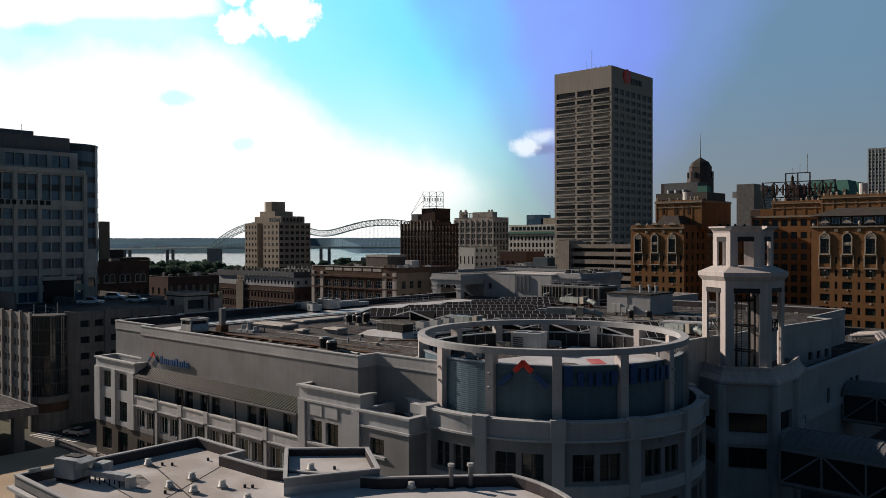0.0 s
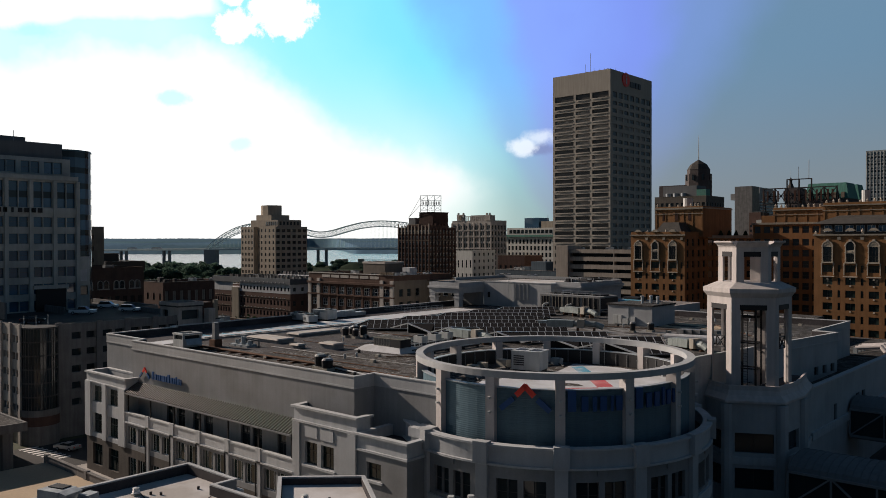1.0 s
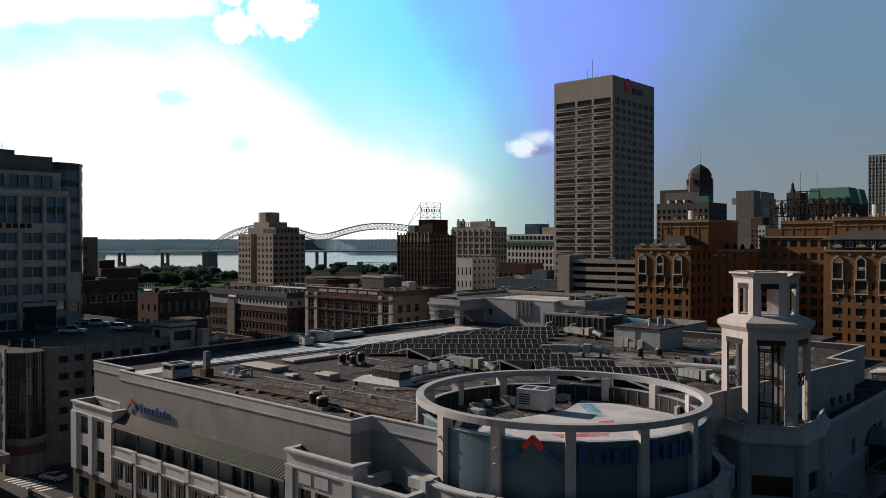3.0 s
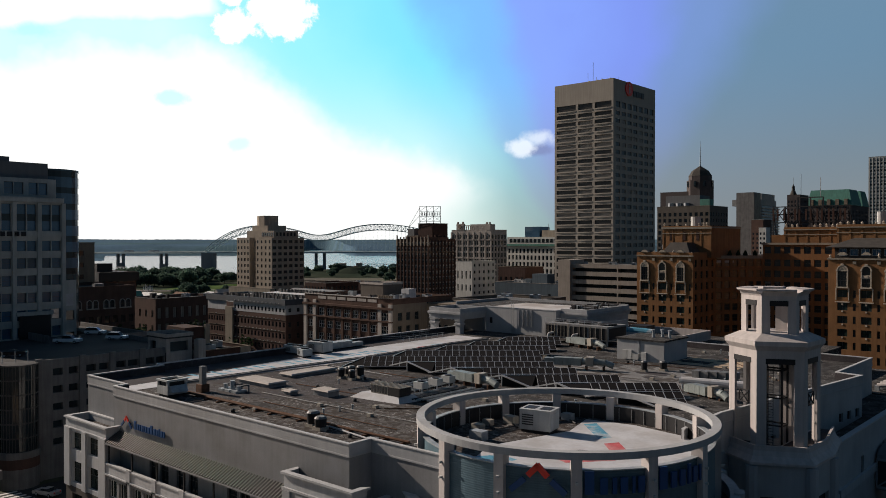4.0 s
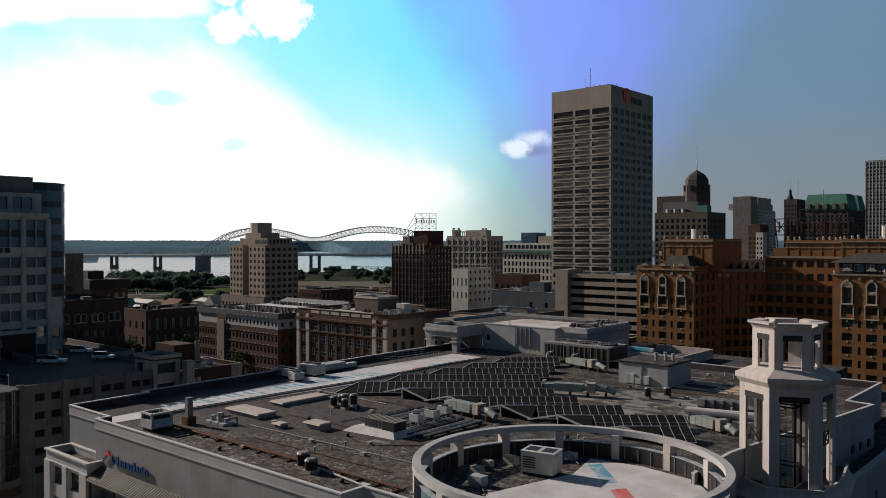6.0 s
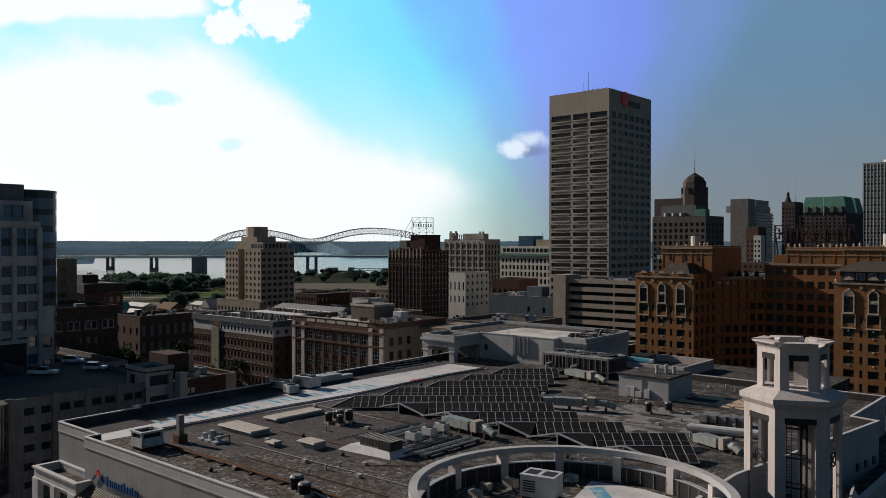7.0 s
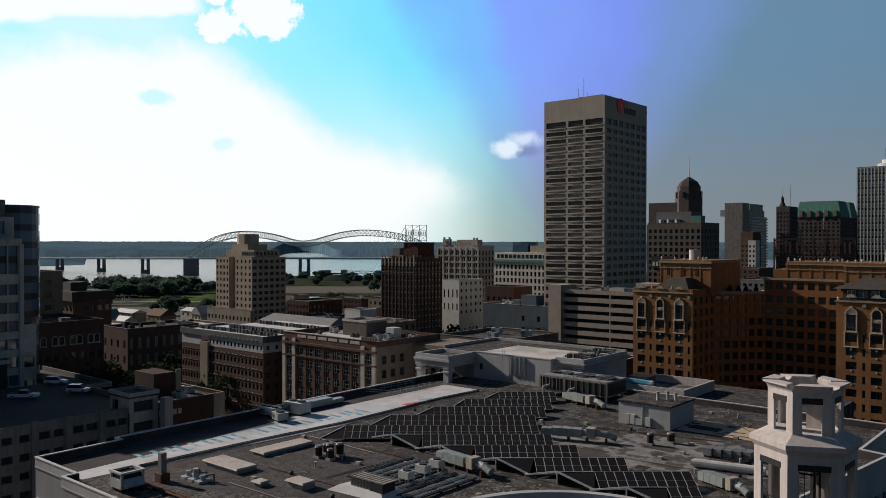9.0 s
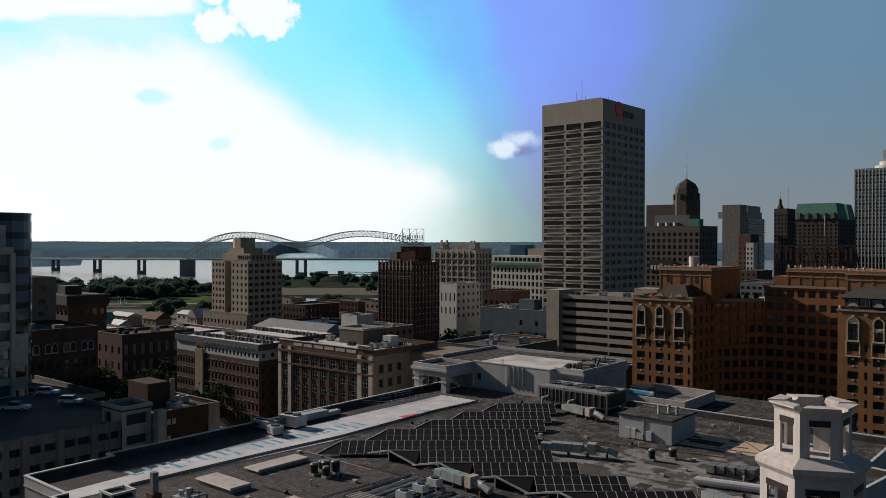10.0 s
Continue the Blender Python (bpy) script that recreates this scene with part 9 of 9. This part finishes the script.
for x, y in ((-143, 37), (-143, 53), (-155, 37), (-155, 53), (-168, 53)):
    part("column", Shape().box(x - 0.8, y - 0.8, 0, x + 0.8, y + 0.8, 6.9), "concrete_dark", cn)
part("back_wall", Shape().box(-176, 34, 0, -160, 54, 6.9), "concrete_dark", cn)


# ---- vehicles ----
def car(at, turn, paint, label, kind="suv", group="parked cars"):
    t = thing("car" if kind != "pickup" else "pickup_truck", label, "car" if kind != "pickup" else "pickup truck", at, group)
    t.matrix_basis = Matrix.Translation(at) @ Matrix.Rotation(radians(turn), 4, "Z")
    m = t.matrix_basis
    ln, w = (5.8, 2.0) if kind == "pickup" else (4.75, 1.9)
    h = 1.75 if kind != "sedan" else 1.42

    def prof(pts, y0, y1, inset_=0.0):
        s = Shape()
        k = len(pts)
        v = [m @ Vector((x, y0 + (inset_ if z > 1.0 else 0), z)) for x, z in pts] + [m @ Vector((x, y1 - (inset_ if z > 1.0 else 0), z)) for x, z in pts]
        return s.add(v, [tuple(range(k)), tuple(reversed(range(k, 2 * k)))] + [(i + k, (i + 1) % k + k, (i + 1) % k, i) for i in range(k)])
    if kind == "pickup":
        body = [(0, .45), (ln, .45), (ln, .95), (ln - .15, 1.08), (ln - 1.5, 1.12), (1.9, 1.12), (0, 1.12)]
        cab = [(1.95, 1.12), (ln - 1.45, 1.12), (ln - 2.2, 1.78), (2.2, 1.82)]
        part("bed", Shape().box(0.12, -w / 2 + .12, 1.13, 1.85, w / 2 - .12, 1.15, 0, m), "dark", t)
    else:
        body = [(0, .4), (ln, .4), (ln, .85), (ln - .2, 1.0), (ln - 1.25, 1.06), (.15, 1.06), (0, .95)]
        cab = [(.12, 1.06), (ln - 1.2, 1.06), (ln - 1.95, h - .02), (.55, h), ] if kind == "suv" else [(.75, 1.0), (ln - 1.25, 1.0), (ln - 2.1, h), (1.6, h)]
    part("body", prof(body, -w / 2, w / 2), paint, t)
    part("cabin", prof(cab, -w / 2 + .06, w / 2 - .06, .14), "glass", t)
    top = [(x, z) for x, z in cab if z > 1.3]
    x0, x1 = min(p[0] for p in top), max(p[0] for p in top)
    part("roof_panel", Shape().box(x0 - .04, -w / 2 + .2, h - .03 + (0.05 if kind == "pickup" else 0), x1 + .04, w / 2 - .2, h + .04 + (0.05 if kind == "pickup" else 0), 0, m), paint, t)
    for x in (.95, ln - 1.0):
        for y in (-w / 2 + .1, w / 2 - .1):
            wh = part("wheel", Shape().pipe(m @ Vector((x, y - .12, .36)), m @ Vector((x, y + .12, .36)), .36, 14), "rubber", t)
            part("rim", Shape().pipe(m @ Vector((x, y - .13, .36)), m @ Vector((x, y + .13, .36)), .2, 10), "galv", wh)
    for y in (-w / 2 + .3, w / 2 - .3):
        part("headlight", Shape().box(ln - .05, y - .2, .72, ln + .02, y + .2, .88, 0, m), "trim", t)
        part("tail_light", Shape().box(-.02, y - .12, .75, .05, y + .12, .98, 0, m), "red_sign", t)
    return t


car((-192.0, 85.0, 20.96), 41.8, "white_paint", "white pickup truck parked on the roof deck", "pickup")
car((-189.8, 96.0, 20.96), 38, "white_paint", "white sport utility car on the roof deck")
car((-203.6, 97.2, 20.96), 44, "white_paint", "white hatchback parked beside the glass corner")
car((-148.0, 66.8, 0.06), 200, "silver_paint", "silver sedan turning at the street corner", "sedan")
car((-178, 68.5, 20.96), 60, "black_paint", "dark car parked on the roof deck", "sedan")

# ---- right side: low wing, covered bridges ----
lwg = thing("side_wing", "low shaded stucco wing with ribbon windows along the street", "office wing", (-42, 160, 0))
facade(lwg, (-39.8, 124.5), (0, 1), 80, 0, 15.2, [(11.4, 12.9), (23.6, 25.6), (27.0, 29.0), (52, 54.4), (60, 62.4)], [(9.6, 12.4)], "wall", ("pair", "glass", "frame"), 0.4)
flat_wall(lwg, (-43.0, 124.5), (1, 0), 3.2, 0, 15.2, "wall")
part("parapet", Shape().box(-40.2, 124.5, 15.2, -39.7, 204, 16.4), "wall", lwg)
part("coping", Shape().box(-40.4, 124.4, 16.4, -39.5, 204, 16.6), "trim", lwg)
part("belt", Shape().box(-39.796, 124.5, 8.9, -39.4, 204, 10.0), "trim", lwg)
part("roof", Shape().box(-47, 150, 14.8, -40.2, 171, 15.6).box(-64, 172.2, 14.8, -40.2, 204, 15.6).box(-43, 124.6, 14.8, -40.2, 150, 15.6), "roof", lwg)
for i in range(3):
    d = thing("bent_duct", "white bent exhaust duct on the low wing", "duct", (-44 - 2.0 * i, 176 + 2 * i, 15.6), "bent ducts")
    y = 175.5 + 2.4 * i
    part("duct", Shape().pipe((-47, y, 16.6), (-42.4, y, 17.2), 0.42, 10).pipe((-42.4, y, 17.2), (-41.4, y - .6, 16.2), 0.42, 10), "tower", d)
    part("foot", Shape().box(-47.4, y - .4, 15.6, -46.6, y + .4, 16.6), "galv", d)


def covered_bridge(y0, y1, z, x0, x1, lb):
    t = thing("covered_footbridge", lb, "footbridge", (x0, (y0 + y1) / 2, z - 5), "covered footbridges")
    ym, r = (y0 + y1) / 2, (y1 - y0) / 2
    s = Shape()
    n = 8
    pts = [(ym - r * math.cos(math.pi * i / n), z + 1.7 * math.sin(math.pi * i / n)) for i in range(n + 1)]
    k = len(pts)
    v = [(x0, y, q) for y, q in pts] + [(x1, y, q) for y, q in pts]
    s.add(v, [(i, i + k, i + k + 1, i + 1) for i in range(k - 1)] + [tuple(range(k)), tuple(reversed(range(k, 2 * k)))])
    part("vault", s, "grey_far", t, "ribbed grey metal vault")
    n = int((x1 - x0) / 0.9)
    s = Shape()
    for p, q in zip(pts, pts[1:]):
        s.beam((x0, p[0], p[1] + .05), (x0, q[0], q[1] + .05), 0.08)
    rib = s.mesh("rib", [M["grey_far"]])
    for i in range(n):
        part("rib", rib, None, t).matrix_basis = Matrix.Translation((0.9 * i, 0, 0))
    part("floor", Shape().box(x0, y0, z - 4.6, x1, y1, z - 4.0), "concrete_dark", t)
    part("glazing", Shape().box(x0, y0 + 0.15, z - 4.0, x1, y0 + 0.2, z), "glass", t)
    s = Shape().beam((x0, y0, z), (x1, y0, z), 0.3).beam((x0, y0, z - 4.2), (x1, y0, z - 4.2), 0.3)
    m = int((x1 - x0) / 5)
    for i in range(m):
        xa, xb = x0 + 5 * i, x0 + 5 * (i + 1)
        s.beam((xa, y0, z - 4.2), (xa, y0, z), 0.22)
        s.beam((xa, y0, z if i % 2 else z - 4.2), (xb, y0, z - 4.2 if i % 2 else z), 0.22)
    part("truss", s, "wall_dark", t)
    for x in (x0 + 14, x0 + 34):
        part("pier", Shape().box(x - .7, ym - .7, 0, x + .7, ym + .7, z - 4.6), "concrete_dark", t)


covered_bridge(105.0, 114.5, 9.3, -36.4, 12.0, "dark covered footbridge with a ribbed metal vault")
covered_bridge(143.0, 151.0, 10.6, -39.4, 12.0, "second covered footbridge with a dark metal vault")
eb = thing("street_garage", "dark parking structure across the street", "parking garage", (0, 190, 0))
facade(eb, (-24, 165), (1, 0), 50, 0, 13.0, [(1, 16), (17, 32), (33, 48)], [(2.5, 4.0), (6.0, 7.5), (9.5, 11)], "concrete_dark", DARK, 1.5)
facade(eb, (-24, 235), (0, -1), 70, 0, 13.0, [(2, 22), (24, 44), (46, 66)], [(2.5, 4.0), (6.0, 7.5), (9.5, 11)], "concrete_dark", DARK, 1.5)
part("roof", Shape().box(-24, 165, 12.4, 26, 235, 12.9), "asphalt", eb)
strip("road", -39.2, 62, -24.5, 400, 0.05, "asphalt", "dark shaded street beside the office wing", "road")
for i, (x, y) in enumerate(((-31, 128), (-29.5, 135))):
    b = thing("signal_lamp", "small red traffic light on a dark pole", "traffic light", (x, y, 0), "traffic lights")
    part("pole", Shape().pipe((x, y, 0), (x, y, 5.6), 0.1, 8), "dark", b)
    part("housing", Shape().box(x - .2, y - .2, 5.0, x + .2, y + .2, 6.1), "dark", b)
    part("lens", Shape().cyl(x, y - .22, 5.6, 5.9, .14, 10), "red_sign", b)


# ---- trees ----
def tree(at, h, r, seed, clumps=260, leaf=0.9, name="tree", label="broad green park tree with uneven crown"):
    """Trunk, limbs and a crown of many small leaf clumps round several boughs."""
    rnd = random.Random(seed)
    t = thing(name, label, "tree", at, "trees")
    x, y, z = at
    tr = Shape().cyl(x, y, z, z + h * 0.45, h * 0.035, 7, r1=h * 0.02)
    tips = []
    for i in range(7):
        a = 2 * math.pi * i / 7 + rnd.uniform(-.3, .3)
        f = rnd.uniform(0.25, 0.75)
        tip = Vector((x + r * f * math.cos(a), y + r * f * math.sin(a), z + h * rnd.uniform(0.42, 0.84)))
        tr.beam((x, y, z + h * rnd.uniform(0.28, 0.42)), tip, h * 0.018)
        tips.append((tip, r * rnd.uniform(0.36, 0.55)))
    tips.append((Vector((x, y, z + h * 0.8)), r * 0.5))
    part("trunk", tr, "bark", t)
    s = Shape()
    for i in range(clumps):
        c, rr = tips[i % len(tips)]
        d = Vector((rnd.gauss(0, 1), rnd.gauss(0, 1), rnd.gauss(0, .75))).normalized() * rr * rnd.uniform(0.55, 1.08)
        p = c + d
        e1 = Vector((rnd.gauss(0, 1), rnd.gauss(0, 1), rnd.gauss(0, .5))).normalized() * leaf * rnd.uniform(.6, 1.2)
        e2 = e1.cross(Vector((rnd.gauss(0, 1), rnd.gauss(0, 1), rnd.gauss(0, 1)))).normalized() * leaf * rnd.uniform(.5, 1.0)
        s.add([p - e1, p - e2 * .8, p + e1, p + e2], [(0, 1, 2, 3)])
    part("crown", s, "leaf_dark" if name == "street_tree" else "leaf", t)
    return t


def trees():
    kinds = [tree((0, 0, 0), 15, 9.0, 21 + i, 900, 1.5) for i in range(4)]
    rnd = random.Random(77)
    spots = []
    while len(spots) < 90:         # dense grove along the bank
        u = rnd.uniform(-374, -272)
        spots.append((u, rnd.uniform(868, min(shore(u) - 14, 1020)), rnd.uniform(0.7, 1.1)))
    while len(spots) < 116:         # thinner, lower growth at both of its ends
        u = rnd.choice((rnd.uniform(-480, -374), rnd.uniform(-272, -228)))
        spots.append((u, rnd.uniform(900, min(shore(u) - 14, 1060)), rnd.uniform(0.45, 0.72)))
    for u, v, k in ((-300, 905, 0.8), (-262, 912, 0.7), (-246, 935, 0.85), (-236, 1010, 0.7), (-222, 1240, 0.6), (-206, 1270, 0.6), (-160, 1275, 0.95), (-150, 1290, 0.8), (-190, 1300, 0.55), (-104, 900, 0.85), (-92, 905, 0.7),
                    (-60, 985, 0.7), (-44, 1000, 0.8), (-80, 1180, 0.8), (-66, 1195, 0.7), (-50, 1190, 0.8), (-36, 1210, 0.7), (-96, 1215, 0.6), (-20, 1190, 0.8), (10, 1195, 0.8)):
        spots.append((u, v, k))
    for i in range(46):             # low growth on the far bank of the harbour
        spots.append((rnd.uniform(-228, 60), rnd.uniform(1090, 1400), rnd.uniform(0.4, 0.75)))
    for i in range(44):
        spots.append((rnd.uniform(-420, 120), rnd.uniform(610, 760), rnd.uniform(0.4, 0.75)))
    for i, (u, v, k) in enumerate(spots):
        x, y = plan(u, v)
        m = Matrix.Translation((x, y, land(u, v) - 0.3)) @ Matrix.Rotation(rnd.uniform(0, 6.28), 4, "Z") @ Matrix.Diagonal((k, k, k * rnd.uniform(.85, 1.1), 1))
        ob = kinds[i % 4]
        c = copy_thing(ob, m)
        c.matrix_basis = m
    for i, ob in enumerate(kinds):
        u, v = -440 + 24 * i, 1010
        ob.matrix_basis = Matrix.Translation((*plan(u, v), land(u, v) - 0.3))
    # dark street trees by the roof deck
    for i, (u, v, h) in enumerate(((-118, 262, 17), (-106, 254, 18), (-94, 262, 17), (-83, 256, 15), (-126, 250, 16), (-58, 272, 15), (-66, 266, 13))):
        x, y = plan(u, v)
        tree((x, y, 0), h, h * 0.5, 50 + i, 620, 0.75, "street_tree", "dense street tree, its green darkened for shade")
    for i, (x, y, h) in enumerate(((-266, 164, 13), (-272, 170, 14), (-262, 173, 12), (-275, 180, 13), (-281, 152, 13))):
        tree((x, y, 0), h, h * 0.52, 70 + i, 560, 0.75, "street_tree", "dense street tree, its green darkened for shade")
    for i, (u, v) in enumerate(((20, 400), (30, 408), (12, 415), (44, 300), (150, 520), (162, 530), (175, 515))):
        tree((*plan(u, v), 0), 13, 6.5, 120 + i, 420, 0.8, "street_tree", "dense street tree, its green darkened for shade")


trees()


# ---- roof condensers on the brick blocks ----
def condensers():
    c = thing("small_condenser", "small dark condenser box on a roof", "air conditioner", (0, 0, 0), "small condensers")
    part("casing", Shape().box(-.5, -.5, .12, .5, .5, 1.0), "frame", c)
    part("fan_guard", Shape().cyl(0, 0, 1.0, 1.1, .4, 10), "dark", c)
    part("skid", Shape().box(-.45, -.4, 0, .45, .4, .12), "galv", c)
    rnd = random.Random(15)
    pts = []
    for i in range(24):
        pts.append((-246 + 1.7 * i, 164.5 + rnd.uniform(-.3, .3), 25.4))
    for i in range(20):
        pts.append((-238 + 1.6 * i, 171.0 + rnd.uniform(-.3, .3), 25.4))
    for i in range(22):
        pts.append((-240 + 1.7 * i, 183.0 + rnd.uniform(-.4, .4), 25.9))
    for i in range(26):
        pts.append((rnd.uniform(-194, -163), rnd.uniform(168, 181), 27.1))
    for p in pts[1:]:
        if -187 < p[0] < -175.5 and 171 < p[1] < 181:
            continue
        copy_thing(c, Matrix.Translation(p) @ Matrix.Rotation(rnd.uniform(-.2, .2), 4, "Z"))
    c.matrix_basis = Matrix.Translation(pts[0])
    for i in range(8):
        x, y = rnd.uniform(-193, -163), rnd.uniform(166, 180)
        if -188 < x < -175:
            continue
        rooftop_unit((x, y, 27.1), 2.2, 1.6, 1.2, "galv", rnd.uniform(-5, 5), "small galvanised roof unit on the brick block", 1, 0.2)
    # gear on the far roofs
    for i, (x, y, z) in enumerate(((-196, 310, 33.0), (-185, 316, 33.0), (-172, 312, 33.0), (-255, 346, 21.9), (-235, 350, 21.9), (-262, 352, 21.9), (-160, 205, 25.2), (-166, 215, 25.2), (-155, 215, 25.2), (-338, 214, 16.6), (-300, 180, 21.1), (-294, 186, 21.1),
                                   (-310, 275, 16.1), (-318, 281, 16.1), (-280, 270, 17.1), (-270, 278, 17.1), (-322, 346, 15.1), (-334, 350, 15.1), (-412, 298, 11.1), (-402, 305, 11.1), (-455, 415, 12.5), (-440, 420, 12.5), (-198, 128, 15.3), (-192, 122, 15.3), (-170, 250, 14.6), (-155, 247, 14.6), (-182, 252, 14.6))):
        rooftop_unit((x, y, z), 3.0, 2.0, 1.5, "unit" if i % 2 else "galv", 7 * (i % 3), "grey steel unit on a neighbouring roof", 1, 0.2)


condensers()


# ---- park and river edge ----
def river_edge():
    t = thing("river_landing", "brick river landing with two square towers and a mound", "landing", (*plan(-150, 1320), -5))
    for u0, u1, zt in ((-162, -151, 8.0), (-134, -125, 8.5)):
        p = [plan(a, b) for a, b in ((u0, 1315), (u1, 1315), (u1, 1327), (u0, 1327))]
        part("tower", Shape().prism(p, -8, zt), "tan_light", t)
    p = [plan(a, b) for a, b in ((-151, 1318), (-134, 1318), (-134, 1325), (-151, 1325))]
    part("walkway", Shape().prism(p, 1.0, 3.2), "brick_tan", t)
    ring_ = lambda r, k: [plan(-128 + r * math.cos(a), 1240 + k * r * math.sin(a)) for a in [2 * math.pi * i / 18 for i in range(18)]]
    part("mound", Shape().prism(ring_(36, 0.7), -6, 3.5, top_pts=ring_(13, 0.6)), "grass", t)
    p = thing("monorail", "thin trussed monorail on tall posts over the harbour", "monorail", (*plan(-60, 1250), -6))
    s = Shape()
    for z in (4.0, 7.4):
        s.beam((*plan(-125, 1300), z), (*plan(330, 1180), z), 0.9)
    n = 46
    for i in range(n):
        a, b = (plan(-125 + 455 * k / n, 1300 - 120 * k / n) for k in (i, i + 1))
        s.beam((*a, 4.0 if i % 2 else 7.4), (*b, 7.4 if i % 2 else 4.0), 0.5)
    part("truss", s, "steel", p)
    for i in range(5):
        part("post", Shape().cyl(*plan(-60 + 90 * i, 1283 - 24 * i), -14, 4, 1.6, 8), "concrete", p)
    path = part("lawn_path", Shape().beam((*plan(-330, 778), -3.6), (*plan(-196, 800), -3.9), 5, 0.5), "concrete")
    tagged(path, "pale path across the riverside park", "path", kind="structure")
    f = thing("park_sculpture", "small white spiky sculpture on the park plaza", "sculpture", (*plan(-281, 790), -4.6))
    for i in range(5):
        x, y = plan(-285 + 2.0 * i, 790)
        part("spike", Shape().cyl(x, y, -5.2, -5 + 4 + 2.0 * (i % 2) + 1.2, 0.7, 7, r1=0.15), "white_paint", f)


river_edge()
